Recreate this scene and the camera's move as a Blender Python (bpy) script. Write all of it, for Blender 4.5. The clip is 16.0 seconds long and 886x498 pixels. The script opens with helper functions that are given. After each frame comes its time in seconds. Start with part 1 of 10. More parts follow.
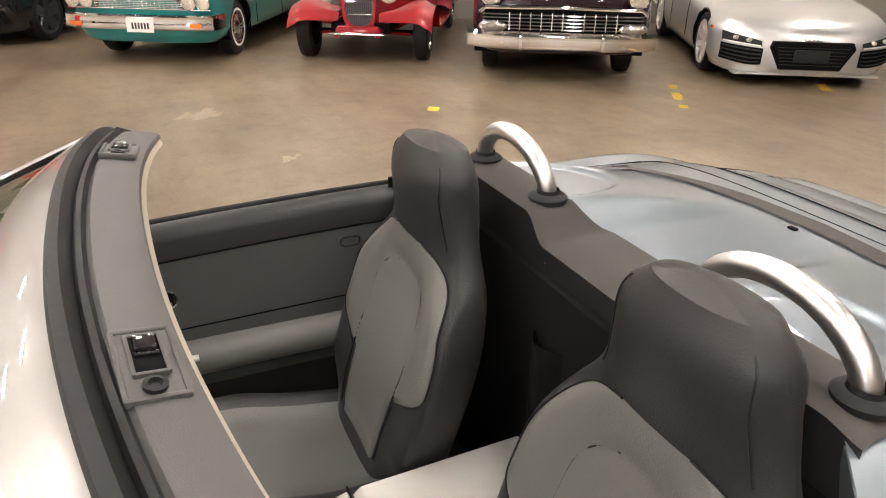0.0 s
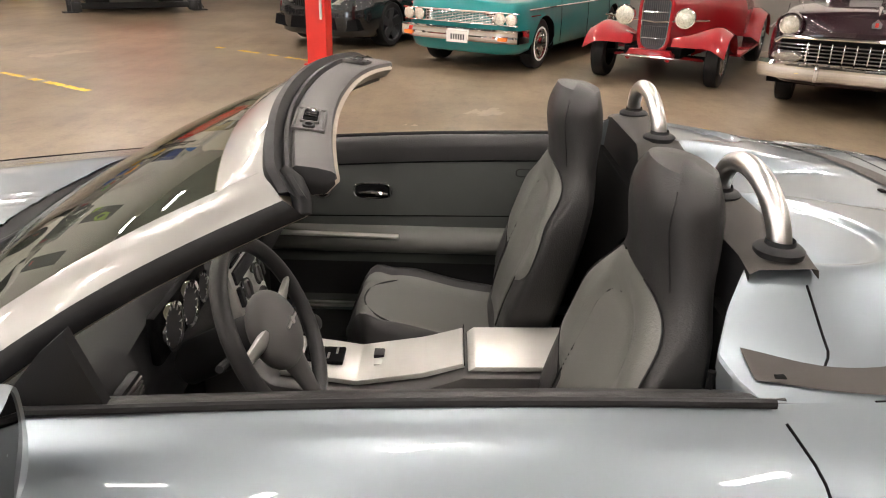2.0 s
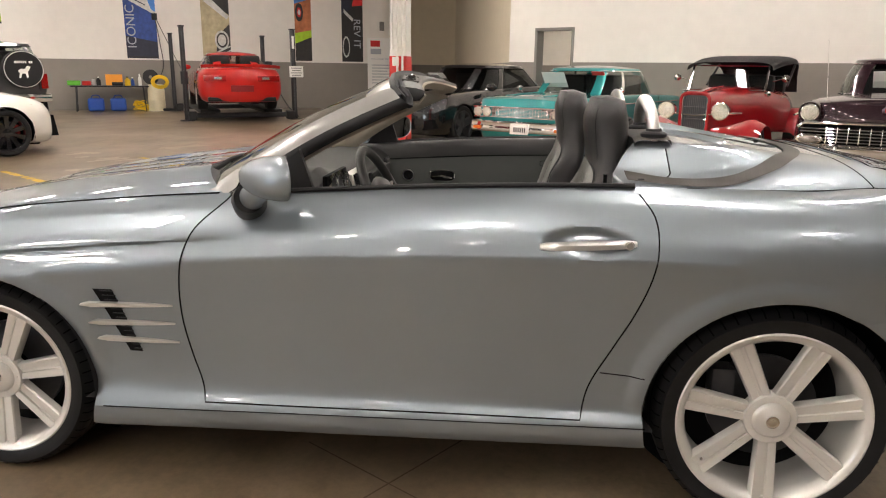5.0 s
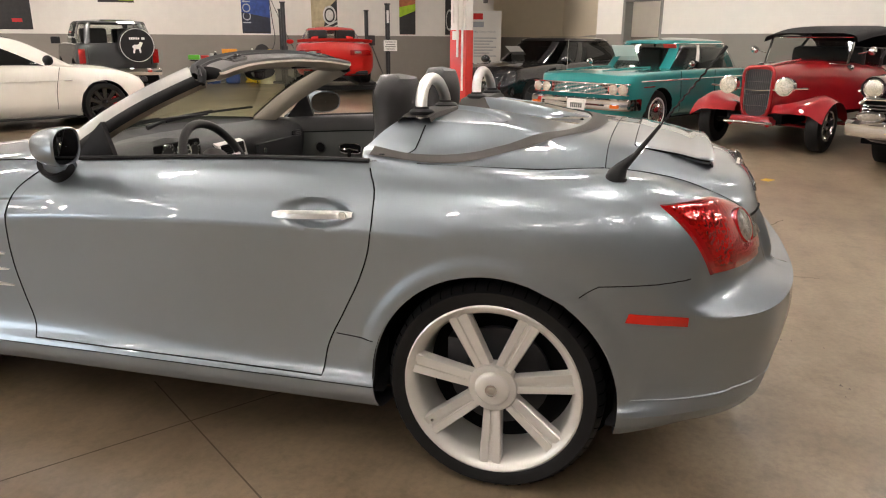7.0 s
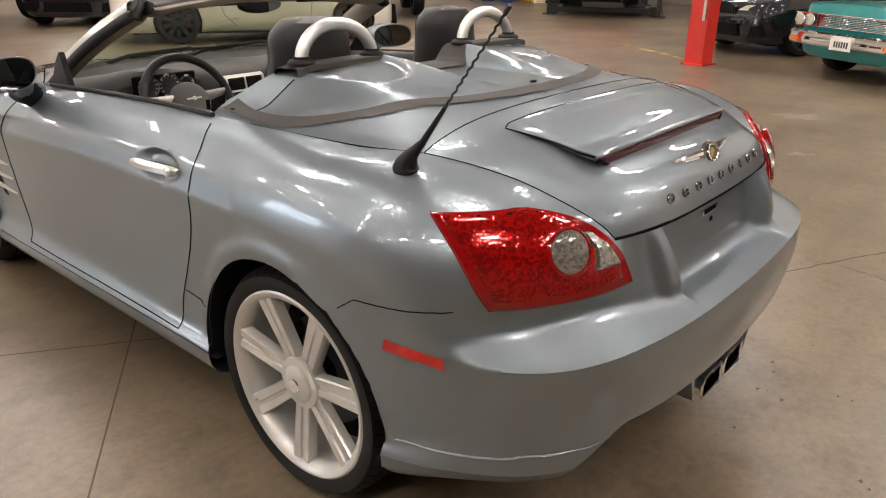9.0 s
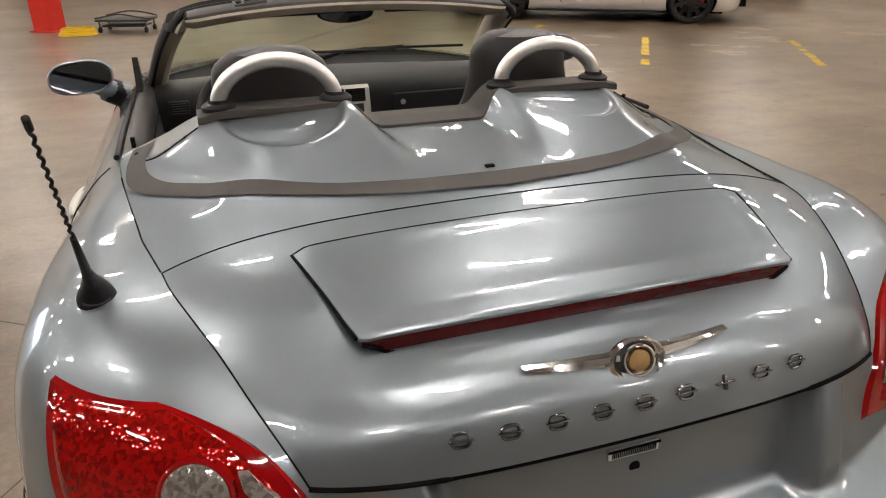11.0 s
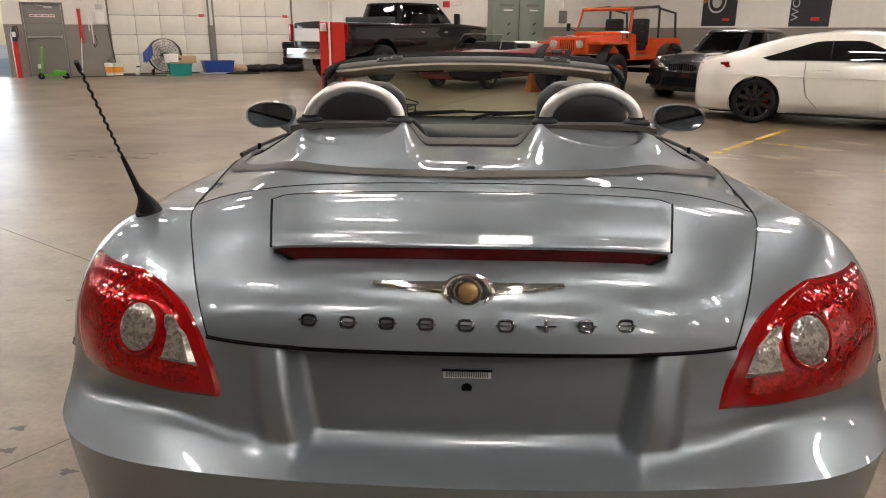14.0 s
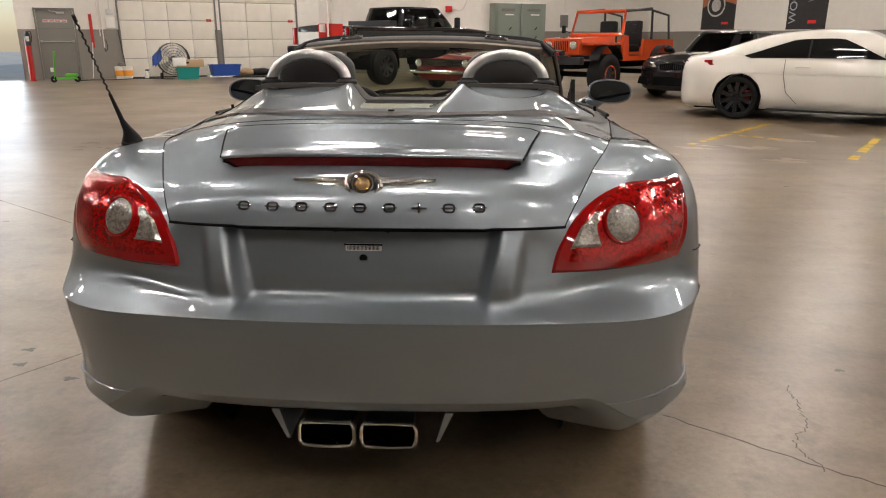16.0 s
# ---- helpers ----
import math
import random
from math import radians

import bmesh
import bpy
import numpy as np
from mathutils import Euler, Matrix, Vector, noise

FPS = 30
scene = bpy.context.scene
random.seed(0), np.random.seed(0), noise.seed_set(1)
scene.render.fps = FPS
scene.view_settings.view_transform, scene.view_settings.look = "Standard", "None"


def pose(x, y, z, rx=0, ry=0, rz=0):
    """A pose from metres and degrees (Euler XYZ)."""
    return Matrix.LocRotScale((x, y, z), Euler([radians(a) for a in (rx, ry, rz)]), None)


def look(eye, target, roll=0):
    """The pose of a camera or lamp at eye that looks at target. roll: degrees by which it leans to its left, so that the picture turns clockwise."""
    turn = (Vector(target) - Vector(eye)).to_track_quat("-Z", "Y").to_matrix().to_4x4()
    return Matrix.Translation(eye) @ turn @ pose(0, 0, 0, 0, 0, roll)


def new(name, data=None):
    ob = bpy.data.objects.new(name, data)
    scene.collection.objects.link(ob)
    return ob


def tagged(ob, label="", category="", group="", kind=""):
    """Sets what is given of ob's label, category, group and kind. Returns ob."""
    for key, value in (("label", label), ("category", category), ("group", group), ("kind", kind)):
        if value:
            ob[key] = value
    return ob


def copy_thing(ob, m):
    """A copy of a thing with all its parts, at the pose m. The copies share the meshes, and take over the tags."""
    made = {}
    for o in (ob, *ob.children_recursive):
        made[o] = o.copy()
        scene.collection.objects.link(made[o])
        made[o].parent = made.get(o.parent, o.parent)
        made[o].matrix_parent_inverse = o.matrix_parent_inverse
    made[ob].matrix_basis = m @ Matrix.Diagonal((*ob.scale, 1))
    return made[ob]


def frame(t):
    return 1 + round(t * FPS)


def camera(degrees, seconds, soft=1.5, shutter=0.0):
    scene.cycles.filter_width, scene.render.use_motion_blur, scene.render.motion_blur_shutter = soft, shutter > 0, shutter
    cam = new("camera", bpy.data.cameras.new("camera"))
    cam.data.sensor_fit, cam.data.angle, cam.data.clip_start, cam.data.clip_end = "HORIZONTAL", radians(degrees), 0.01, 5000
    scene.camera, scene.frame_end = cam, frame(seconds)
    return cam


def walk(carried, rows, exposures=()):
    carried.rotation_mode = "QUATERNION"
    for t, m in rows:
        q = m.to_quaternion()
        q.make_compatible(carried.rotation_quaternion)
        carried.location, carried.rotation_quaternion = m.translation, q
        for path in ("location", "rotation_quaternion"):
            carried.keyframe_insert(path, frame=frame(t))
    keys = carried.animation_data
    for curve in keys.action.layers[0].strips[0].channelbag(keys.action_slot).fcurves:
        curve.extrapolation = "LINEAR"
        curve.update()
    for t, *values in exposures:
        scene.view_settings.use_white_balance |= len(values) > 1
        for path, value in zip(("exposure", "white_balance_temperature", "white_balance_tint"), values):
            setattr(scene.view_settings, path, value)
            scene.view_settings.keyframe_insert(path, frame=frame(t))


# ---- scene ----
cam = camera(63.9, 16.0, soft=1.1)
PATH = [
    (0, (-0.941, 1.111, 1.642), (0.701, 0.354, 0.787), 1.0),
    (0.5, (-0.951, 0.959, 1.634), (0.8, 0.499, 0.783), 1.2),
    (1, (-1.081, 0.905, 1.619), (0.715, 0.652, 0.776), 1.2),
    (1.5, (-1.33, 0.914, 1.595), (0.49, 0.807, 0.775), 1.4),
    (2, (-1.586, 0.885, 1.562), (0.251, 0.888, 0.77), 1.4),
    (2.5, (-1.828, 0.876, 1.522), (0.026, 0.966, 0.777), 1.3),
    (3, (-2.128, 0.92, 1.473), (-0.236, 1.045, 0.836), 1.1),
    (3.5, (-2.371, 0.959, 1.398), (-0.448, 1.09, 0.863), 1.1),
    (3.7, (-2.432, 0.964, 1.379), (-0.504, 1.095, 0.864), 1.0),
    (5.8, (-2.912, 0.391, 1.282), (-0.996, 0.693, 0.793), 0.5),
    (6, (-2.909, 0.273, 1.284), (-0.999, 0.607, 0.793), 0.4),
    (6.5, (-2.888, -0.087, 1.312), (-1.002, 0.339, 0.799), 0.3),
    (7, (-2.745, -0.413, 1.333), (-0.907, 0.14, 0.772), 0.3),
    (7.5, (-2.58, -0.748, 1.368), (-0.823, -0.011, 0.758), 0.3),
    (8, (-2.376, -1.03, 1.376), (-0.734, -0.102, 0.712), 0.4),
    (8.2, (-2.278, -1.116, 1.381), (-0.673, -0.14, 0.694), 0.5),
    (10.3, (-0.997, -1.475, 1.501), (-0.069, 0.079, 0.65), 0.1),
    (10.5, (-0.857, -1.476, 1.517), (-0.008, 0.121, 0.664), -0.1),
    (11, (-0.557, -1.432, 1.524), (0.04, 0.278, 0.675), -0.1),
    (11.5, (-0.292, -1.316, 1.555), (0.116, 0.447, 0.703), 0.1),
    (12, (-0.089, -1.242, 1.563), (0.096, 0.559, 0.715), 0.1),
    (12.5, (0.03, -1.228, 1.514), (0.008, 0.586, 0.672), 0.0),
    (13, (0.024, -1.376, 1.476), (-0.051, 0.465, 0.697), 0.3),
    (13.5, (0.003, -1.64, 1.444), (-0.08, 0.25, 0.795), 0.3),
    (14, (0.004, -1.897, 1.384), (-0.075, 0.013, 0.794), 0.2),
    (14.5, (0.017, -2.092, 1.347), (-0.053, -0.177, 0.775), 0.2),
    (15, (0.039, -2.299, 1.314), (-0.022, -0.382, 0.749), 0.1),
    (15.5, (0.11, -2.409, 1.299), (0.052, -0.492, 0.729), 0.1),
    (16, (0.284, -2.366, 1.273), (0.179, -0.452, 0.701), -0.0),
]
walk(cam, [(t, look(eye, target, roll)) for t, eye, target, roll in PATH], [(0, 0.68), (1.5, 0.68), (3, 0.38), (6, 0.34), (8, 0.26), (10.5, 0.02), (12, -0.20), (16, -0.18)])

# ---------------------------------------------------------------- world and light
world = bpy.data.worlds.new("daylight")
scene.world = world
world.use_nodes = True
wn = world.node_tree.nodes
sky = wn.new("ShaderNodeTexSky")
sky.sky_type = "NISHITA"
sky.sun_disc = False
sky.sun_elevation, sky.sun_rotation = radians(58), radians(330)
world.node_tree.links.new(sky.outputs[0], wn["Background"].inputs[0])
wn["Background"].inputs[1].default_value = 0.12
sun = new("sun", bpy.data.lights.new("sun", "SUN"))
sun.data.energy, sun.data.angle, sun.data.color = 2.5, radians(0.5), (1, 0.95, 0.88)
sun.matrix_world = look((-33, 46, 48), (-18, 20, 0))

# sky light in the open bay
bay = new("bay_daylight", bpy.data.lights.new("bay_daylight", "AREA"))
bay.data.shape, bay.data.size, bay.data.size_y = "RECTANGLE", 4.8, 3.4
bay.data.energy, bay.data.color = 280, (0.80, 0.90, 1.0)
bay.matrix_world = look((-15.95, 18.1, 1.8), (-14.95, 16.37, 1.6))

# ---------------------------------------------------------------- geometry helpers
# A geo is (verts, faces).  Building axes: u along the car row's depth, v along the row.
A30 = radians(30)


def uv(u, v, z=0.0):
    return Vector((u * math.cos(A30) + v * math.sin(A30), -u * math.sin(A30) + v * math.cos(A30), z))


def uvpose(u, v, z=0.0, turn=0.0):
    """A pose at building coordinates; local x is u and local y is v before the turn."""
    p = uv(u, v, z)
    return pose(p.x, p.y, p.z, 0, 0, -30 + turn)


def join(*geos):
    vs, fs = [], []
    for v, f in geos:
        n = len(vs)
        vs += [tuple(p) for p in v]
        fs += [tuple(i + n for i in q) for q in f]
    return vs, fs


def moved(geo, m):
    return [tuple(m @ Vector(p)) for p in geo[0]], list(geo[1])


def mirrored(geo):
    return [(-p[0], p[1], p[2]) for p in geo[0]], [tuple(reversed(q)) for q in geo[1]]


def from_bm(bm):
    bm.verts.ensure_lookup_table()
    bm.verts.index_update()
    geo = [tuple(v.co) for v in bm.verts], [tuple(v.index for v in f.verts) for f in bm.faces]
    bm.free()
    return geo


def box(cx, cy, cz, sx, sy, sz, bevel=0.0, seg=2):
    bm = bmesh.new()
    bmesh.ops.create_cube(bm, size=1)
    bmesh.ops.scale(bm, vec=(sx, sy, sz), verts=bm.verts)
    if bevel:
        bmesh.ops.bevel(bm, geom=bm.edges[:], offset=min(bevel, 0.48 * min(sx, sy, sz)), segments=seg, profile=0.6, affect="EDGES")
    bmesh.ops.translate(bm, vec=(cx, cy, cz), verts=bm.verts)
    return from_bm(bm)


def grid(pts, close_u=False, close_v=False):
    """A surface through an n by m array of points."""
    n, m = len(pts), len(pts[0])
    vs = [tuple(p) for row in pts for p in row]
    fs = []
    for i in range(n if close_u else n - 1):
        for j in range(m if close_v else m - 1):
            a, b = i, (i + 1) % n
            c, d = j, (j + 1) % m
            fs.append((a * m + c, b * m + c, b * m + d, a * m + d))
    return vs, fs


def tube(path, r, seg=8, caps=True, flat=1.0):
    """A round bar along a path; r is one radius or one for each point."""
    path = [Vector(p) for p in path]
    rows = []
    up = None
    for i, p in enumerate(path):
        d = (path[min(i + 1, len(path) - 1)] - path[max(i - 1, 0)]).normalized()
        if up is None:
            up = d.orthogonal().normalized()
        up = (up - d * up.dot(d)).normalized()
        side = d.cross(up)
        rr = r[i] if isinstance(r, (list, tuple)) else r
        rows.append([p + rr * (math.cos(a) * up + math.sin(a) * side * flat) for a in [2 * math.pi * k / seg for k in range(seg)]])
    vs, fs = grid(rows, close_v=True)
    if caps:
        fs.append(tuple(range(seg))[::-1])
        fs.append(tuple((len(rows) - 1) * seg + k for k in range(seg)))
    return vs, fs


def lathe(profile, seg=32, axis="z", caps=False):
    """Turn a profile of (radius, height) about an axis."""
    rows = []
    for r, h in profile:
        row = []
        for k in range(seg):
            a = 2 * math.pi * k / seg
            c, s = r * math.cos(a), r * math.sin(a)
            row.append({"z": (c, s, h), "x": (h, c, s), "y": (c, h, s)}[axis])
        rows.append(row)
    vs, fs = grid(rows, close_v=True)
    if caps:
        fs.append(tuple(range(seg))[::-1])
        fs.append(tuple((len(rows) - 1) * seg + k for k in range(seg)))
    return vs, fs


def prism(poly, h0, h1, axis="z", bevel=0.0):
    """A flat outline given depth along an axis: z (x, y), x (y, z) or y (x, z)."""
    bm = bmesh.new()
    put = {"z": lambda a, b, h: (a, b, h), "x": lambda a, b, h: (h, a, b), "y": lambda a, b, h: (a, h, b)}[axis]
    lo = [bm.verts.new(put(a, b, h0)) for a, b in poly]
    hi = [bm.verts.new(put(a, b, h1)) for a, b in poly]
    n = len(poly)
    bm.faces.new(lo[::-1])
    bm.faces.new(hi)
    for i in range(n):
        bm.faces.new((lo[i], lo[(i + 1) % n], hi[(i + 1) % n], hi[i]))
    bmesh.ops.recalc_face_normals(bm, faces=bm.faces)
    if bevel:
        es = [e for e in bm.edges if abs(sum(v.index for v in e.verts)) >= 0]
        bmesh.ops.bevel(bm, geom=es, offset=bevel, segments=2, profile=0.6, affect="EDGES", clamp_overlap=True)
    return from_bm(bm)


def ball(cx, cy, cz, rx, ry, rz, seg=20, rings=12):
    rows = [[(cx + rx * math.sin(math.pi * i / rings) * math.cos(2 * math.pi * k / seg), cy + ry * math.sin(math.pi * i / rings) * math.sin(2 * math.pi * k / seg),
              cz - rz * math.cos(math.pi * i / rings)) for k in range(seg)] for i in range(rings + 1)]
    return grid(rows, close_v=True)


def slopes(xs, ys):
    n = len(xs)
    if n == 2:
        return [(ys[1] - ys[0]) / (xs[1] - xs[0])] * 2
    d = [(ys[1] - ys[0]) / (xs[1] - xs[0])]
    for i in range(1, n - 1):
        a, c = xs[i] - xs[i - 1], xs[i + 1] - xs[i]
        d.append((a * a * ys[i + 1] + (c * c - a * a) * ys[i] - c * c * ys[i - 1]) / (a * c * (a + c)))
    return d + [(ys[-1] - ys[-2]) / (xs[-1] - xs[-2])]


def spl(xs, ys, x):
    """A smooth curve through the points (xs, ys), at x."""
    d = slopes(xs, ys)
    if not isinstance(x, (int, float)):
        return np.array([spl1(xs, ys, d, float(v)) for v in x])
    return spl1(xs, ys, d, x)


def spl1(xs, ys, d, x):
    i = 0
    while i < len(xs) - 2 and x > xs[i + 1]:
        i += 1
    h = xs[i + 1] - xs[i]
    t = min(max((x - xs[i]) / h, 0.0), 1.0)
    return (2 * t**3 - 3 * t**2 + 1) * ys[i] + (t**3 - 2 * t**2 + t) * h * d[i] + (3 * t**2 - 2 * t**3) * ys[i + 1] + (t**3 - t**2) * h * d[i + 1]


def sstep(a, b, x):
    t = min(max((x - a) / (b - a), 0.0), 1.0)
    return t * t * (3 - 2 * t)


def smooth_path(pts, n=24):
    pts = np.array(pts, float)
    s = np.r_[0, np.cumsum(np.linalg.norm(np.diff(pts, axis=0), axis=1))]
    q = np.linspace(0, s[-1], n)
    return list(zip(*[spl(s, pts[:, k], q) for k in range(pts.shape[1])]))


def part(name, geo, material, parent=None, label="", smooth=True, m=None, angle=38):
    """Link a geo as one mesh object."""
    me = bpy.data.meshes.new(name)
    me.from_pydata(geo[0], [], geo[1])
    bm = bmesh.new()
    bm.from_mesh(me)
    bmesh.ops.remove_doubles(bm, verts=bm.verts, dist=1e-5)
    bmesh.ops.recalc_face_normals(bm, faces=bm.faces)
    if smooth:
        for f in bm.faces:
            f.smooth = True
        lim = radians(angle)
        for e in bm.edges:
            if len(e.link_faces) == 2 and e.calc_face_angle(0) > lim:
                e.smooth = False
    bm.to_mesh(me)
    bm.free()
    for mt in material if isinstance(material, (list, tuple)) else [material]:
        me.materials.append(mt)
    ob = new(name, me)
    if parent is not None:
        ob.parent = parent
    if m is not None:
        ob.matrix_basis = m
    if label:
        tagged(ob, label)
    return ob


def thing(name, label, category, m=None, group="", kind=""):
    ob = new(name)
    ob.empty_display_size = 0.1
    if m is not None:
        ob.matrix_basis = m
    return tagged(ob, label, category, group, kind)


# ---------------------------------------------------------------- materials
MATS = {}


def mat(name, color, rough=0.5, metal=0.0, coat=0.0, vary=0.0, scale=20.0, bump=0.0, bscale=80.0, rvary=0.0, emit=None, strength=1.0, trans=0.0, ior=1.45, spec=0.5, sheen=0.0, coat_rough=0.03, alpha=1.0):
    m = bpy.data.materials.new(name)
    m.use_nodes = True
    nt = m.node_tree
    b = nt.nodes["Principled BSDF"]
    b.inputs["Base Color"].default_value = (*color, 1)
    b.inputs["Roughness"].default_value = rough
    b.inputs["Metallic"].default_value = metal
    b.inputs["Coat Weight"].default_value = coat
    b.inputs["Coat Roughness"].default_value = coat_rough
    b.inputs["Transmission Weight"].default_value = trans
    b.inputs["IOR"].default_value = ior
    b.inputs["Specular IOR Level"].default_value = spec
    b.inputs["Alpha"].default_value = alpha
    if sheen:
        b.inputs["Sheen Weight"].default_value = sheen
    if emit:
        b.inputs["Emission Color"].default_value = (*emit, 1)
        b.inputs["Emission Strength"].default_value = strength
    if vary or bump or rvary:
        tc = nt.nodes.new("ShaderNodeTexCoord")
        n1 = nt.nodes.new("ShaderNodeTexNoise")
        n1.inputs["Scale"].default_value, n1.inputs["Detail"].default_value = scale, 6
        nt.links.new(tc.outputs["Object"], n1.inputs["Vector"])
        n0 = nt.nodes.new("ShaderNodeTexNoise")
        n0.inputs["Scale"].default_value, n0.inputs["Detail"].default_value = scale * 0.12, 4
        nt.links.new(tc.outputs["Object"], n0.inputs["Vector"])
        mix = nt.nodes.new("ShaderNodeMath")
        mix.operation = "ADD"
        nt.links.new(n1.outputs[0], mix.inputs[0])
        nt.links.new(n0.outputs[0], mix.inputs[1])
        if vary:
            r = nt.nodes.new("ShaderNodeMapRange")
            r.inputs[1].default_value, r.inputs[2].default_value = 0.6, 1.4
            r.inputs[3].default_value, r.inputs[4].default_value = 1 - vary, 1 + vary
            nt.links.new(mix.outputs[0], r.inputs[0])
            h = nt.nodes.new("ShaderNodeHueSaturation")
            h.inputs["Color"].default_value = (*color, 1)
            nt.links.new(r.outputs[0], h.inputs["Value"])
            nt.links.new(h.outputs[0], b.inputs["Base Color"])
        if rvary:
            r = nt.nodes.new("ShaderNodeMapRange")
            r.inputs[1].default_value, r.inputs[2].default_value = 0.6, 1.4
            r.inputs[3].default_value, r.inputs[4].default_value = max(rough - rvary, 0.02), min(rough + rvary, 1)
            nt.links.new(mix.outputs[0], r.inputs[0])
            nt.links.new(r.outputs[0], b.inputs["Roughness"])
        if bump:
            n2 = nt.nodes.new("ShaderNodeTexNoise")
            n2.inputs["Scale"].default_value, n2.inputs["Detail"].default_value = bscale, 5
            nt.links.new(tc.outputs["Object"], n2.inputs["Vector"])
            bp = nt.nodes.new("ShaderNodeBump")
            bp.inputs["Strength"].default_value, bp.inputs["Distance"].default_value = bump, 0.002
            nt.links.new(n2.outputs[0], bp.inputs["Height"])
            nt.links.new(bp.outputs[0], b.inputs["Normal"])
    MATS[name] = m
    return m


def car_paint(name, color, metal=0.0, rough=0.35, flake=0.0):
    """Clear-coated paint; flake adds a metallic sparkle."""
    m = mat(name, color, rough, metal, 1.0, vary=0.04, scale=3.0, coat_rough=0.025, spec=0.2)
    if flake:
        nt = m.node_tree
        b = nt.nodes["Principled BSDF"]
        tc = nt.nodes.new("ShaderNodeTexCoord")
        vo = nt.nodes.new("ShaderNodeTexVoronoi")
        vo.inputs["Scale"].default_value = 900
        nt.links.new(tc.outputs["Object"], vo.inputs["Vector"])
        bp = nt.nodes.new("ShaderNodeBump")
        bp.inputs["Strength"].default_value, bp.inputs["Distance"].default_value = flake, 0.0004
        nt.links.new(vo.outputs["Distance"], bp.inputs["Height"])
        nt.links.new(bp.outputs[0], b.inputs["Normal"])
    return m


PAINT = car_paint("blue_grey_metallic_paint", (0.248, 0.280, 0.310), 0.74, 0.36, 0.02)
PAINT.node_tree.nodes["Principled BSDF"].inputs["Specular Tint"].default_value = (0.45, 0.47, 0.50, 1)
SILVER = car_paint("silver_frame_paint", (0.35, 0.342, 0.33), 0.6, 0.3)
# near-black: the shade in gaps, wells and recesses is put into this colour
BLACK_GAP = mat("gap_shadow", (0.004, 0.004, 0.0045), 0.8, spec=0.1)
RUBBER = mat("black_rubber", (0.011, 0.011, 0.012), 0.55, spec=0.3, vary=0.2, scale=30, bump=0.15)
TYRE = mat("tyre_rubber", (0.009, 0.009, 0.0095), 0.5, spec=0.25, vary=0.25, scale=25, bump=0.25, bscale=120)
TRIMGREY = mat("grey_brown_trim", (0.050, 0.046, 0.042), 0.62, spec=0.3, vary=0.06, bump=0.1, bscale=300)
DARKPLASTIC = mat("dark_plastic", (0.014, 0.014, 0.015), 0.5, spec=0.3, vary=0.1, bump=0.25, bscale=400)
GREYPLASTIC = mat("grey_soft_plastic", (0.078, 0.075, 0.073), 0.55, vary=0.06, bump=0.2, bscale=450)
BEIGE = mat("beige_headliner", (0.42, 0.37, 0.30), 0.8, vary=0.05)
LEATHER_D = mat("charcoal_leather", (0.024, 0.0232, 0.0236), 0.42, spec=0.35, vary=0.08, scale=14, bump=0.35, bscale=260, rvary=0.06)
LEATHER_G = mat("grey_green_leather", (0.118, 0.119, 0.110), 0.42, vary=0.07, scale=14, bump=0.35, bscale=260, rvary=0.06)
DOORCARD = mat("slate_door_vinyl", (0.055, 0.06, 0.057), 0.5, vary=0.06, scale=12, bump=0.3, bscale=300)
CARPET = mat("black_carpet", (0.008, 0.008, 0.008), 0.95, spec=0.1, bump=0.6, bscale=500)
SATIN = mat("satin_silver", (0.66, 0.65, 0.63), 0.3, 0.9, vary=0.05, scale=40)
BRUSHED = mat("brushed_aluminium", (0.72, 0.71, 0.7), 0.33, 1.0, vary=0.08, scale=60, bump=0.05, bscale=200, rvary=0.06)
CONSOLE = mat("silver_console_paint", (0.56, 0.55, 0.52), 0.35, 0.35, vary=0.04)
RIM = mat("silver_wheel_paint", (0.64, 0.62, 0.585), 0.30, 0.40, 0.4, vary=0.04)
CHROME = mat("chrome", (0.85, 0.85, 0.86), 0.05, 1.0, vary=0.05, scale=30)
# colour darkened to put a dark reflection into the mirrors
MIRROR = mat("darkened_mirror_glass", (0.16, 0.165, 0.17), 0.01, 1.0)
BADGE = mat("badge_chrome", (0.88, 0.87, 0.86), 0.16, 1.0, vary=0.05, scale=60)
DARKCHROME = mat("dark_chrome", (0.30, 0.30, 0.31), 0.12, 1.0)
DARKMETAL = mat("dark_metal", (0.06, 0.06, 0.065), 0.45, 0.7, vary=0.15)
WHITE = mat("white_plastic", (0.78, 0.77, 0.74), 0.4, vary=0.04)
GOLD = mat("gold_badge", (0.62, 0.42, 0.2), 0.25, 1.0, vary=0.2, scale=120)
REDPLASTIC = mat("red_plastic", (0.5, 0.02, 0.015), 0.35, coat=0.3)


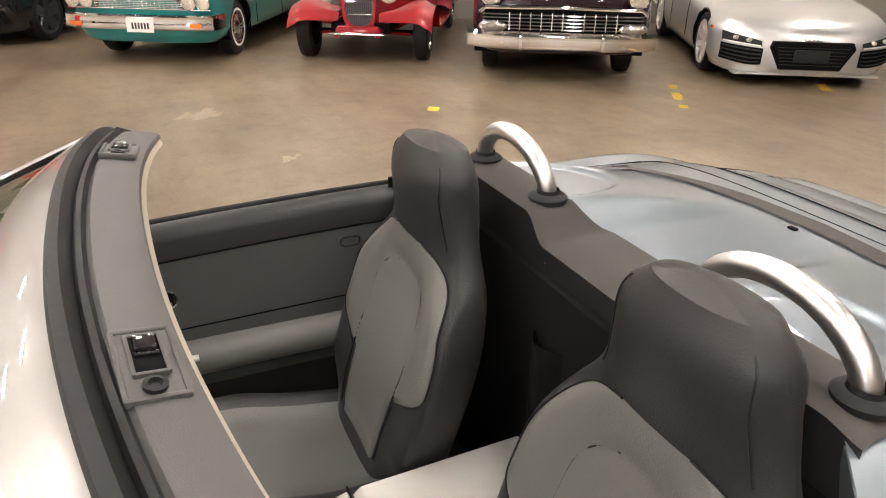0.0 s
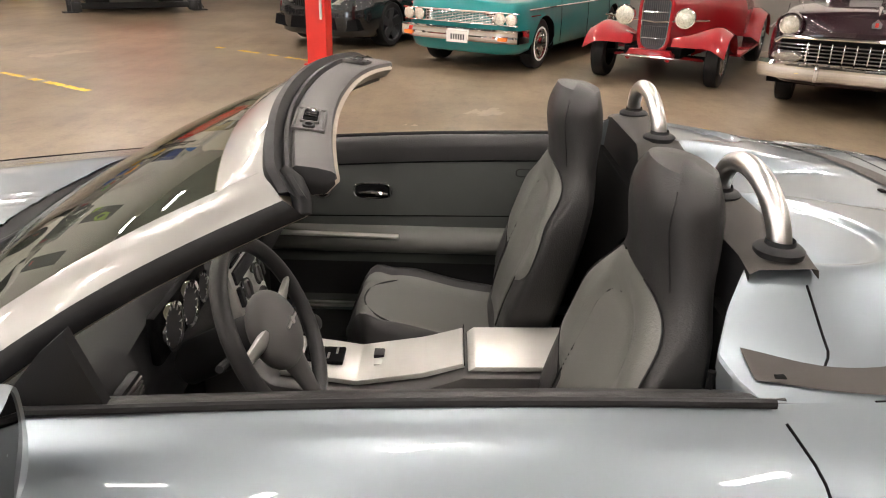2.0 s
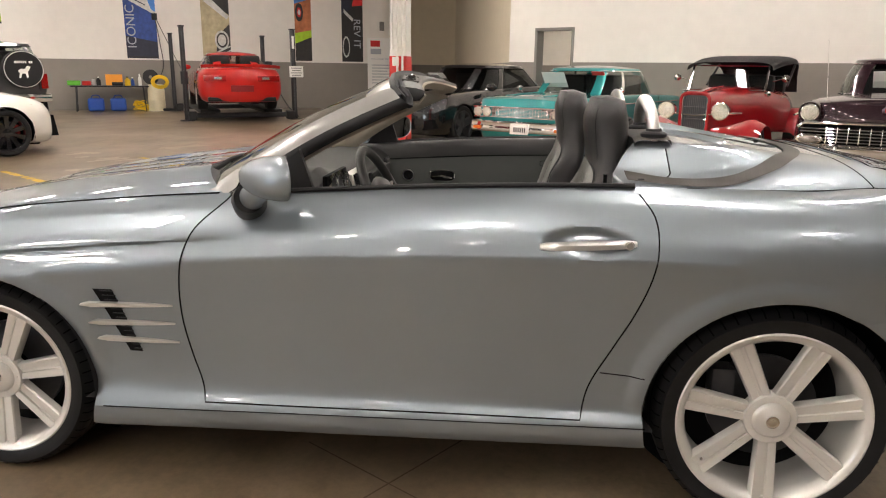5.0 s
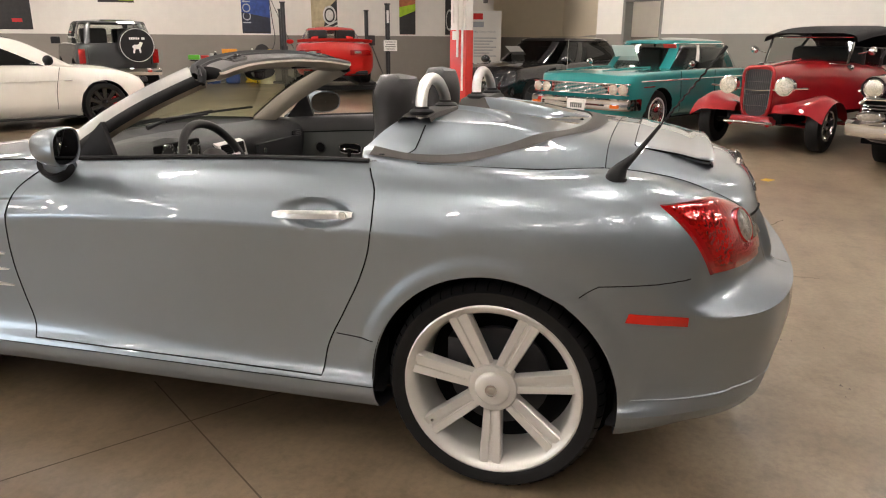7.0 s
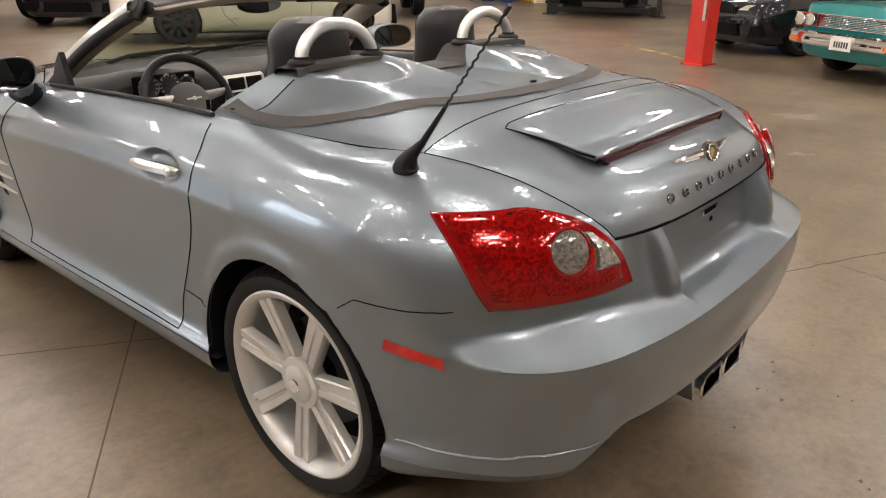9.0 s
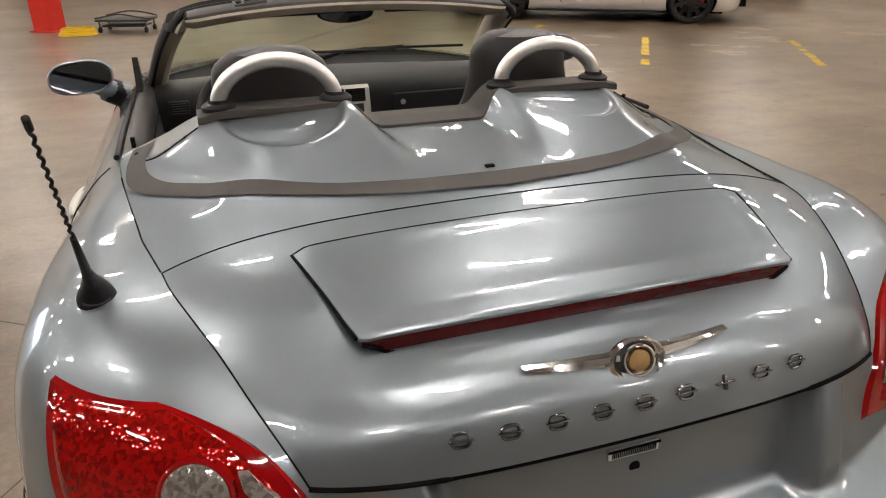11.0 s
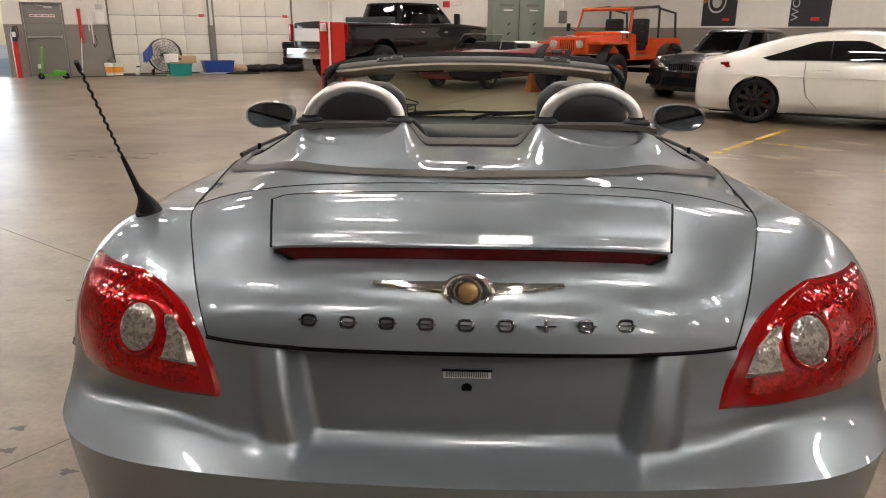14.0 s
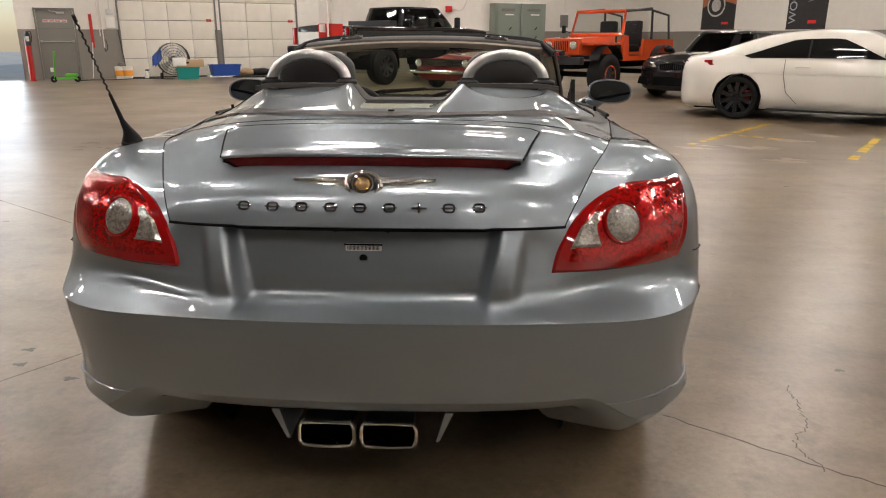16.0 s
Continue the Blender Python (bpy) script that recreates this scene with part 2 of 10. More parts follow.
def glass(name, tint, dark=0.0, rough=0.0):
    """A thin pane: mostly clear, glossy by Fresnel; dark adds tint."""
    m = bpy.data.materials.new(name)
    m.use_nodes = True
    nt = m.node_tree
    nt.nodes.remove(nt.nodes["Principled BSDF"])
    tr = nt.nodes.new("ShaderNodeBsdfTransparent")
    tr.inputs[0].default_value = (*[c * (1 - dark) for c in tint], 1)
    gl = nt.nodes.new("ShaderNodeBsdfGlossy")
    gl.inputs["Roughness"].default_value = rough
    gl.inputs["Color"].default_value = (0.9, 0.92, 0.92, 1)
    lw = nt.nodes.new("ShaderNodeLayerWeight")
    lw.inputs[0].default_value = 0.5
    pw = nt.nodes.new("ShaderNodeMath")
    pw.operation, pw.inputs[1].default_value = "POWER", 4.5
    nt.links.new(lw.outputs["Facing"], pw.inputs[0])
    fr = nt.nodes.new("ShaderNodeMath")
    fr.operation, fr.inputs[1].default_value, fr.inputs[2].default_value = "MULTIPLY_ADD", 0.8, 0.05
    nt.links.new(pw.outputs[0], fr.inputs[0])
    mx = nt.nodes.new("ShaderNodeMixShader")
    nt.links.new(fr.outputs[0], mx.inputs[0])
    nt.links.new(tr.outputs[0], mx.inputs[1])
    nt.links.new(gl.outputs[0], mx.inputs[2])
    nt.links.new(mx.outputs[0], nt.nodes["Material Output"].inputs[0])
    return m


GLASS = glass("windscreen_glass", (0.68, 0.73, 0.58), 0.05)
DARKGLASS = glass("tinted_glass", (0.5, 0.52, 0.5), 0.8)
CLEAR = glass("clear_glass", (0.85, 0.88, 0.86), 0.1)


def lens(name, color, cell=60.0, rough=0.06, dim=1.0):
    """A faceted lamp lens with deep colour."""
    m = mat(name, color, rough, 0.0, 1.0, vary=0.0)
    nt = m.node_tree
    b = nt.nodes["Principled BSDF"]
    tc = nt.nodes.new("ShaderNodeTexCoord")
    vo = nt.nodes.new("ShaderNodeTexVoronoi")
    vo.inputs["Scale"].default_value = cell
    nt.links.new(tc.outputs["Object"], vo.inputs["Vector"])
    rp = nt.nodes.new("ShaderNodeValToRGB")
    rp.color_ramp.elements[0].color = (*[c * 0.68 for c in color], 1)
    rp.color_ramp.elements[1].color = (*[min(c * 1.3, 1) for c in color], 1)
    rp.color_ramp.elements[0].position, rp.color_ramp.elements[1].position = 0.15, 0.75
    sep = nt.nodes.new("ShaderNodeSeparateColor")
    nt.links.new(vo.outputs["Color"], sep.inputs[0])
    nt.links.new(sep.outputs[0], rp.inputs[0])
    nt.links.new(rp.outputs[0], b.inputs["Base Color"])
    bp = nt.nodes.new("ShaderNodeBump")
    bp.inputs["Strength"].default_value, bp.inputs["Distance"].default_value = 0.28, 0.002
    nt.links.new(vo.outputs["Distance"], bp.inputs["Height"])
    nt.links.new(bp.outputs[0], b.inputs["Normal"])
    b.inputs["Metallic"].default_value = 0.5
    return m


REDLENS = lens("red_lamp_lens", (0.40, 0.006, 0.005), 150)
REDRIM = mat("smooth_red_lens", (0.25, 0.003, 0.004), 0.08, coat=1.0)
CLEARLENS = lens("clear_lamp_lens", (0.31, 0.28, 0.25), 170)
REFLECTOR = mat("side_reflector", (0.52, 0.014, 0.008), 0.2, coat=1.0, bump=0.3, bscale=400)
BRAKEBAR = mat("dark_red_brake_light", (0.075, 0.002, 0.003), 0.25, coat=0.4, vary=0.3, scale=60)
AMBER = mat("amber_lens", (0.8, 0.18, 0.03), 0.2, coat=1.0)
HEADLAMP = lens("headlamp_glass", (0.66, 0.64, 0.55), 130)

# ---------------------------------------------------------------- the hall
def floor_material():
    m = bpy.data.materials.new("polished_concrete")
    m.use_nodes = True
    nt = m.node_tree
    b = nt.nodes["Principled BSDF"]
    tc = nt.nodes.new("ShaderNodeTexCoord")

    def noise_node(scale, detail=8, rough=0.6, distort=0.0):
        n = nt.nodes.new("ShaderNodeTexNoise")
        n.inputs["Scale"].default_value, n.inputs["Detail"].default_value = scale, detail
        n.inputs["Roughness"].default_value, n.inputs["Distortion"].default_value = rough, distort
        nt.links.new(tc.outputs["Object"], n.inputs["Vector"])
        return n

    def ramp(node, stops):
        r = nt.nodes.new("ShaderNodeValToRGB")
        while len(r.color_ramp.elements) < len(stops):
            r.color_ramp.elements.new(0.5)
        for e, (p, c) in zip(r.color_ramp.elements, stops):
            e.position, e.color = p, (*c, 1)
        nt.links.new(node.outputs[0], r.inputs[0])
        return r

    def mixed(kind, fac, a, c):
        x = nt.nodes.new("ShaderNodeMixRGB")
        x.blend_type = kind
        x.inputs[0].default_value = fac
        nt.links.new(a.outputs[0], x.inputs[1])
        nt.links.new(c.outputs[0], x.inputs[2])
        return x

    broad = ramp(noise_node(0.22, 2, 0.4), [(0.34, (0.153, 0.114, 0.073)), (0.50, (0.205, 0.157, 0.105)), (0.66, (0.252, 0.199, 0.137))])
    blotch = ramp(noise_node(1.3, 8, 0.62), [(0.34, (0.58, 0.55, 0.51)), (0.50, (0.92, 0.91, 0.89)), (0.66, (1.12, 1.12, 1.10))])
    grain = ramp(noise_node(34, 6, 0.7), [(0.32, (0.62, 0.61, 0.60)), (0.58, (1.0, 1.0, 1.0))])
    c = mixed("MULTIPLY", 0.75, broad, blotch)
    c = mixed("MULTIPLY", 0.6, c, grain)
    c = mixed("MULTIPLY", 0.6, c, ramp(noise_node(5.5, 9, 0.75, 0.2), [(0.36, (0.56, 0.53, 0.50)), (0.50, (1.0, 1.0, 1.0))]))
    # fine scuffs, stretched along the aisles
    mp = nt.nodes.new("ShaderNodeMapping")
    mp.inputs["Rotation"].default_value, mp.inputs["Scale"].default_value = (0, 0, A30), (0.6, 3.0, 1.0)
    nt.links.new(tc.outputs["Object"], mp.inputs[0])
    streak = noise_node(1.4, 5, 0.55)
    nt.links.new(mp.outputs[0], streak.inputs["Vector"])
    c = mixed("MULTIPLY", 0.5, c, ramp(streak, [(0.34, (0.62, 0.59, 0.55)), (0.56, (1.05, 1.05, 1.04))]))
    nt.links.new(c.outputs[0], b.inputs["Base Color"])
    rr = nt.nodes.new("ShaderNodeMapRange")
    rr.inputs[1].default_value, rr.inputs[2].default_value = 0.30, 0.70
    rr.inputs[3].default_value, rr.inputs[4].default_value = 0.285, 0.36
    nt.links.new(noise_node(0.8, 2, 0.4).outputs[0], rr.inputs[0])
    nt.links.new(rr.outputs[0], b.inputs["Roughness"])
    b.inputs["Specular IOR Level"].default_value = 0.75
    bp = nt.nodes.new("ShaderNodeBump")
    bp.inputs["Strength"].default_value, bp.inputs["Distance"].default_value = 0.05, 0.002
    nt.links.new(noise_node(11, 8, 0.65).outputs[0], bp.inputs["Height"])
    nt.links.new(bp.outputs[0], b.inputs["Normal"])
    return m


FLOOR = floor_material()


def block_wall(name, color):
    """Painted concrete block: faint courses and joints."""
    m = mat(name, color, 0.6, vary=0.05, scale=4)
    nt = m.node_tree
    b = nt.nodes["Principled BSDF"]
    tc = nt.nodes.new("ShaderNodeTexCoord")
    mp = nt.nodes.new("ShaderNodeMapping")
    mp.inputs["Rotation"].default_value = (radians(90), 0, 0)
    br = nt.nodes.new("ShaderNodeTexBrick")
    br.inputs["Scale"].default_value = 1.0
    br.inputs["Brick Width"].default_value, br.inputs["Row Height"].default_value, br.inputs["Mortar Size"].default_value = 0.4, 0.2, 0.006
    nt.links.new(tc.outputs["Object"], mp.inputs[0])
    nt.links.new(mp.outputs[0], br.inputs["Vector"])
    bp = nt.nodes.new("ShaderNodeBump")
    bp.inputs["Strength"].default_value, bp.inputs["Distance"].default_value = 0.35, 0.004
    bp.invert = True
    nt.links.new(br.outputs["Fac"], bp.inputs["Height"])
    nt.links.new(bp.outputs[0], b.inputs["Normal"])
    return m


W_WHITE = block_wall("white_block_wall", (0.74, 0.71, 0.66))
W_GREY = block_wall("grey_block_wall", (0.235, 0.215, 0.19))
W_CREAM = block_wall("cream_wall", (0.70, 0.62, 0.48))
CEIL = mat("grey_ceiling", (0.14, 0.135, 0.128), 0.8, vary=0.08)
STEEL_RED = mat("red_post_paint", (0.62, 0.025, 0.015), 0.35, coat=0.3, vary=0.08, scale=8)
STEEL_WHITE = mat("white_post_paint", (0.74, 0.72, 0.68), 0.45, vary=0.05)
DOORGREY = mat("grey_door_paint", (0.20, 0.19, 0.17), 0.45, vary=0.06)
GARAGE = mat("garage_door_panel", (0.74, 0.71, 0.64), 0.5, vary=0.05, scale=5)
H = 6.4
PAINT_Z = 1.5

floor = part("floor", join(([(-60, -60, 0), (60, -60, 0), (60, 60, 0), (-60, 60, 0)], [(0, 1, 2, 3)])), FLOOR, smooth=False)
tagged(floor, "polished tan concrete floor with stains and worn patches", "floor", kind="structure")


def wall(name, a, b, openings=(), thick=0.25, upper=None, label=""):
    """A wall from a to b (world xy), grey below PAINT_Z; openings are (start, end, sill, head) along it. Its room side is on the right of a to b."""
    a, b = Vector((*a[:2], 0)), Vector((*b[:2], 0))
    d = b - a
    m = Matrix.Translation(a) @ Matrix.Rotation(math.atan2(d.y, d.x), 4, "Z")
    cuts = sorted({0.0, d.length, *[q for o in openings for q in o[:2]]})
    for lo, hi, mt, nm in ((0, PAINT_Z, W_GREY, "dado"), (PAINT_Z, H, upper or W_WHITE, "upper")):
        geos = []
        for s, e in zip(cuts, cuts[1:]):
            spans = [(lo, hi)]
            for o in openings:
                if o[0] <= s and e <= o[1]:
                    spans = [q for p, r in spans for q in ((p, min(r, o[2])), (max(p, o[3]), r)) if q[1] - q[0] > 1e-4]
            geos += [box((s + e) / 2, thick / 2, (p + r) / 2, e - s, thick, r - p) for p, r in spans]
        if not geos:
            continue
        if nm == "dado":
            base = part(name, join(*geos), mt, smooth=False, m=m)
            tagged(base, label or "painted block wall, grey below and white above", "wall", kind="structure")
        else:
            part("upper_wall", join(*geos), mt, base, smooth=False)
    return m, base


# the poster wall, the wall behind the car row, the recess and the garage-door wall
def ab(a, b, z=0.0):
    """Axes of the far hall: a towards the poster wall, b towards the garage doors."""
    return Vector((a * math.cos(A30) - b * math.sin(A30), a * math.sin(A30) + b * math.cos(A30), z))


A_N, B_G, U_E = 22.3, 23.3, 11.5
wall("wall_posters", ab(A_N, B_G), ab(A_N, -6.6))
wall("wall_recess", ab(A_N + 2.2, -6.4), ab(A_N + 2.2, -17), upper=W_CREAM)
wall("wall_recess_end", ab(A_N, -6.6), ab(A_N + 2.45, -6.6), upper=W_CREAM)
wall("wall_east", uv(U_E, 7.9), uv(U_E, -16), openings=[(0.66, 1.58, 0, 2.2)])
wall("wall_recess_side", ab(A_N + 2.45, -10.2), uv(U_E + 0.25, 7.9), upper=W_CREAM)
# unseen wall closing the hall; grey to the top to cut fill light
wall("wall_south", uv(U_E, -16), uv(-24, -16), upper=W_GREY)
G0 = -12.0
gw0 = ab(G0, B_G)
wall("wall_garage", gw0, ab(A_N, B_G), openings=[(-7.2 - G0, -2.25 - G0, 0, 3.6), (-1.77 - G0, -0.66 - G0, 0, 2.12), (0.58 - G0, 3.48 - G0, 0, 3.6), (3.70 - G0, 6.22 - G0, 0, 3.6)])
# unseen too, its upper part kept grey against bright reflections
wall("wall_west", uv(-24, -16), gw0, upper=W_GREY)
ceiling = part("ceiling", moved(box(0, 0, H + 0.1, 70, 70, 0.2), pose(-1, 6, 0, 0, 0, -30)), CEIL, smooth=False)
tagged(ceiling, "grey painted hall ceiling", "ceiling", kind="structure")

# ceiling lights
TUBE_E = mat("light_tube", (1, 1, 1), 0.5, emit=(1.0, 0.90, 0.82), strength=146.0)
fixture = thing("ceiling_light", "long white linear ceiling light, switched on", "ceiling light", group="ceiling lights")
part("housing", box(0, 0, 0.05, 1.06, 0.30, 0.09, 0.01), WHITE, fixture)
part("diffuser", box(0, 0, -0.005, 0.98, 0.19, 0.02, 0.005), TUBE_E, fixture)
for q in (-0.5, 0.5):
    part("hanger", tube([(q, 0, 0.09), (q, 0, H - 5.6 + 0.01)], 0.006, 6), DARKMETAL, fixture)
spots = [(u, v) for v in (-4.8, -0.6, 3.6, 7.8, 12.0, 15.6) for u in (-20.6, -16.4, -12.2, -8.0, -3.8, 0.4, 4.6, 8.8)]
# further unseen rows, added to brighten the far poster wall
spots += [(u, 19.8) for u in (-12.2, -8.0, -3.8, 0.4, 4.6)] + [(u, 24.0) for u in (-12.2, -8.0, -3.8)]
fixture.matrix_basis = uvpose(*spots[0], 5.6)
for u, v in spots[1:]:
    copy_thing(fixture, uvpose(u, v, 5.6))

# ---------------------------------------------------------------- the silver-blue roadster
car = thing("roadster", "blue-grey metallic two-seat convertible with its roof down, standing on the concrete", "car")

# Side sections: stations along the car, thirteen levels from sill to shoulder.
YS = [-0.1, 0.36, 0.9, 1.45, 1.75, 2.1, 2.4, 2.8]
LEVELS = [  # height and half width at the door
    (0.19, 0.70), (0.205, 0.855), (0.24, 0.893), (0.283, 0.900), (0.300, 0.897), (0.355, 0.874), (0.50, 0.876), (0.66, 0.886),
    (0.79, 0.899), (0.86, 0.882), (0.925, 0.840), (0.955, 0.805), (0.97, 0.757)]
SILL = [0.305, 0.297, 0.283, 0.273, 0.266, 0.256, 0.27, 0.29]
BELT = [0.973, 0.982, 0.970, 0.938, 0.918, 0.885, 0.85, 0.77]
TOPW = [0.69, 0.752, 0.757, 0.755, 0.735, 0.72, 0.71, 0.66]
SIDE = [0.906, 0.893, 0.888, 0.890, 0.889, 0.885, 0.893, 0.86]
YC = -0.1
REAR_Z = [0.375, 0.392, 0.402, 0.43, 0.445, 0.50, 0.57, 0.645, 0.668]
REAR_Y = [-0.70, -0.795, -0.825, -0.845, -0.851, -0.861, -0.868, -0.862, -0.800]
CORNER_Z = [0.265, 0.285, 0.305, 0.345, 0.36, 0.45, 0.55, 0.628, 0.668]
N_EXP = [3.1, 3.2, 3.2, 3.3, 3.35, 3.5, 3.6, 3.65, 3.6]
REAR_W = [0.93, 0.965, 0.98, 0.995, 0.997, 1.0, 1.005, 1.008, 0.985]
# side edge of the boot lid, from its front corner to its lower corner
LID_E = [(0.652, -0.276, 0.982), (0.638, -0.34, 0.978), (0.610, -0.42, 0.965), (0.578, -0.50, 0.944), (0.550, -0.57, 0.916), (0.528, -0.62, 0.892), (0.508, -0.66, 0.868), (0.495, -0.682, 0.848), (0.488, -0.692, 0.835)]
LID_C = [(-0.266, 1.040), (-0.38, 1.028), (-0.49, 0.998), (-0.56, 0.968), (-0.615, 0.955), (-0.67, 0.943), (-0.712, 0.918), (-0.735, 0.882), (-0.752, 0.840)]
PHI_LID = radians(30)
WHEEL_R, WHEEL_F = (0.0, 0.333), (2.4, 0.322)
ARCH_R, ARCH_F = 0.368, 0.355


def flare(y, z):
    out = 0.0
    for (wy, wz), r in ((WHEEL_R, ARCH_R), (WHEEL_F, ARCH_F)):
        d = math.hypot(y - wy, z - wz)
        out += 0.012 * math.exp(-(((d - r - 0.012) / 0.036) ** 4))
    return out * sstep(0.30, 0.42, z)


def side_level(j, y):
    f = (float(spl(YS, BELT, y)) - 0.355) / (0.97 - 0.355)
    z0, w0 = LEVELS[j]
    if j <= 4:
        z = z0 - 0.283 + float(spl(YS, SILL, y))
    elif j == 5:
        z = z0
    else:
        z = 0.355 + (z0 - 0.355) * f
    top = float(spl(YS, TOPW, y))
    w = w0 * float(spl(YS, SIDE, y)) / 0.893
    if j >= 9:
        k = (j - 8) / 4
        w = (1 - k * k) * w + k * k * top if j < 12 else top
        w = max(w, top)
    return w, z


def rear_low(j, phi):
    """Level j of the bumper: phi 0 at the rear centre, 90 at the side."""
    w, zs = side_level(j, YC)
    s, c, n = math.sin(phi), max(math.cos(phi), 0.0), N_EXP[j]
    k3 = sstep(radians(55), radians(88), phi)
    x = w * (REAR_W[j] * (1 - k3) + k3) * s ** (2 / n)
    y = YC - (YC - REAR_Y[j]) * c ** (2 / n) - 0.011 * max(0.0, 1 - x / 0.55)
    k1 = sstep(radians(24), radians(40), phi) if j <= 4 else sstep(radians(10), radians(50), phi)
    k2 = sstep(radians(58), radians(90), phi)
    return x, y, (REAR_Z[j] * (1 - k1) + CORNER_Z[j] * k1) * (1 - k2) + zs * k2


def lid_fall(s):
    """How far the lid has dropped towards its side edge."""
    return 0.35 * abs(s) ** 2 + 0.65 * abs(s) ** 5


def lid_border(phi):
    """The wing's upper edge: under the lid, then up its side to the cover."""
    if phi <= PHI_LID:
        x8 = rear_low(8, phi)[0]
        x = float(spl([0, 0.30, 0.45, rear_low(8, PHI_LID)[0]], [0, 0.335, 0.435, LID_E[8][0]], x8))
        f = lid_fall(x / LID_E[8][0])
        return x, LID_C[8][0] + (LID_E[8][1] - LID_C[8][0]) * f, LID_C[8][1] + (LID_E[8][2] - LID_C[8][1]) * f
    c0 = math.cos(PHI_LID) ** 0.56
    y = YC + (LID_E[8][1] - YC) * max(math.cos(phi), 0) ** 0.56 / c0
    pts = [(0.690, -0.10, 0.973)] + LID_E
    ys = [-p[1] for p in pts]
    return float(spl(ys, [p[0] for p in pts], -y)), y, float(spl(ys, [p[2] for p in pts], -y))


def crown(p0, p2, k, n=4):
    """Levels from the bumper's top to the lid: flat at the rear (k 0), domed over the wing (k 1)."""
    p0, p2 = Vector(p0), Vector(p2)
    flat = p0.lerp(p2, 0.5) + Vector((0, -0.020, 0.0))
    dome = Vector((p0.x * 0.97 + p2.x * 0.03, p0.y * 0.80 + p2.y * 0.20, p2.z + 0.012))
    c = flat.lerp(dome, k)
    out = []
    for i in range(1, n + 1):
        t = i / n
        out.append(tuple((1 - t) ** 2 * p0 + 2 * t * (1 - t) * c + t * t * p2))
    return out


def rear_section(phi):
    rows = [rear_low(j, phi) for j in range(9)]
    x8, y8, z8 = rows[8]
    ins = sstep(0.40, 0.60, x8) * (1 - sstep(0.78, 0.87, x8))
    rows[8] = (x8, y8 + 0.042 * ins, z8 + 0.02 * ins)
    k = sstep(radians(22), radians(52), phi)
    top = crown(rows[8], lid_border(phi), k)
    # the plate recess sinks into the middle, a rib stands on each side of it
    q = rows[8][0]
    dep = 0.062 * (1 - sstep(0.272, 0.312, q))
    out = 0.026 * sstep(0.352, 0.392, q) * (1 - sstep(0.44, 0.60, q))
    rows[8] = (q, rows[8][1] + dep * 0.85 + out * 0.5, rows[8][2] - 0.006 * (dep > 0.03))
    return rows + [(x, y + dep * (1, 1, 0.95, 0.8)[i] + out * (1, 1, 0.7, 0.0)[i], z) for i, (x, y, z) in enumerate(top)]


def side_section(y):
    rows = [(side_level(j, y)[0], y, side_level(j, y)[1]) for j in range(13)]
    k = sstep(YC, 0.36, y)
    top = crown(rows[8], rows[12], 1.0)
    return rows[:9] + [tuple(Vector(a).lerp(Vector(b), k)) for a, b in zip(top, rows[9:])]


def level_fit(rows, k, corner=0):
    """Dense points through one station's levels; a corner level stays sharp."""
    p = [tuple(map(float, r)) for r in rows]
    out = []
    for lo, hi in ((0, corner), (corner, len(p) - 1)):
        if hi <= lo:
            continue
        t = list(range(lo, hi + 1))
        cols = [[p[i][c] for i in t] for c in range(3)]
        sl = [slopes(t, c) for c in cols]
        for q in range(0 if not out else 1, (hi - lo) * k + 1):
            out.append([spl1(t, c, d, lo + q / k) for c, d in zip(cols, sl)])
    return np.array(out)


K_SUB = 9
PHIS = [math.asin((i * 0.0075 / 0.885) ** 1.8) for i in range(61)]
PHIS += list(np.linspace(PHIS[-1], radians(90), 62))[1:]
NT = len(PHIS)
SIDE_Y = list(np.linspace(YC, 0.40, 34))[1:] + list(np.linspace(0.40, 0.70, 46))[1:] + list(np.linspace(0.70, 2.75, 130))[1:]
half = [level_fit(rear_section(p), K_SUB, 7 if p < radians(80) else 0) for p in PHIS]
half += [level_fit(side_section(y), K_SUB, 8 if y > 0.15 else 0) for y in SIDE_Y]
# nose: a rounded front that closes the shell
for i in range(1, 29):
    a = radians(90) * i / 28
    base = [(side_level(j, 2.75)[0], side_level(j, 2.75)[1]) for j in range(13)]
    half.append(level_fit([(max(w * math.cos(a) ** (2 / 2.6), 0.0), 2.75 + (0.46 - 0.10 * max(0, j - 8) / 4) * math.sin(a) ** (2 / 2.6), z - 0.05 * (j / 12) * math.sin(a)) for j, (w, z) in enumerate(base)], K_SUB))


def hollow(y, z):
    """How far the flank sinks: the cup behind the door handle and the flute on the front wing."""
    r = math.hypot((y - 0.548) / 0.136, (z - 0.842) / 0.046)
    zc = 0.785 + 0.10 * (1.91 - y)
    flute = sstep(1.40, 1.95, y) * sstep(2.7, 2.3, y) * sstep(zc + 0.006, zc - 0.006, z) * sstep(zc - 0.075, zc - 0.014, z)
    return 0.026 * sstep(1.0, 0.45, r) + 0.020 * flute


half = [[Vector((p[0] - (hollow(p[1], p[2]) if p[0] > 0.7 and p[1] > 0.3 else 0) + (flare(p[1], p[2]) if p[0] > 0.6 and YC - 0.35 < p[1] < 2.75 else 0), p[1], p[2])) for p in row] for row in half]
NR, NL = len(half), len(half[0])


def in_poly(pt, poly):
    x, y = pt
    hit = False
    for (x1, y1), (x2, y2) in zip(poly, poly[1:] + poly[:1]):
        if (y1 > y) != (y2 > y) and x < (x2 - x1) * (y - y1) / (y2 - y1) + x1:
            hit = not hit
    return hit


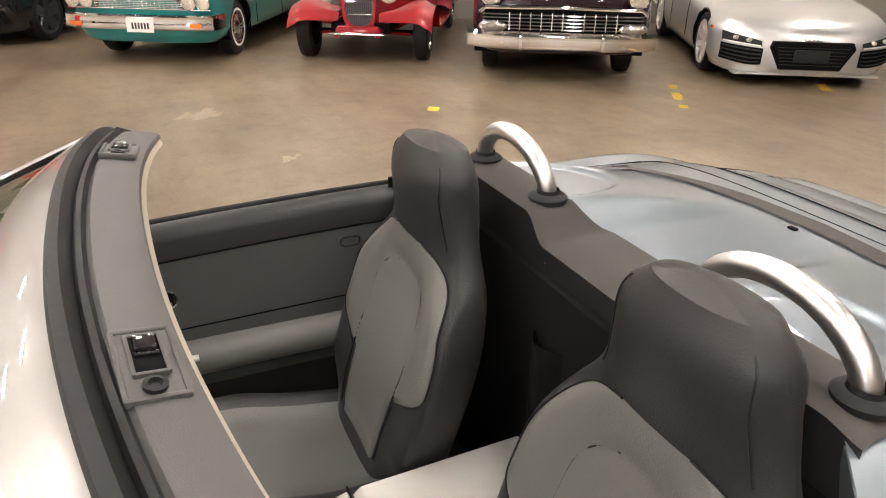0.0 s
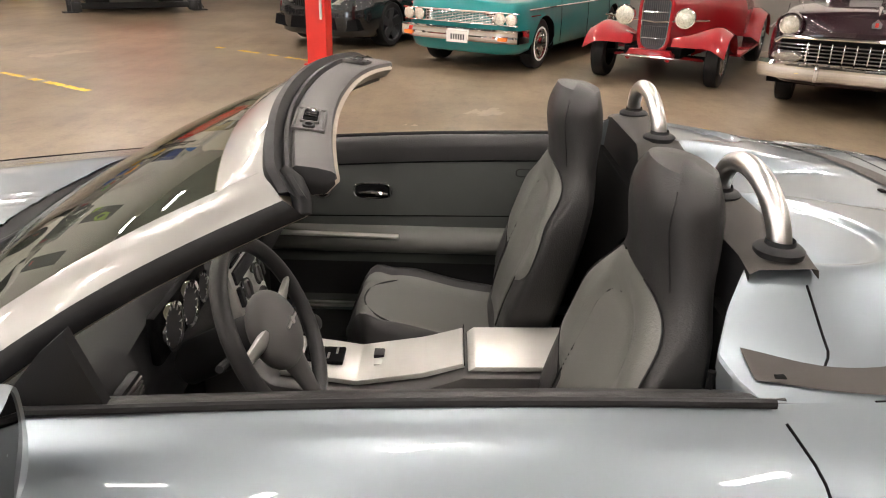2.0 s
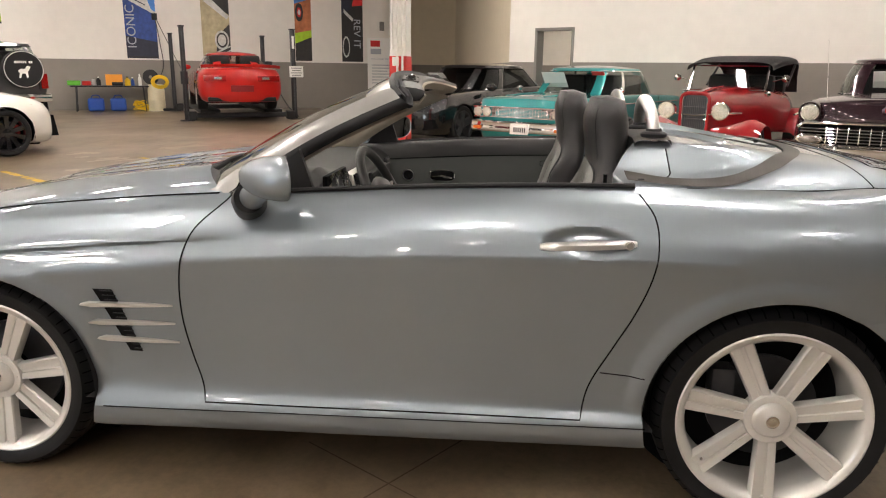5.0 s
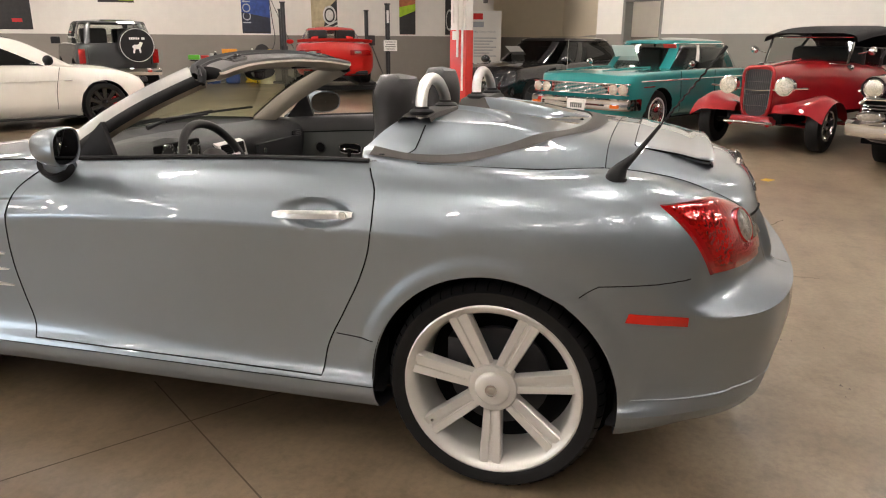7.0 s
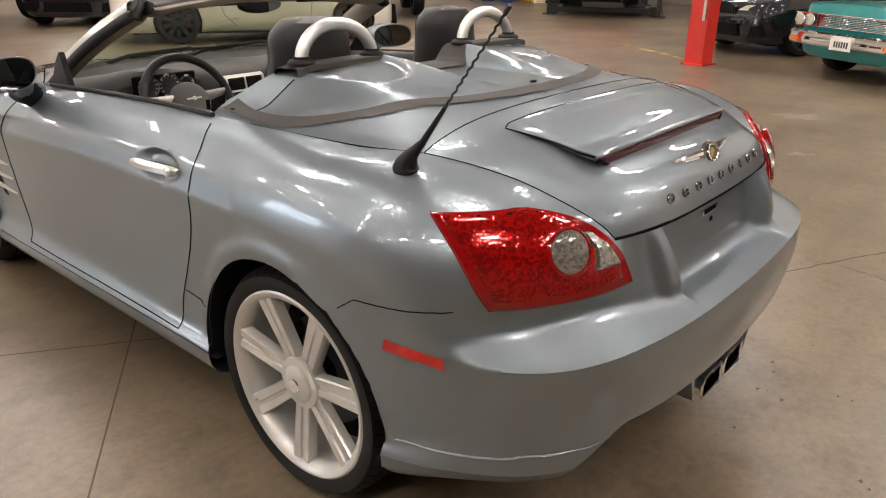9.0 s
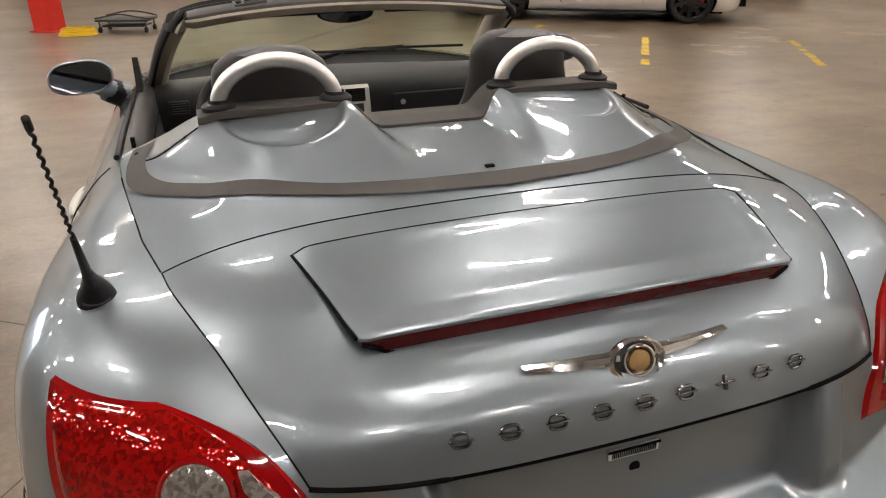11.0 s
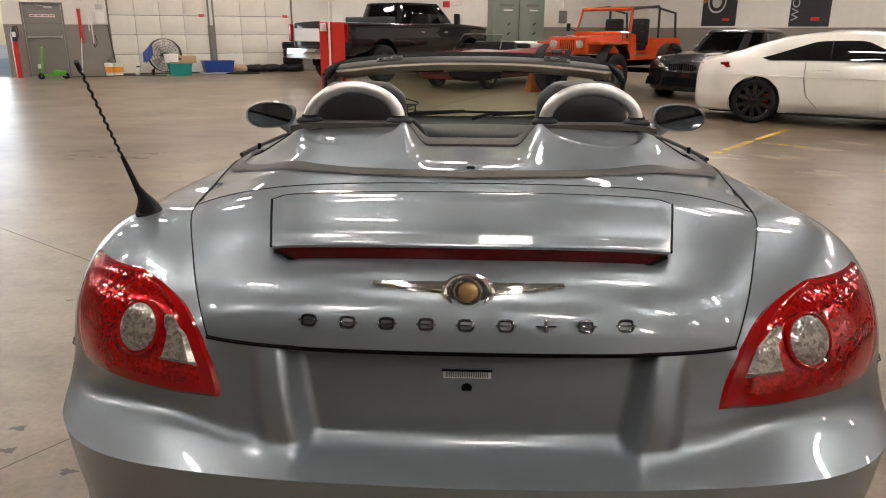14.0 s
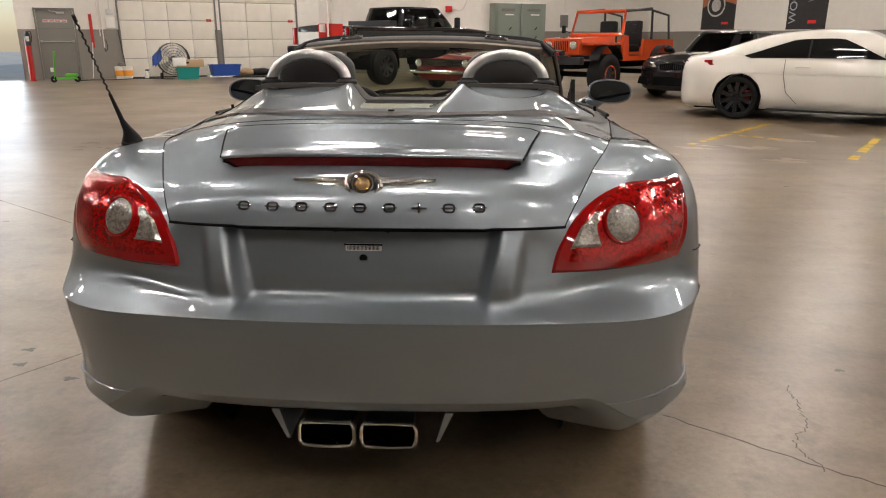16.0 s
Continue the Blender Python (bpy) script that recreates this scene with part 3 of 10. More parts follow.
DOOR = [(1.575, 0.99), (1.62, 0.915), (1.695, 0.835), (1.725, 0.755), (1.742, 0.66), (1.742, 0.56), (1.722, 0.45), (1.69, 0.33), (1.685, 0.296), (1.1, 0.305), (0.545, 0.314),
        (0.53, 0.40), (0.463, 0.54), (0.411, 0.643), (0.372, 0.755), (0.362, 0.84), (0.372, 0.915), (0.408, 0.965), (0.425, 1.05), (1.4, 1.05)]


def body_kind(c):
    if c.z < 0.30 and 0.3 < c.y < 2.15:
        return "sill"
    if in_poly((c.y, c.z), DOOR):
        return "door"
    if c.y < -0.1 and c.z < 0.745 and not (c.y > -0.25 and c.z > 0.66):
        return "rear_bumper"
    if c.y > 2.72:
        return "front_bumper"
    if c.y > 1.4:
        return "front_wing"
    return "rear_wing"


vid, verts_all = {}, []
for sgn in (-1, 1):
    for i, row in enumerate(half):
        for j, p in enumerate(row):
            vid[sgn, i, j] = len(verts_all)
            verts_all.append(Vector((sgn * p.x, p.y, p.z)))
faces_by = {}
edge_snap = {}


def arch_of(c):
    for (wy, wz), r in ((WHEEL_R, ARCH_R), (WHEEL_F, ARCH_F)):
        if math.hypot(c.y - wy, c.z - wz) < r and abs(c.x) > 0.5:
            return wy, wz, r
    return None


for sgn in (-1, 1):
    for i in range(NR - 1):
        for j in range(NL - 1):
            ids = (vid[sgn, i, j], vid[sgn, i + 1, j], vid[sgn, i + 1, j + 1], vid[sgn, i, j + 1])
            c = sum((verts_all[k] for k in ids), Vector()) / 4
            a = arch_of(c)
            if a:
                for k in ids:
                    edge_snap.setdefault(k, a)
                continue
            side = "l" if sgn < 0 else "r"
            faces_by.setdefault((body_kind(c), side if body_kind(c) not in ("rear_bumper", "front_bumper") else ""), []).append(ids if sgn > 0 else ids[::-1])
for k, (wy, wz, r) in edge_snap.items():
    p = verts_all[k]
    d = math.hypot(p.y - wy, p.z - wz)
    if d > 1e-4:
        p.y, p.z = wy + (p.y - wy) * r / d, wz + (p.z - wz) * r / d
NAMES = {"sill": "sill", "door": "door", "rear_bumper": "rear_bumper", "front_bumper": "front_bumper", "front_wing": "front_wing", "rear_wing": "rear_wing"}
panels = {}
for (kind, side), fs in faces_by.items():
    used = sorted({k for f in fs for k in f})
    at = {k: n for n, k in enumerate(used)}
    panels[kind, side] = part(NAMES[kind], ([tuple(verts_all[k]) for k in used], [tuple(at[k] for k in f) for f in fs]), PAINT, car, angle=50)

# arch lips and dark liners
for sgn in (-1, 1):
    for (wy, wz), r in ((WHEEL_R, ARCH_R), (WHEEL_F, ARCH_F)):
        rows = []
        for k in range(41):
            a = radians(-25 + 230 * k / 40)
            y, z = wy + r * math.cos(a), wz + r * math.sin(a)
            rows.append([(sgn * x, wy + (r + o) * math.cos(a), max(wz + (r + o) * math.sin(a), 0.29)) for x, o in ((0.893, 0.003), (0.86, 0.004), (0.80, 0.02), (0.55, 0.02))])
        part("wheel_arch_liner", grid(rows), RUBBER, car)
        # black disc: the shade deep in the arch, put in as colour
        part("arch_shade_disc", moved(lathe([(0.02, 0), (r + 0.03, 0)], 40, "x"), Matrix.Translation((sgn * 0.56, wy, wz))), BLACK_GAP, car)

# dark underbody
for g in (box(0, 1.2, 0.24, 1.36, 2.0, 0.10, 0.03), box(0, -0.42, 0.41, 1.2, 0.50, 0.10, 0.04), box(0, 2.75, 0.27, 1.3, 0.4, 0.1, 0.03), box(0, 0.05, 0.32, 1.05, 0.6, 0.18, 0.03), box(0, 2.4, 0.34, 1.05, 0.7, 0.18, 0.03)):
    part("underbody_tray", g, BLACK_GAP, car)


TAIL = np.array([tuple(p) for row in half[:NT] for p in row if p.x > 0.4])
TAIL_ALL = np.array([tuple(p) for row in half[:NT] for p in row])


def side_point(y, z, sgn=-1, off=0.0):
    """On the car's flank, at a height."""
    if y < YC:
        k = np.argmin(np.abs(TAIL[:, 1] - y) + np.abs(TAIL[:, 2] - z))
        return Vector((sgn * (TAIL[k, 0] + off), y, z))
    dense = level_fit(side_section(y), K_SUB, 8 if y > 0.15 else 0)
    k = np.argsort(dense[K_SUB:, 2])
    w = float(np.interp(z, dense[K_SUB:, 2][k], dense[K_SUB:, 0][k]))
    return Vector((sgn * (w + flare(y, z) + off), y, z))


def rear_point(x, z, off=0.0):
    """On the tail, from a half width and a height; x keeps its sign."""
    k = np.argmin((TAIL_ALL[:, 0] - abs(x)) ** 2 + (TAIL_ALL[:, 2] - z) ** 2)
    return Vector((x, TAIL_ALL[k, 1] - off, z))


def seam(path, r=0.0028, parent=None, name="panel_gap"):
    return part(name, tube(path, r, 6), BLACK_GAP, parent or car)


for sgn in (-1, 1):
    d = panels["door", "l" if sgn < 0 else "r"]
    pts = [side_point(y, z, sgn, 0.0) for y, z in smooth_path(DOOR[:9], 40)] + [side_point(y, z, sgn, 0.0) for y, z in smooth_path(DOOR[8:11], 14)[1:]] + [side_point(y, z, sgn, 0.0) for y, z in smooth_path(DOOR[10:18], 34)[1:]]
    seam(pts, 0.0025)
    seam([side_point(y, z, sgn, -0.001) for y, z in smooth_path([(0.36, 0.302), (0.9, 0.288), (1.45, 0.278), (2.02, 0.262)], 20)], 0.0022)
    seam([side_point(0.495 - 0.125 * k / 6, 0.458 - 0.008 * k / 6, sgn, 0.0) for k in range(7)], 0.0018)
    # bumper joint from the arch to the lamp
    seam([side_point(y, z, sgn, 0.001) for y, z in [(q, float(np.interp(-q, [0.245, 0.292, 0.45, 0.57], [0.668, 0.703, 0.722, 0.737]))) for q in np.linspace(-0.245, -0.53, 18)]], 0.0014)

# ---- rear deck: cover with two fairings, and the boot lid
def cover_edge(y):
    if y >= YC:
        return float(spl(YS, TOPW, y)) - 0.0005
    return float(spl([-0.276, YC], [0.652, 0.690], y))


def deck_z(x, y):
    e = cover_edge(y)
    t = min(abs(x) / e, 1.0)
    mid = float(spl([-0.28, -0.13, 0.1, 0.3, 0.43], [1.040, 1.052, 1.052, 1.048, 1.046], y))
    edge = float(spl([-0.28, -0.1, 0.1, 0.3, 0.43], [0.982, 0.974, 0.975, 0.980, 0.983], y))
    base = mid + (edge - mid) * (0.25 * t**2 + 0.75 * t**5)
    hump = 0.066 * sstep(-0.16, 0.34, y) ** 0.8
    lo, hi = 0.13 - 0.03 * sstep(0.3, -0.15, y), 0.21 - 0.03 * sstep(0.3, -0.15, y)
    out = 0.57 + 0.13 * sstep(0.02, 0.34, y)
    d = math.hypot((abs(x) - 0.367) / 0.152, (y - 0.30) / 0.235)
    scoop = 0.013 * sstep(1.0, 0.86, d)
    return base + hump * sstep(lo, hi, abs(x)) * (1 - sstep(0.43 + 0.06 * sstep(0.02, 0.34, y), out, abs(x))) - scoop


def cover_front(x):
    """Where the cover ends towards the cockpit."""
    return float(np.interp(abs(x), [0.49, 0.53, 0.60, 0.673, 0.72, 0.76], [0.30, 0.388, 0.436, 0.470, 0.455, 0.43]))


NX = 160
rows = []
for i in range(81):
    rows.append([])
    for k in range(NX + 1):
        s = -1 + 2 * k / NX
        yf = cover_front(s * 0.756)
        y = -0.262 - 0.01 * abs(s) ** 2 + (yf + 0.272) * i / 80
        x = s * cover_edge(y)
        rows[-1].append((x, y, deck_z(x, y)))
cover = part("tonneau_cover", grid(rows), PAINT, car, angle=60)
# return edge at the cockpit side
lip = [(sgn, [Vector((sgn * q, cover_front(q), deck_z(q, cover_front(q)))) for q in np.linspace(0.52, 0.752, 20)]) for sgn in (-1, 1)]
for sgn, ps in lip:
    part("cover_edge", grid([[p, p + Vector((0, 0.005, -0.006)), p + Vector((0, 0.004, -0.03)), p + Vector((0, -0.02, -0.16))] for p in ps]), PAINT, cover)
# side seam of the cover and the dark band across it
for sgn in (-1, 1):
    seam([(sgn * (cover_edge(y) + 0.001), y, deck_z(cover_edge(y), y) + 0.0015) for y in np.linspace(-0.27, 0.27, 26)] + [(sgn * (0.742 + 0.002 * k), 0.29 + 0.02 * k, 0.962 + 0.006 * k) for k in range(4)], 0.0018)
    seam([(sgn * x, 0.305 + 0.02 * sstep(0.66, 0.70, x), deck_z(x, 0.305) + 0.0005) for x in np.linspace(0.562, 0.705, 14)], 0.0022)
outer = smooth_path([(-0.722, 0.435), (-0.734, 0.30), (-0.724, 0.19), (-0.69, 0.11), (-0.640, 0.045), (-0.555, -0.045), (-0.42, -0.135), (-0.25, -0.20), (0, -0.232)], 48)
inner = smooth_path([(-0.665, 0.44), (-0.690, 0.31), (-0.672, 0.19), (-0.635, 0.115), (-0.585, 0.06), (-0.467, -0.045), (-0.346, -0.115), (-0.20, -0.15), (0, -0.163)], 48)
rows = []
for (xo, yo), (xi, yi) in zip(outer + [(-x, y) for x, y in outer[-2::-1]], inner + [(-x, y) for x, y in inner[-2::-1]]):
    row = []
    for k in range(13):
        px, py = xo + (xi - xo) * k / 12, yo + (yi - yo) * k / 12
        e = cover_edge(min(py, 0.43))
        px = max(min(px, e - 0.001), -e + 0.001)
        row.append((px, py, deck_z(px, py) + 0.0032))
    rows.append(row)
part("deck_band", grid(rows), TRIMGREY, cover, "matt grey-brown band")
part("lock_hole", join(box(0, -0.132, deck_z(0, -0.132) + 0.002, 0.020, 0.012, 0.006, 0.002)), BLACK_GAP, cover)

def lid_point(s, q, off=0.0):
    """s from -1 to 1 across, q from 0 (front) to 8 (lower edge)."""
    t = np.arange(9)
    c = [float(spl(t, [p[k] for p in LID_C], q)) for k in (0, 1)]
    w, *e = [float(spl(t, [p[k] for p in LID_E], q)) for k in (0, 1, 2)]
    k = lid_fall(s)
    p = Vector((s * w, c[0] + (e[0] - c[0]) * k, c[1] + (e[1] - c[1]) * k + off))
    if q < 3.5:
        p.z += (deck_z(s * LID_E[0][0], -0.268) - (LID_C[0][1] + (LID_E[0][2] - LID_C[0][1]) * k)) * (1 - sstep(0, 3.5, q))
    return p


lid = part("boot_lid", grid([[lid_point(-1 + 2 * k / 80, 8 * i / 60) for k in range(81)] for i in range(61)]), PAINT, car, angle=60)
seam([lid_point(-1 + 2 * k / 40, 0) + Vector((0, 0.002, 0.0005)) for k in range(41)], 0.0013)
for sgn in (-1, 1):
    seam([lid_point(sgn, 8 * k / 40) + Vector((0, 0, 0.0005)) for k in range(41)], 0.0015)
part("lid_edge", grid([[lid_point(-1 + 2 * k / 60, 8), lid_point(-1 + 2 * k / 60, 8) + Vector((0, 0.010, -0.006)), lid_point(-1 + 2 * k / 60, 8) + Vector((0, 0.075, -0.004))] for k in range(61)]), PAINT, lid)
seam([lid_point(s_, 8) + (Vector((0, 0.006, -0.007)) if abs(s_) < 0.62 else Vector((0, -0.001, -0.002))) for s_ in np.linspace(-1, 1, 51)], 0.004)

# raised spoiler panel with the brake light under its lip
ALONG = {}


def spoiler_point(s, t, drop=0.0):
    """The raised panel: s across, t from front to lip, with rounded corners."""
    w = 0.443 - 0.056 * t
    sx = math.copysign(abs(s) ** 0.9, s)
    rd = max(abs(s) - 0.93, 0) / 0.07
    y = -0.345 - 0.238 * t - (0.5 - t) * 0.009 * rd**2 * 2
    y -= 0.012 * (1 - abs(s) ** 2) * t
    if s not in ALONG:
        ALONG[s] = [lid_point(sx * 0.42 / 0.60, 0.25 * n) for n in range(1, 21)]
    along = ALONG[s]
    z = float(np.interp(-y, [-p.y for p in along], [p.z for p in along])) + 0.002 + 0.029 * t**1.3
    dish = -0.006 * sstep(1.0, 0.90, abs(s)) * sstep(0.02, 0.2, t) * (1 - sstep(0.74, 0.90, t)) + 0.002 - 0.004 * sstep(0.93, 1.0, abs(s))
    return Vector((sx * w, y, z + dish - drop))


top = [[spoiler_point(-1 + 2 * k / 60, i / 24) for k in range(61)] for i in range(25)]
rim_pts = [top[i][0] for i in range(24, 0, -1)] + [top[0][k] for k in range(61)] + [top[i][60] for i in range(1, 25)]
skirt = grid([[p, p + Vector((0, 0, -0.003)), Vector((p.x * 0.994, p.y, p.z - 0.006 - 0.008 * sstep(-0.40, -0.57, p.y)))] for p in rim_pts])
roll = grid([[top[24][k], top[24][k] + Vector((0, -0.003, -0.003)), top[24][k] + Vector((0, -0.002, -0.008)), top[24][k] + Vector((0, 0.004, -0.010))] for k in range(61)])
spoiler = part("spoiler_panel", join(grid(top), skirt, roll), PAINT, car, angle=45)
def lip_drop(s):
    return 1 - 0.75 * sstep(0.86, 0.985, abs(s))


part("brake_light", grid([[spoiler_point(s, 1) + Vector((0, 0.002, -0.008)), spoiler_point(s, 1) + Vector((0, -0.001, -0.008 - 0.008 * lip_drop(s))), spoiler_point(s, 1) + Vector((0, 0.003, -0.008 - 0.026 * lip_drop(s)))] for s in np.linspace(-0.985, 0.985, 41)]), BRAKEBAR, spoiler, "dark red high-level brake light")
for sgn in (-1, 1):
    seam([spoiler_point(sgn, 1 - k / 20) + Vector((sgn * 0.002, 0, -0.001 - 0.004 * (1 - k / 20))) for k in range(21)], 0.0032, spoiler)
seam([spoiler_point(s, 0) + Vector((0, 0.001, 0.0)) for s in np.linspace(-1, 1, 41)], 0.0016, spoiler)
# channel below the brake light
seam([spoiler_point(s, 1) + Vector((0, 0.001, -0.008 - 0.028 * lip_drop(s))) for s in np.linspace(-0.985, 0.985, 41)], 0.003, spoiler)

# wing badge and letters on the boot lid
def lid_at(x, z):
    q = min(np.linspace(4.5, 8, 200), key=lambda k: abs(lid_point(x / 0.63, k).z - z))
    return lid_point(x / 0.63, q)


lean = radians(66)
badge = new("badge")
badge.parent = car
tagged(badge, "chrome winged badge with a gold centre")
b0 = lid_at(0, 0.932)
for sgn in (-1, 1):
    rows = []
    for k in range(15):
        x = 0.036 + 0.172 * k / 14
        p = lid_at(sgn * x, 0.934 + 0.006 * k / 14)
        hgt = 0.024 * (1 - (k / 14) ** 1.1) + 0.005
        rows.append([p + Vector((0, -0.001, -hgt * 0.75)), p + Vector((0, -0.010, -hgt * 0.30)), p + Vector((0, -0.007, -hgt * 0.05)), p + Vector((0, -0.012, hgt * 0.15)), p + Vector((0, -0.009, hgt * 0.42)), p + Vector((0, 0.0, hgt * 0.55))])
    part("badge_wing", grid(rows), BADGE, badge, angle=20)
ring = moved(lathe([(0.034, 0), (0.034, 0.005), (0.030, 0.009), (0.025, 0.006), (0.024, 0.004), (0.0, 0.005)], 32), Matrix.Translation(b0 + Vector((0, -0.002, 0.0))) @ Matrix.Rotation(lean, 4, "X") @ Matrix.Diagonal((1.42, 1.0, 1.2, 1)))
part("badge_ring", ring, BADGE, badge)
tilt_b = Matrix.Translation(b0 + Vector((0, -0.002, 0))) @ Matrix.Rotation(lean, 4, "X") @ Matrix.Diagonal((1.25, 1.12, 1.2, 1))
part("badge_field", moved(lathe([(0.027, 0.005), (0.020, 0.0075), (0.0, 0.008)], 24), tilt_b), DARKMETAL, badge)
part("badge_centre", moved(lathe([(0.017, 0.0065), (0.014, 0.0105), (0.0, 0.0115)], 24), tilt_b), GOLD, badge)
part("badge_inner_ring", moved(tube([(0.020 * math.cos(a), 0.020 * math.sin(a), 0.009) for a in [2 * math.pi * k / 28 for k in range(29)]], 0.0022, 6), tilt_b), CHROME, badge)



def lettering(text, size, m, material, parent, name="lettering", depth=0.003, label=""):
    cu = bpy.data.curves.new(name, "FONT")
    cu.body, cu.size, cu.extrude, cu.align_x, cu.align_y = text, size, depth, "CENTER", "CENTER"
    ob = bpy.data.objects.new("tmp", cu)
    scene.collection.objects.link(ob)
    bpy.context.view_layer.update()
    me = bpy.data.meshes.new_from_object(ob.evaluated_get(bpy.context.evaluated_depsgraph_get()))
    bpy.data.objects.remove(ob)
    me.materials.append(material)
    o = new(name, me)
    if parent is not None:
        o.parent = parent
    o.matrix_basis = m
    if label:
        tagged(o, label)
    return o


# nine plain chrome shapes in a row
for k in range(9):
    x = -0.362 + 0.716 * k / 8
    p = lid_at(x, 0.885)
    yaw = math.degrees(math.atan2(lid_at(x + 0.02, 0.885).y - lid_at(x - 0.02, 0.885).y, 0.04))
    m = Matrix.Translation(p + Vector((0, -0.004, 0))) @ pose(0, 0, 0, 68, 0, yaw)
    if k == 6:
        shape = box(0, 0, 0, 0.0055, 0.023, 0.006, 0.001)
    else:
        shape = tube([(0.0125 * math.copysign(abs(math.cos(a)) ** 0.6, math.cos(a)), 0.0095 * math.copysign(abs(math.sin(a)) ** 0.6, math.sin(a)), 0) for a in [2 * math.pi * n / 20 for n in range(21)]], 0.0026, 6)
    mark = part("chrome_mark", moved(shape, m), DARKCHROME, car, "plain chrome mark")
    part("mark_bar", moved(box(0, 0, 0.001, 0.036, 0.003, 0.006, 0.001), m), DARKCHROME, mark)

# plate recess: ledge, bolts, label strip and hole
for x in (-0.07, 0.06):
    part("bolt", moved(lathe([(0.0, 0.006), (0.005, 0.005), (0.005, 0)], 12), Matrix.Translation((x, rear_point(x, 0.822).y, 0.822)) @ Matrix.Rotation(radians(90), 4, "X")), DARKMETAL, car)
part("plate_hole", moved(lathe([(0.0, 0.002), (0.009, 0.002), (0.010, 0)], 16), Matrix.Translation((0, rear_point(0, 0.757).y, 0.757)) @ Matrix.Rotation(radians(90), 4, "X")), BLACK_GAP, car)
tag = part("label_strip", box(0, rear_point(0, 0.783).y - 0.001, 0.783, 0.088, 0.004, 0.018, 0.001), WHITE, car, "small white strip with dark bars")
part("strip_bar", join(box(0, rear_point(0, 0.783).y - 0.0035, 0.790, 0.092, 0.002, 0.004), *[box(-0.038 + 0.0033 * k, rear_point(0, 0.783).y - 0.0035, 0.782, 0.0016, 0.0015, 0.010) for k in range(24)]), BLACK_GAP, tag, smooth=False)

# exhaust and dark diffuser opening
part("diffuser", box(0, -0.66, 0.415, 1.0, 0.24, 0.05, 0.02), BLACK_GAP, car)
for sgn in (-1, 1):
    part("diffuser_fin", prism([(sgn * 0.205, 0.395), (sgn * 0.225, 0.395), (sgn * 0.190, 0.315), (sgn * 0.182, 0.315)], -0.825, -0.60, "y"), PAINT, car)
for x in (-0.088, 0.066):
    tip = part("exhaust_tip", moved(join(grid([[(a * (0.066 if abs(a) < 2 else 1), -0.83 + d, b * 0.032) for a, b in [(-1, -0.5), (-0.85, -0.9), (0, -1.0), (0.85, -0.9), (1, -0.5), (1, 0.5), (0.9, 0.95), (0, 1.0), (-0.9, 0.95), (-1, 0.5)]] for d in (0.0, 0.02, 0.25)], close_v=True)), Matrix.Translation((x, 0, 0.333))), CHROME, car, "chrome twin exhaust tip", angle=60)
    part("tip_rim", moved(tube([(a * 0.067, -0.832, b * 0.033) for a, b in [(-1, -0.5), (-0.85, -0.92), (0, -1.02), (0.85, -0.92), (1, -0.5), (1, 0.5), (0.9, 0.97), (0, 1.02), (-0.9, 0.97), (-1, 0.5), (-1, -0.5)]], 0.005, 8), Matrix.Translation((x, 0, 0.333))), CHROME, tip)
    part("bore", moved(box(0, -0.70, 0, 0.10, 0.02, 0.045), Matrix.Translation((x, 0, 0.333))), BLACK_GAP, tip)

# tail lamps
INNER = ([0.725, 0.76, 0.80, 0.84, 0.87, 0.895, 0.912, 0.923], [0.452, 0.459, 0.474, 0.500, 0.530, 0.571, 0.622, 0.692])
OUTER = ([0.725, 0.756, 0.82, 0.861, 0.90, 0.923], [-0.580, -0.566, -0.530, -0.496, -0.452, -0.422])


def tail_row(z, n=34):
    """Points along the tail at a height, from the lamp's inner to its outer end."""
    line = []
    for row in half[30:NT + 7]:
        i = max(range(8 * K_SUB, len(row) - 1), key=lambda a: (row[a].z <= z <= row[a + 1].z, -abs(row[a].z - z)))
        a, b = row[i], row[i + 1]
        t = 0 if abs(b.z - a.z) < 1e-6 else min(max((z - a.z) / (b.z - a.z), 0), 1)
        q = a.lerp(b, t)
        if abs(q.z - z) < 0.003:
            line.append(q)
    xi, yo = float(spl(*INNER, z)), float(spl(*OUTER, z))
    pts = [p for p in line if p.x >= xi - 0.03 and p.y <= yo + 0.05]
    s = [0.0]
    for a, b in zip(pts, pts[1:]):
        s.append(s[-1] + (b - a).length)
    s0 = float(np.interp(xi, [p.x for p in pts], s))
    s1 = float(np.interp(yo, [p.y for p in pts], s))
    return [Vector([float(np.interp(s0 + (s1 - s0) * k / n, s, [p[c] for p in pts])) for c in range(3)]) for k in range(n + 1)]


lamp_rows = [tail_row(z) for z in np.linspace(0.727, 0.921, 26)]
for _ in range(3):
    lamp_rows = [lamp_rows[0]] + [[(a + b * 2 + c) / 4 for a, b, c in zip(*lamp_rows[i - 1:i + 2])] for i in range(1, 25)] + [lamp_rows[25]]


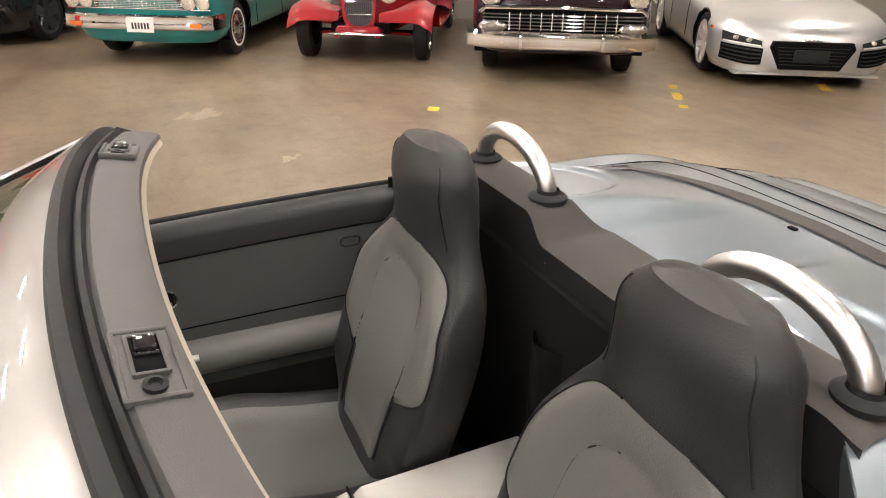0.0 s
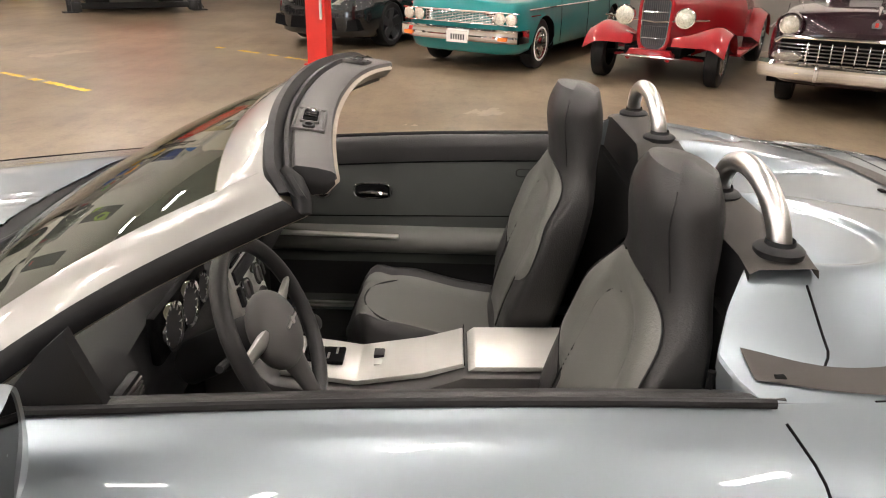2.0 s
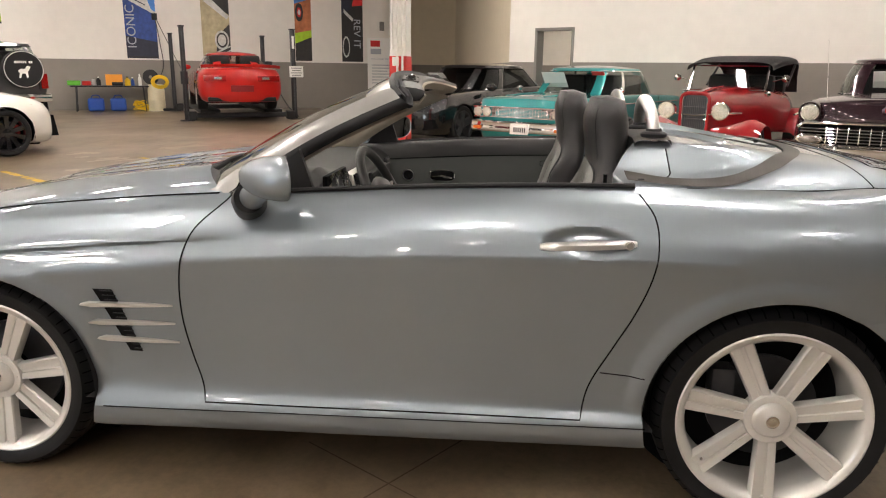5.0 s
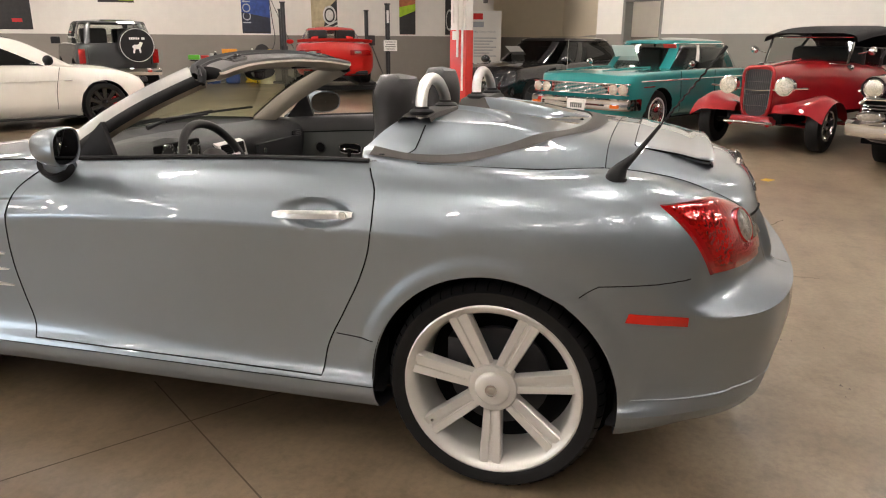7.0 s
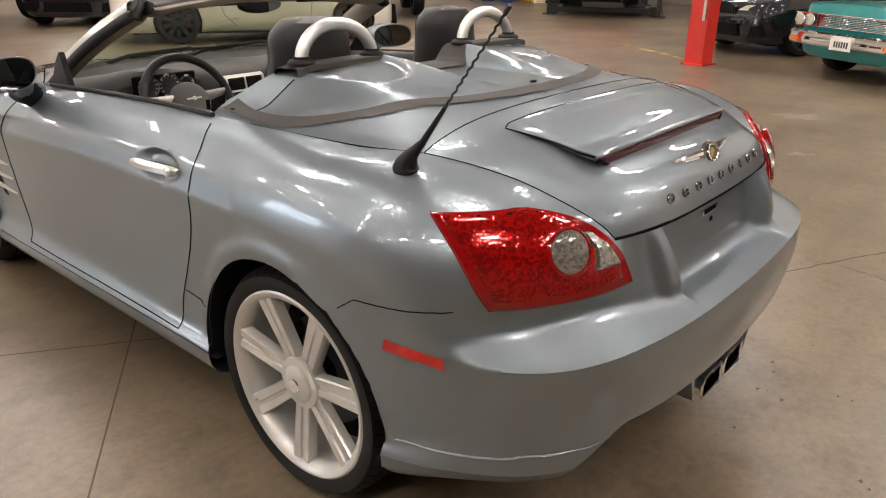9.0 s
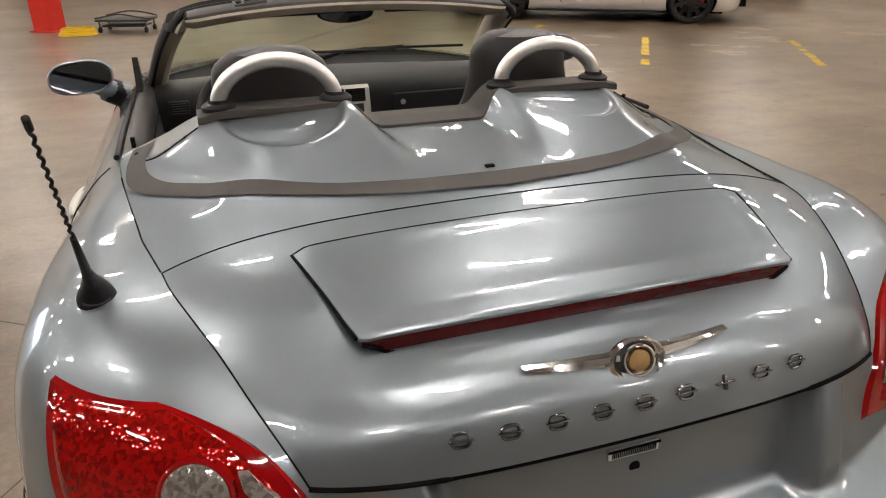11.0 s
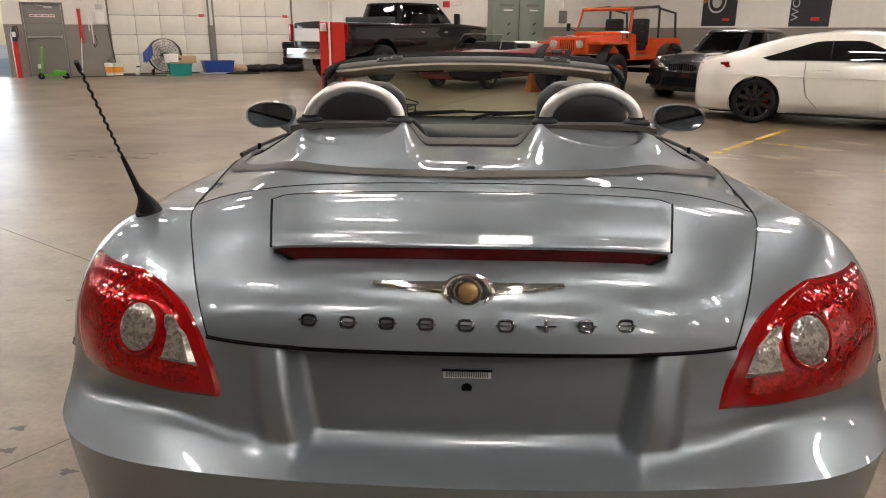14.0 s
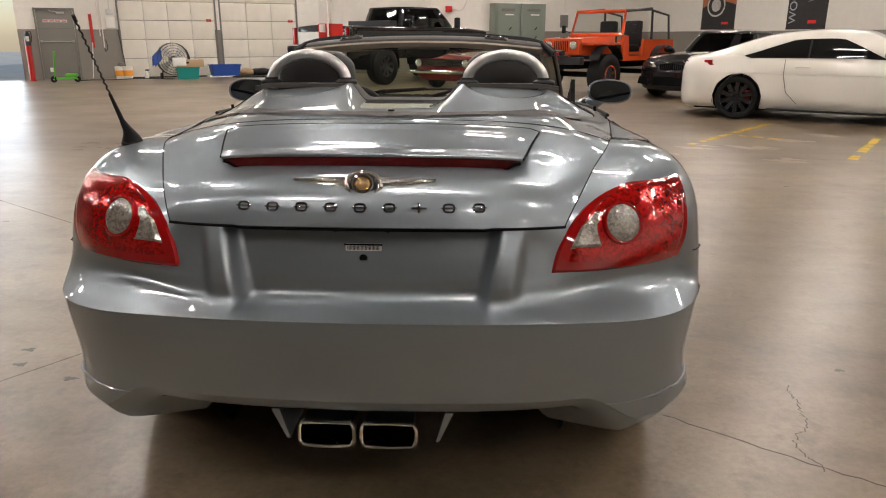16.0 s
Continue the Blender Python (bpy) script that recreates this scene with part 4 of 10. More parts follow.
def lamp_point(a, b, off):
    """a across (0 inner to 1 outer), b up, off outwards."""
    i, k = b * 25, a * 34
    i0, k0 = min(int(i), 24), min(int(k), 33)
    p = lamp_rows[i0][k0].lerp(lamp_rows[i0][k0 + 1], k - k0).lerp(lamp_rows[i0 + 1][k0].lerp(lamp_rows[i0 + 1][k0 + 1], k - k0), i - i0)
    ia, ka = max(i0 - 1, 0), max(k0 - 1, 0)
    ib, kb = min(i0 + 2, 25), min(k0 + 2, 34)
    n = (lamp_rows[i0][kb] - lamp_rows[i0][ka]).cross(lamp_rows[ib][k0] - lamp_rows[ia][k0])
    n = n.normalized() if n.length > 1e-9 else Vector((0.5, -0.8, 0.2)).normalized()
    if n.y > 0 and n.x < 0 or n.dot(Vector((0.6, -0.7, 0.4))) < 0:
        n = -n
    return p + n * off


for sgn in (-1, 1):
    lamp = new("tail_lamp")
    lamp.parent = car
    tagged(lamp, "red tail lamp with clear round and wedge lenses")
    flip = (lambda g: g) if sgn > 0 else mirrored
    part("lens_rim", flip(grid([[lamp_point(a, b, 0.007 if 0.02 < a < 0.98 and 0.02 < b < 0.98 else -0.003) for a in np.linspace(0, 1, 40)] for b in np.linspace(0, 1, 24)])), REDRIM, lamp)
    part("lens", flip(grid([[lamp_point(a, b, 0.0115 if 0.10 < a < 0.92 and 0.12 < b < 0.93 else 0.0065) for a in np.linspace(0.07, 0.95, 40)] for b in np.linspace(0.14, 0.95, 24)])), REDLENS, lamp, "faceted red lens")
    def at_xz(x, z, off):
        b = (z - 0.727) / 0.194
        row = lamp_rows[min(int(b * 25 + 0.5), 25)]
        return lamp_point(float(np.interp(x, [q.x for q in row], np.linspace(0, 1, 35))), b, off)

    c0 = at_xz(0.628, 0.833, 0.013)
    nn = (at_xz(0.628, 0.833, 0.02) - c0).normalized()
    nn = (nn + Vector((0.12, -0.12, 0.0))).normalized()
    fr = Matrix.Translation(c0) @ nn.to_track_quat("Z", "Y").to_matrix().to_4x4()
    part("round_lens", flip(moved(lathe([(0.047, -0.004), (0.046, 0.002), (0.040, 0.006), (0.022, 0.0095), (0.0, 0.0105)], 36), fr)), CLEARLENS, lamp, "clear round lens")
    part("round_bezel", flip(moved(lathe([(0.054, -0.012), (0.054, 0.001), (0.050, 0.004), (0.046, 0.002), (0.046, -0.004)], 36), fr)), REDRIM, lamp)
    wedge = []
    for b in np.linspace(0, 1, 12):
        z = 0.784 + 0.076 * b
        xa, xb = 0.498 + 0.040 * b + 0.022 * b**3, 0.580 - 0.010 * math.sin(math.pi * b) - 0.006 * b
        wedge.append([at_xz(xa + (xb - xa) * k / 8, z, 0.018 if 0 < k < 8 and 0 < b < 1 else 0.009) for k in range(9)])
    part("wedge_lens", flip(grid(wedge)), CLEARLENS, lamp, "clear wedge lens")
    # amber-red side reflector
    mk = [[side_point(y, z, sgn, 0.003) for y in np.linspace(-0.378 + (0.632 - z) * 0.3, -0.532, 10)] for z in np.linspace(0.605, 0.633, 4)]
    part("side_reflector", grid(mk), REFLECTOR, car, "red side reflector")
    # crease in the lower bumper
    fold = [side_point(y, 0.372 + 0.03 * (y + 0.40) / -0.30, sgn, 0.001) for y in np.linspace(-0.40, -0.66, 12)]
    for x in np.linspace(0.80, 0.55, 12):
        z = 0.402 + 0.012 * (0.80 - x) / 0.25
        q = rear_point(sgn * x, z, 0.001)
        if q.y < fold[-1].y - 0.004:
            fold.append(q)
    part("bumper_crease", tube(fold, [0.0036 * min(1, 0.3 + 0.12 * min(k, len(fold) - 1 - k)) for k in range(len(fold))], 6), PAINT, panels["rear_bumper", ""])

# antenna
def side_crown(x, y):
    k = np.argmin((TAIL[:, 0] - x) ** 2 + (TAIL[:, 1] - y) ** 2 + 0.02 * (TAIL[:, 2] < 0.85))
    return float(TAIL[k, 2])


foot_at, at_ = Vector((-0.751, -0.312, side_crown(0.751, -0.312))), Vector((-0.736, -0.561, 1.325))
ant = new("antenna")
ant.parent = car
tagged(ant, "black rubber roof-style antenna with a twisted mast")
up_ = (at_ - foot_at).normalized()
part("antenna_foot", tube([foot_at + Vector((0, 0, -0.008)), foot_at + Vector((0, 0, 0.003)), foot_at + Vector((0, 0, 0.008)) + up_ * 0.004, foot_at + Vector((0, 0, 0.012)) + up_ * 0.022, foot_at + Vector((0, 0, 0.008)) + up_ * 0.045, foot_at + up_ * 0.078], [0.030, 0.030, 0.026, 0.017, 0.0115, 0.0085], 20), RUBBER, ant)
part("mast", join(tube([foot_at + (at_ - foot_at) * t for t in np.linspace(0.10, 0.42, 8)], [0.0085 - 0.004 * k / 7 for k in range(8)], 10),
                  tube([foot_at + (at_ - foot_at) * t + 0.0016 * Vector((math.cos(t * 130), math.sin(t * 130), 0)) for t in np.linspace(0.42, 0.96, 120)], 0.0026, 6), tube([foot_at + (at_ - foot_at) * t for t in (0.955, 1.0)], 0.0048, 8)), RUBBER, ant)

# ---- wheels
def roadster_wheel(x, y, r_tyre, r_rim, width, sgn):
    """Seven-spoke wheel; local x points outwards."""
    w = new("wheel")
    w.parent = car
    w.matrix_basis = Matrix.Translation((sgn * x, y, r_tyre)) @ (Matrix.Identity(4) if sgn > 0 else Matrix.Rotation(math.pi, 4, "Z"))
    tagged(w, "silver seven-spoke alloy wheel with a low-profile tyre")
    h = width / 2
    tyre = part("tyre", lathe([(r_rim, h * 0.92), (r_rim + 0.012, h * 0.99), (r_rim + 0.045, h * 1.0), (r_tyre - 0.018, h * 0.93), (r_tyre - 0.004, h * 0.80), (r_tyre, h * 0.5), (r_tyre, -h * 0.5), (r_tyre - 0.01, -h * 0.85), (r_rim, -h)], 72, "x"), TYRE, w)
    groove = join(*[lathe([(r_tyre + 0.0006, o - 0.004), (r_tyre + 0.0008, o + 0.004)], 64, "x") for o in (-0.07, -0.03, 0.01, 0.05)])
    part("tread_groove", groove, BLACK_GAP, tyre)
    # sipes over the shoulder
    sipes = []
    for k in range(54):
        a = 2 * math.pi * k / 54
        rows = [(h * 0.94, r_tyre - 0.016), (h * 0.82, r_tyre - 0.0035), (h * 0.62, r_tyre + 0.0006)]
        sipes.append(grid([[(hx + 0.0008, rr * math.cos(a + d), rr * math.sin(a + d)) for d in (-0.007, 0.007)] for hx, rr in rows]))
    tagged(part("sipes", join(*sipes), BLACK_GAP, w), kind="stuff")
    rim = part("rim", lathe([(r_rim + 0.004, h * 0.90), (r_rim + 0.006, h * 0.965), (r_rim + 0.001, h * 0.985), (r_rim - 0.010, h * 0.95), (r_rim - 0.022, h * 0.86), (r_rim - 0.030, h * 0.6), (r_rim - 0.034, -h * 0.8)], 72, "x"), RIM, w)
    spokes = []
    for k in range(7):
        a = 2 * math.pi * k / 7 - radians(90)
        rows = []
        for t in np.linspace(0, 1, 8):
            rad = 0.062 + (r_rim - 0.018 - 0.062) * t
            wid = 0.028 + 0.0075 * t
            dep = h * (0.76 + 0.15 * t)
            prof = [(-1.0, -0.030), (-0.97, -0.006), (-0.86, 0.0), (-0.20, -0.0015), (-0.13, -0.008), (0.13, -0.008), (0.20, -0.0035), (0.86, -0.001), (0.97, -0.006), (1.0, -0.030)]
            rows.append([Vector((dep + dz, rad * math.cos(a) - s * wid * math.sin(a), rad * math.sin(a) + s * wid * math.cos(a))) for s, dz in prof])
        spokes.append(grid(rows))
    for sp in spokes:
        part("spoke", sp, RIM, rim, angle=30)
    part("hub", lathe([(0.075, h * 0.45), (0.076, h * 0.76), (0.073, h * 0.81), (0.068, h * 0.82), (0.054, h * 0.82), (0.052, h * 0.85), (0.044, h * 0.90), (0.024, h * 0.93), (0.0, h * 0.93)], 40, "x"), RIM, rim)
    part("hub_badge", lathe([(0.020, h * 0.925), (0.0185, h * 0.955), (0.015, h * 0.945), (0.010, h * 0.95), (0.0, h * 0.952)], 24, "x"), CHROME, rim)
    bolts = [lathe([(0.0, h * 0.80), (0.006, h * 0.80), (0.007, h * 0.74)], 10, "x") for _ in range(5)]
    for k, g in enumerate(bolts):
        a = 2 * math.pi * k / 5
        part("wheel_bolt", moved(g, Matrix.Translation((h * 0.03, 0.060 * math.cos(a), 0.060 * math.sin(a)))), RIM, rim)
    part("valve", tube([(h * 0.8, -0.19, -0.135), (h * 0.93, -0.185, -0.13)], 0.0045, 8), CHROME, rim)
    part("brake_disc", lathe([(0.05, h * 0.05), (0.16, h * 0.05), (0.16, -h * 0.1)], 40, "x"), DARKMETAL, w)
    part("caliper", box(h * 0.05, -0.125, 0.06, 0.07, 0.07, 0.13, 0.012), DARKMETAL, w)
    # black disc that stands in for the shade behind the spokes
    part("rim_shade_disc", lathe([(0.0, -h * 0.3), (r_rim - 0.03, -h * 0.35)], 32, "x"), BLACK_GAP, w)


for sgn in (-1, 1):
    roadster_wheel(0.752, 0.0, 0.332, 0.266, 0.245, sgn)
    roadster_wheel(0.755, 2.4, 0.319, 0.252, 0.225, sgn)

# ---- side vents ahead of the doors
for sgn in (-1, 1):
    vent = new("side_vent")
    vent.parent = car
    tagged(vent, "dark side vent with three silver blades")
    part("vent_recess", grid([[side_point(y, z, sgn, 0.002) for y in np.linspace(2.02 - (0.645 - z) * 0.48, 1.958 - (0.645 - z) * 0.38, 6)] for z in np.linspace(0.645, 0.445, 9)]), BLACK_GAP, vent)
    for k, (y0, y1, z0, z1) in enumerate(((2.065, 1.768, 0.592, 0.602), (2.045, 1.765, 0.534, 0.543), (2.022, 1.758, 0.483, 0.482))):
        rows = []
        for t in np.linspace(0, 1, 12):
            y, z = y0 + (y1 - y0) * t, z0 + (z1 - z0) * t
            hh = 0.0105 * (1 - t**3 * 0.75) * min(1, 0.3 + t * 8)
            rows.append([side_point(y, z - hh, sgn, 0.001), side_point(y, z - hh * 0.5, sgn, 0.011 * (1 - t * 0.4)), side_point(y, z + hh * 0.6, sgn, 0.011 * (1 - t * 0.4)), side_point(y, z + hh, sgn, 0.001)])
        part("blade", grid(rows), SATIN, vent, "silver vent blade")
    part("louvre", join(*[tube([side_point(2.0 - (0.645 - z) * 0.48, z, sgn, 0.004), side_point(1.955 - (0.645 - z) * 0.38, z, sgn, 0.004)], 0.002, 6) for z in np.linspace(0.455, 0.64, 14)]), RUBBER, vent)

# ---- door handles
for sgn in (-1, 1):
    d = panels["door", "l" if sgn < 0 else "r"]
    rows = []
    for t in np.linspace(0, 1, 16):
        y = 0.684 - 0.262 * t
        z = 0.829 + 0.016 * t
        hh = 0.0118 * min(1, 0.6 + 4 * min(t, 1 - t))
        out = 0.025 * (math.sin(math.pi * min(max(t, 0.03), 0.97)) ** 0.35)
        rows.append([side_point(y, z - hh, sgn, out * 0.35), side_point(y, z - hh * 0.75, sgn, out * 0.9), side_point(y, z + hh * 0.4, sgn, out), side_point(y, z + hh, sgn, out * 0.7), side_point(y, z + hh, sgn, out * 0.2)])
    hd = part("door_handle", grid(rows), SATIN, d, "satin silver door handle")
    c = side_point(0.444, 0.846, sgn, 0.027)
    part("key_lock", moved(lathe([(0.0, 0.004), (0.0085, 0.004), (0.0095, 0.0), (0.0125, 0.002), (0.013, -0.004)], 24, "x"), Matrix.Translation(c) @ (Matrix.Identity(4) if sgn > 0 else Matrix.Rotation(math.pi, 4, "Z"))), SATIN, hd)

# ---- mirrors
for sgn in (-1, 1):
    mir = new("wing_mirror")
    mir.parent = car
    tagged(mir, "body-coloured door mirror on a short stalk")
    cx, cy, cz = sgn * 0.932, 1.408, 1.006
    rows = []
    for k, (dy, s) in enumerate([(0.115, 0.05), (0.112, 0.25), (0.10, 0.5), (0.075, 0.75), (0.04, 0.93), (0.0, 1.0), (-0.022, 0.99), (-0.028, 0.95), (-0.020, 0.90)]):
        rows.append([(cx + 0.103 * s * (abs(math.cos(a)) ** 0.8 * math.copysign(1, math.cos(a))) - sgn * 0.012 * (1 - s), cy + dy - 0.044 * sgn * s * math.cos(a), cz + 0.060 * s * (abs(math.sin(a)) ** 0.8 * math.copysign(1, math.sin(a)))) for a in [2 * math.pi * q / 36 for q in range(36)]])
    part("housing", grid(rows, close_v=True), PAINT, mir)
    g = [[(cx + 0.094 * r * (abs(math.cos(a)) ** 0.8 * math.copysign(1, math.cos(a))), cy - 0.024 - 0.040 * sgn * r * (abs(math.cos(a)) ** 0.8 * math.copysign(1, math.cos(a))), cz + 0.053 * r * (abs(math.sin(a)) ** 0.8 * math.copysign(1, math.sin(a)))) for a in [2 * math.pi * q / 36 for q in range(36)]] for r in (0.02, 0.6, 1.0)]
    part("mirror_glass", grid(g, close_v=True), MIRROR, mir, "mirror glass")
    part("stalk", tube([(sgn * 0.80, 1.535, 0.905), (sgn * 0.845, 1.525, 0.925), (sgn * 0.885, 1.49, 0.952), (sgn * 0.905, 1.455, 0.972)], [0.046, 0.042, 0.034, 0.030], 16), PAINT, mir)
    part("stalk_foot", tube([(sgn * 0.815, 1.535, 0.905), (sgn * 0.858, 1.525, 0.928), (sgn * 0.874, 1.515, 0.936)], [0.049, 0.047, 0.043], 18), DARKPLASTIC, mir)
    part("quarter_trim", prism([(1.36, 0.945), (1.52, 0.935), (1.44, 1.03), (1.40, 1.065)], sgn * 0.735, sgn * 0.755, "x"), DARKPLASTIC, mir)

# ---- bonnet, cowl, windscreen frame
def bonnet_point(s, y):
    w = float(spl([1.62, 1.9, 2.2, 2.6, 3.0], [0.742, 0.727, 0.716, 0.70, 0.60], y))
    edge = float(spl(YS, BELT, min(y, 2.75))) - (0.09 * max(0, y - 2.75) / 0.3)
    mid = float(spl([1.62, 1.9, 2.2, 2.6, 3.0, 3.15], [0.968, 0.950, 0.912, 0.850, 0.745, 0.67], y))
    t = abs(s)
    z = mid + (edge - mid) * (0.35 * t**2 + 0.65 * t**6) + 0.012 * math.exp(-(((t - 0.55) / 0.16) ** 2))
    for k in (-2.5, -1.5, -0.5, 0.5, 1.5, 2.5):
        z -= 0.004 * math.exp(-(((s * 0.73 - k * 0.05) / 0.007) ** 2)) * sstep(1.8, 1.9, y)
    return Vector((s * w, y, z))


rows = []
for i in range(50):
    row = []
    for k in range(81):
        s = -1 + 2 * k / 80
        y0 = 1.90 - 0.25 * abs(s) ** 2.2
        row.append(bonnet_point(s, y0 + (3.12 - y0) * i / 49))
    rows.append(row)
bonnet = part("bonnet", grid(rows), PAINT, car, angle=60)
for sgn in (-1, 1):
    seam([bonnet_point(sgn, y) + Vector((sgn * 0.001, 0, 0.0005)) for y in np.linspace(1.66, 3.0, 30)], 0.003)
# cowl with the wipers
rows = []
for k in range(41):
    s = -1 + 2 * k / 40
    y0 = 1.90 - 0.25 * abs(s) ** 2.2
    p = bonnet_point(s, y0)
    rows.append([p + Vector((0, 0, -0.004)), p + Vector((0, -0.03, -0.022)), p + Vector((0, -0.12, -0.035))])
part("cowl", grid(rows), RUBBER, car)


def screen_point(s, t):
    """The windscreen: s across, t from cowl (0) to header (1)."""
    y0, z0, w0 = 1.86 - 0.17 * abs(s) ** 2.2, 0.945 - 0.012 * abs(s) ** 2, 0.685
    y1, z1, w1 = 1.225 - 0.065 * abs(s) ** 2.2, 1.268 - 0.035 * abs(s) ** 2.2, 0.572
    b = 0.02 * math.sin(math.pi * t)
    return Vector((s * (w0 + (w1 - w0) * t), y0 + (y1 - y0) * t + b * 0.4, z0 + (z1 - z0) * t + b))


screen = part("windscreen", grid([[screen_point(-1 + 2 * k / 40, t / 20) for k in range(41)] for t in range(21)]), GLASS, car, "clear faintly green windscreen")
screen.visible_shadow = False
for sgn in (-1, 1):
    # painted pillar outside, black seal behind it, lining inside
    rows_o, rows_s, rows_i = [], [], []
    for t in np.linspace(-0.12, 1.0, 26):
        tt = max(t, -0.12)
        p = screen_point(sgn, tt) if tt >= 0 else screen_point(sgn, 0) + Vector((sgn * 0.02 * tt / -0.12, -0.02 + 0.07 * tt / -0.12, -0.03 * tt / -0.12))
        rows_o.append([p + Vector((-sgn * 0.004, 0.006, 0.007)), p + Vector((sgn * 0.012, 0.0, 0.012)), p + Vector((sgn * 0.034, -0.02, 0.004)), p + Vector((sgn * 0.046, -0.040, -0.018))])
        rows_s.append([p + Vector((sgn * 0.046, -0.040, -0.018)), p + Vector((sgn * 0.051, -0.052, -0.024)), p + Vector((sgn * 0.049, -0.064, -0.036)), p + Vector((sgn * 0.040, -0.070, -0.045)), p + Vector((sgn * 0.028, -0.066, -0.043))])
        rows_i.append([p + Vector((sgn * 0.030, -0.067, -0.044)), p + Vector((sgn * 0.008, -0.068, -0.056)), p + Vector((-sgn * 0.016, -0.052, -0.044)), p + Vector((-sgn * 0.030, -0.025, -0.018)), p + Vector((-sgn * 0.024, -0.004, -0.002))])
    part("pillar", grid(rows_o), SILVER, car, "silver windscreen pillar")
    part("pillar_seal", grid(rows_s), RUBBER, car)
    part("pillar_lining", grid(rows_i), BEIGE, car)
# header: silver front, ribbed seal, grey panel with two latches, beige underside


def header_strip(offs, s_lo=-1.08, s_hi=1.08):
    rows = []
    for s in np.linspace(s_lo, s_hi, 61):
        p = screen_point(max(min(s, 1), -1), 1)
        ex = s - max(min(s, 1), -1)
        p = p + Vector((ex * 0.5, -abs(ex) * 0.35, -abs(ex) * 0.28))
        k = 1 - 0.45 * sstep(0.85, 1.08, abs(s))
        rows.append([p + Vector((0, dy, dz * k if dz > -0.02 else dz)) for dy, dz in offs])
    return rows


header = new("windscreen_header")
header.parent = car
tagged(header, "windscreen header with silver face, black seal and grey latch panel")
part("header_face", grid(header_strip([(0.075, -0.030), (0.05, -0.012), (0.02, 0.004), (-0.002, 0.012)])), SILVER, header)
part("header_seal", grid(header_strip([(-0.002, 0.012), (-0.006, 0.024), (-0.020, 0.028), (-0.028, 0.016), (-0.032, 0.010), (-0.036, 0.018), (-0.043, 0.018), (-0.047, 0.008)])), RUBBER, header)
def tapered(rows, lo, hi, pull):
    """Draw a strip's rows in towards its first edge near the ends."""
    n = len(rows) - 1
    out = []
    for k, row in enumerate(rows):
        f = pull * sstep(0.92, hi, abs(lo + (hi - lo) * k / n))
        out.append([q.lerp(row[0], f) for q in row])
    return out


panel_rows = tapered(header_strip([(-0.047, 0.008), (-0.053, 0.012), (-0.085, 0.008), (-0.106, 0.002), (-0.113, -0.003), (-0.115, -0.012)], -0.955, 0.955), -0.955, 0.955, 0.0)
part("header_panel", grid(panel_rows), GREYPLASTIC, header)
lining = tapered(header_strip([(-0.115, -0.012), (-0.121, -0.020), (-0.10, -0.042), (-0.03, -0.052), (0.03, -0.045), (0.07, -0.034)], -0.97, 0.97), -0.97, 0.97, 0.3)
lining = [[q + Vector((0, 0.062, 0.014)) * (0.5 * sstep(0.92, 1.07, abs(-0.97 + 1.94 * k / 60))) for q in row] for k, row in enumerate(lining)]
part("header_lining", grid(lining), BEIGE, header)
for k in (0, -1):
    part("header_end", grid([panel_rows[k], [(a + b) / 2 + Vector((0.006 if k else -0.006, 0, 0)) for a, b in zip(panel_rows[k], lining[k][::-1])], lining[k][::-1]]), RUBBER, header)
    e = screen_point(-1 if k == 0 else 1, 1)
    part("corner_seal", tube([e + Vector((0.01 if k == 0 else -0.01, -0.030, 0.010)), e + Vector((0, -0.050, -0.004)), e + Vector((-0.022 if k == 0 else 0.022, -0.062, -0.022)), e + Vector((-0.034 if k == 0 else 0.034, -0.066, -0.044))], [0.010, 0.013, 0.015, 0.013], 14), RUBBER, header)
for sgn in (-1, 1):
    p = screen_point(sgn * 0.60, 1) + Vector((0, -0.076, 0.010))
    tilt = Matrix.Translation(p) @ pose(0, 0, 0, 8, sgn * 7, -sgn * 5)
    plate = [box(0, 0.026, 0.001, 0.104, 0.006, 0.010, 0.003), box(0, -0.026, 0.001, 0.104, 0.006, 0.010, 0.003), box(0.050, 0, 0.001, 0.006, 0.056, 0.010, 0.003), box(-0.050, 0, 0.001, 0.006, 0.056, 0.010, 0.003)]
    latch = part("latch_frame", moved(join(*plate), tilt), GREYPLASTIC, header)
    part("latch_plate", moved(box(0.0, 0, 0.0005, 0.098, 0.050, 0.006, 0.002), tilt), GREYPLASTIC, latch)
    part("latch_rim", moved(join(box(0.010, 0.015, 0.005, 0.060, 0.004, 0.006, 0.001), box(0.010, -0.015, 0.005, 0.060, 0.004, 0.006, 0.001), box(0.039, 0, 0.005, 0.004, 0.030, 0.006, 0.001), box(-0.019, 0, 0.005, 0.004, 0.030, 0.006, 0.001)), tilt), GREYPLASTIC, latch)
    part("latch_well", moved(box(0.010, 0, 0.0042, 0.055, 0.027, 0.004, 0.001), tilt), BLACK_GAP, latch)
    part("latch_catch", moved(join(box(0.022, 0.0, 0.009, 0.022, 0.020, 0.010, 0.004), box(0.008, 0.0, 0.007, 0.006, 0.022, 0.005, 0.002)), tilt), DARKCHROME, latch)
    part("latch_button", moved(lathe([(0.011, 0.002), (0.011, 0.008), (0.007, 0.0085), (0.005, 0.004), (0.0, 0.0035)], 20), tilt @ Matrix.Translation((-0.035, 0, 0))), DARKPLASTIC, latch)
    # sun visor edge
    part("sun_visor", join(box(sgn * 0.30, 1.135, 1.222, 0.36, 0.02, 0.014, 0.005)), DARKPLASTIC, header)
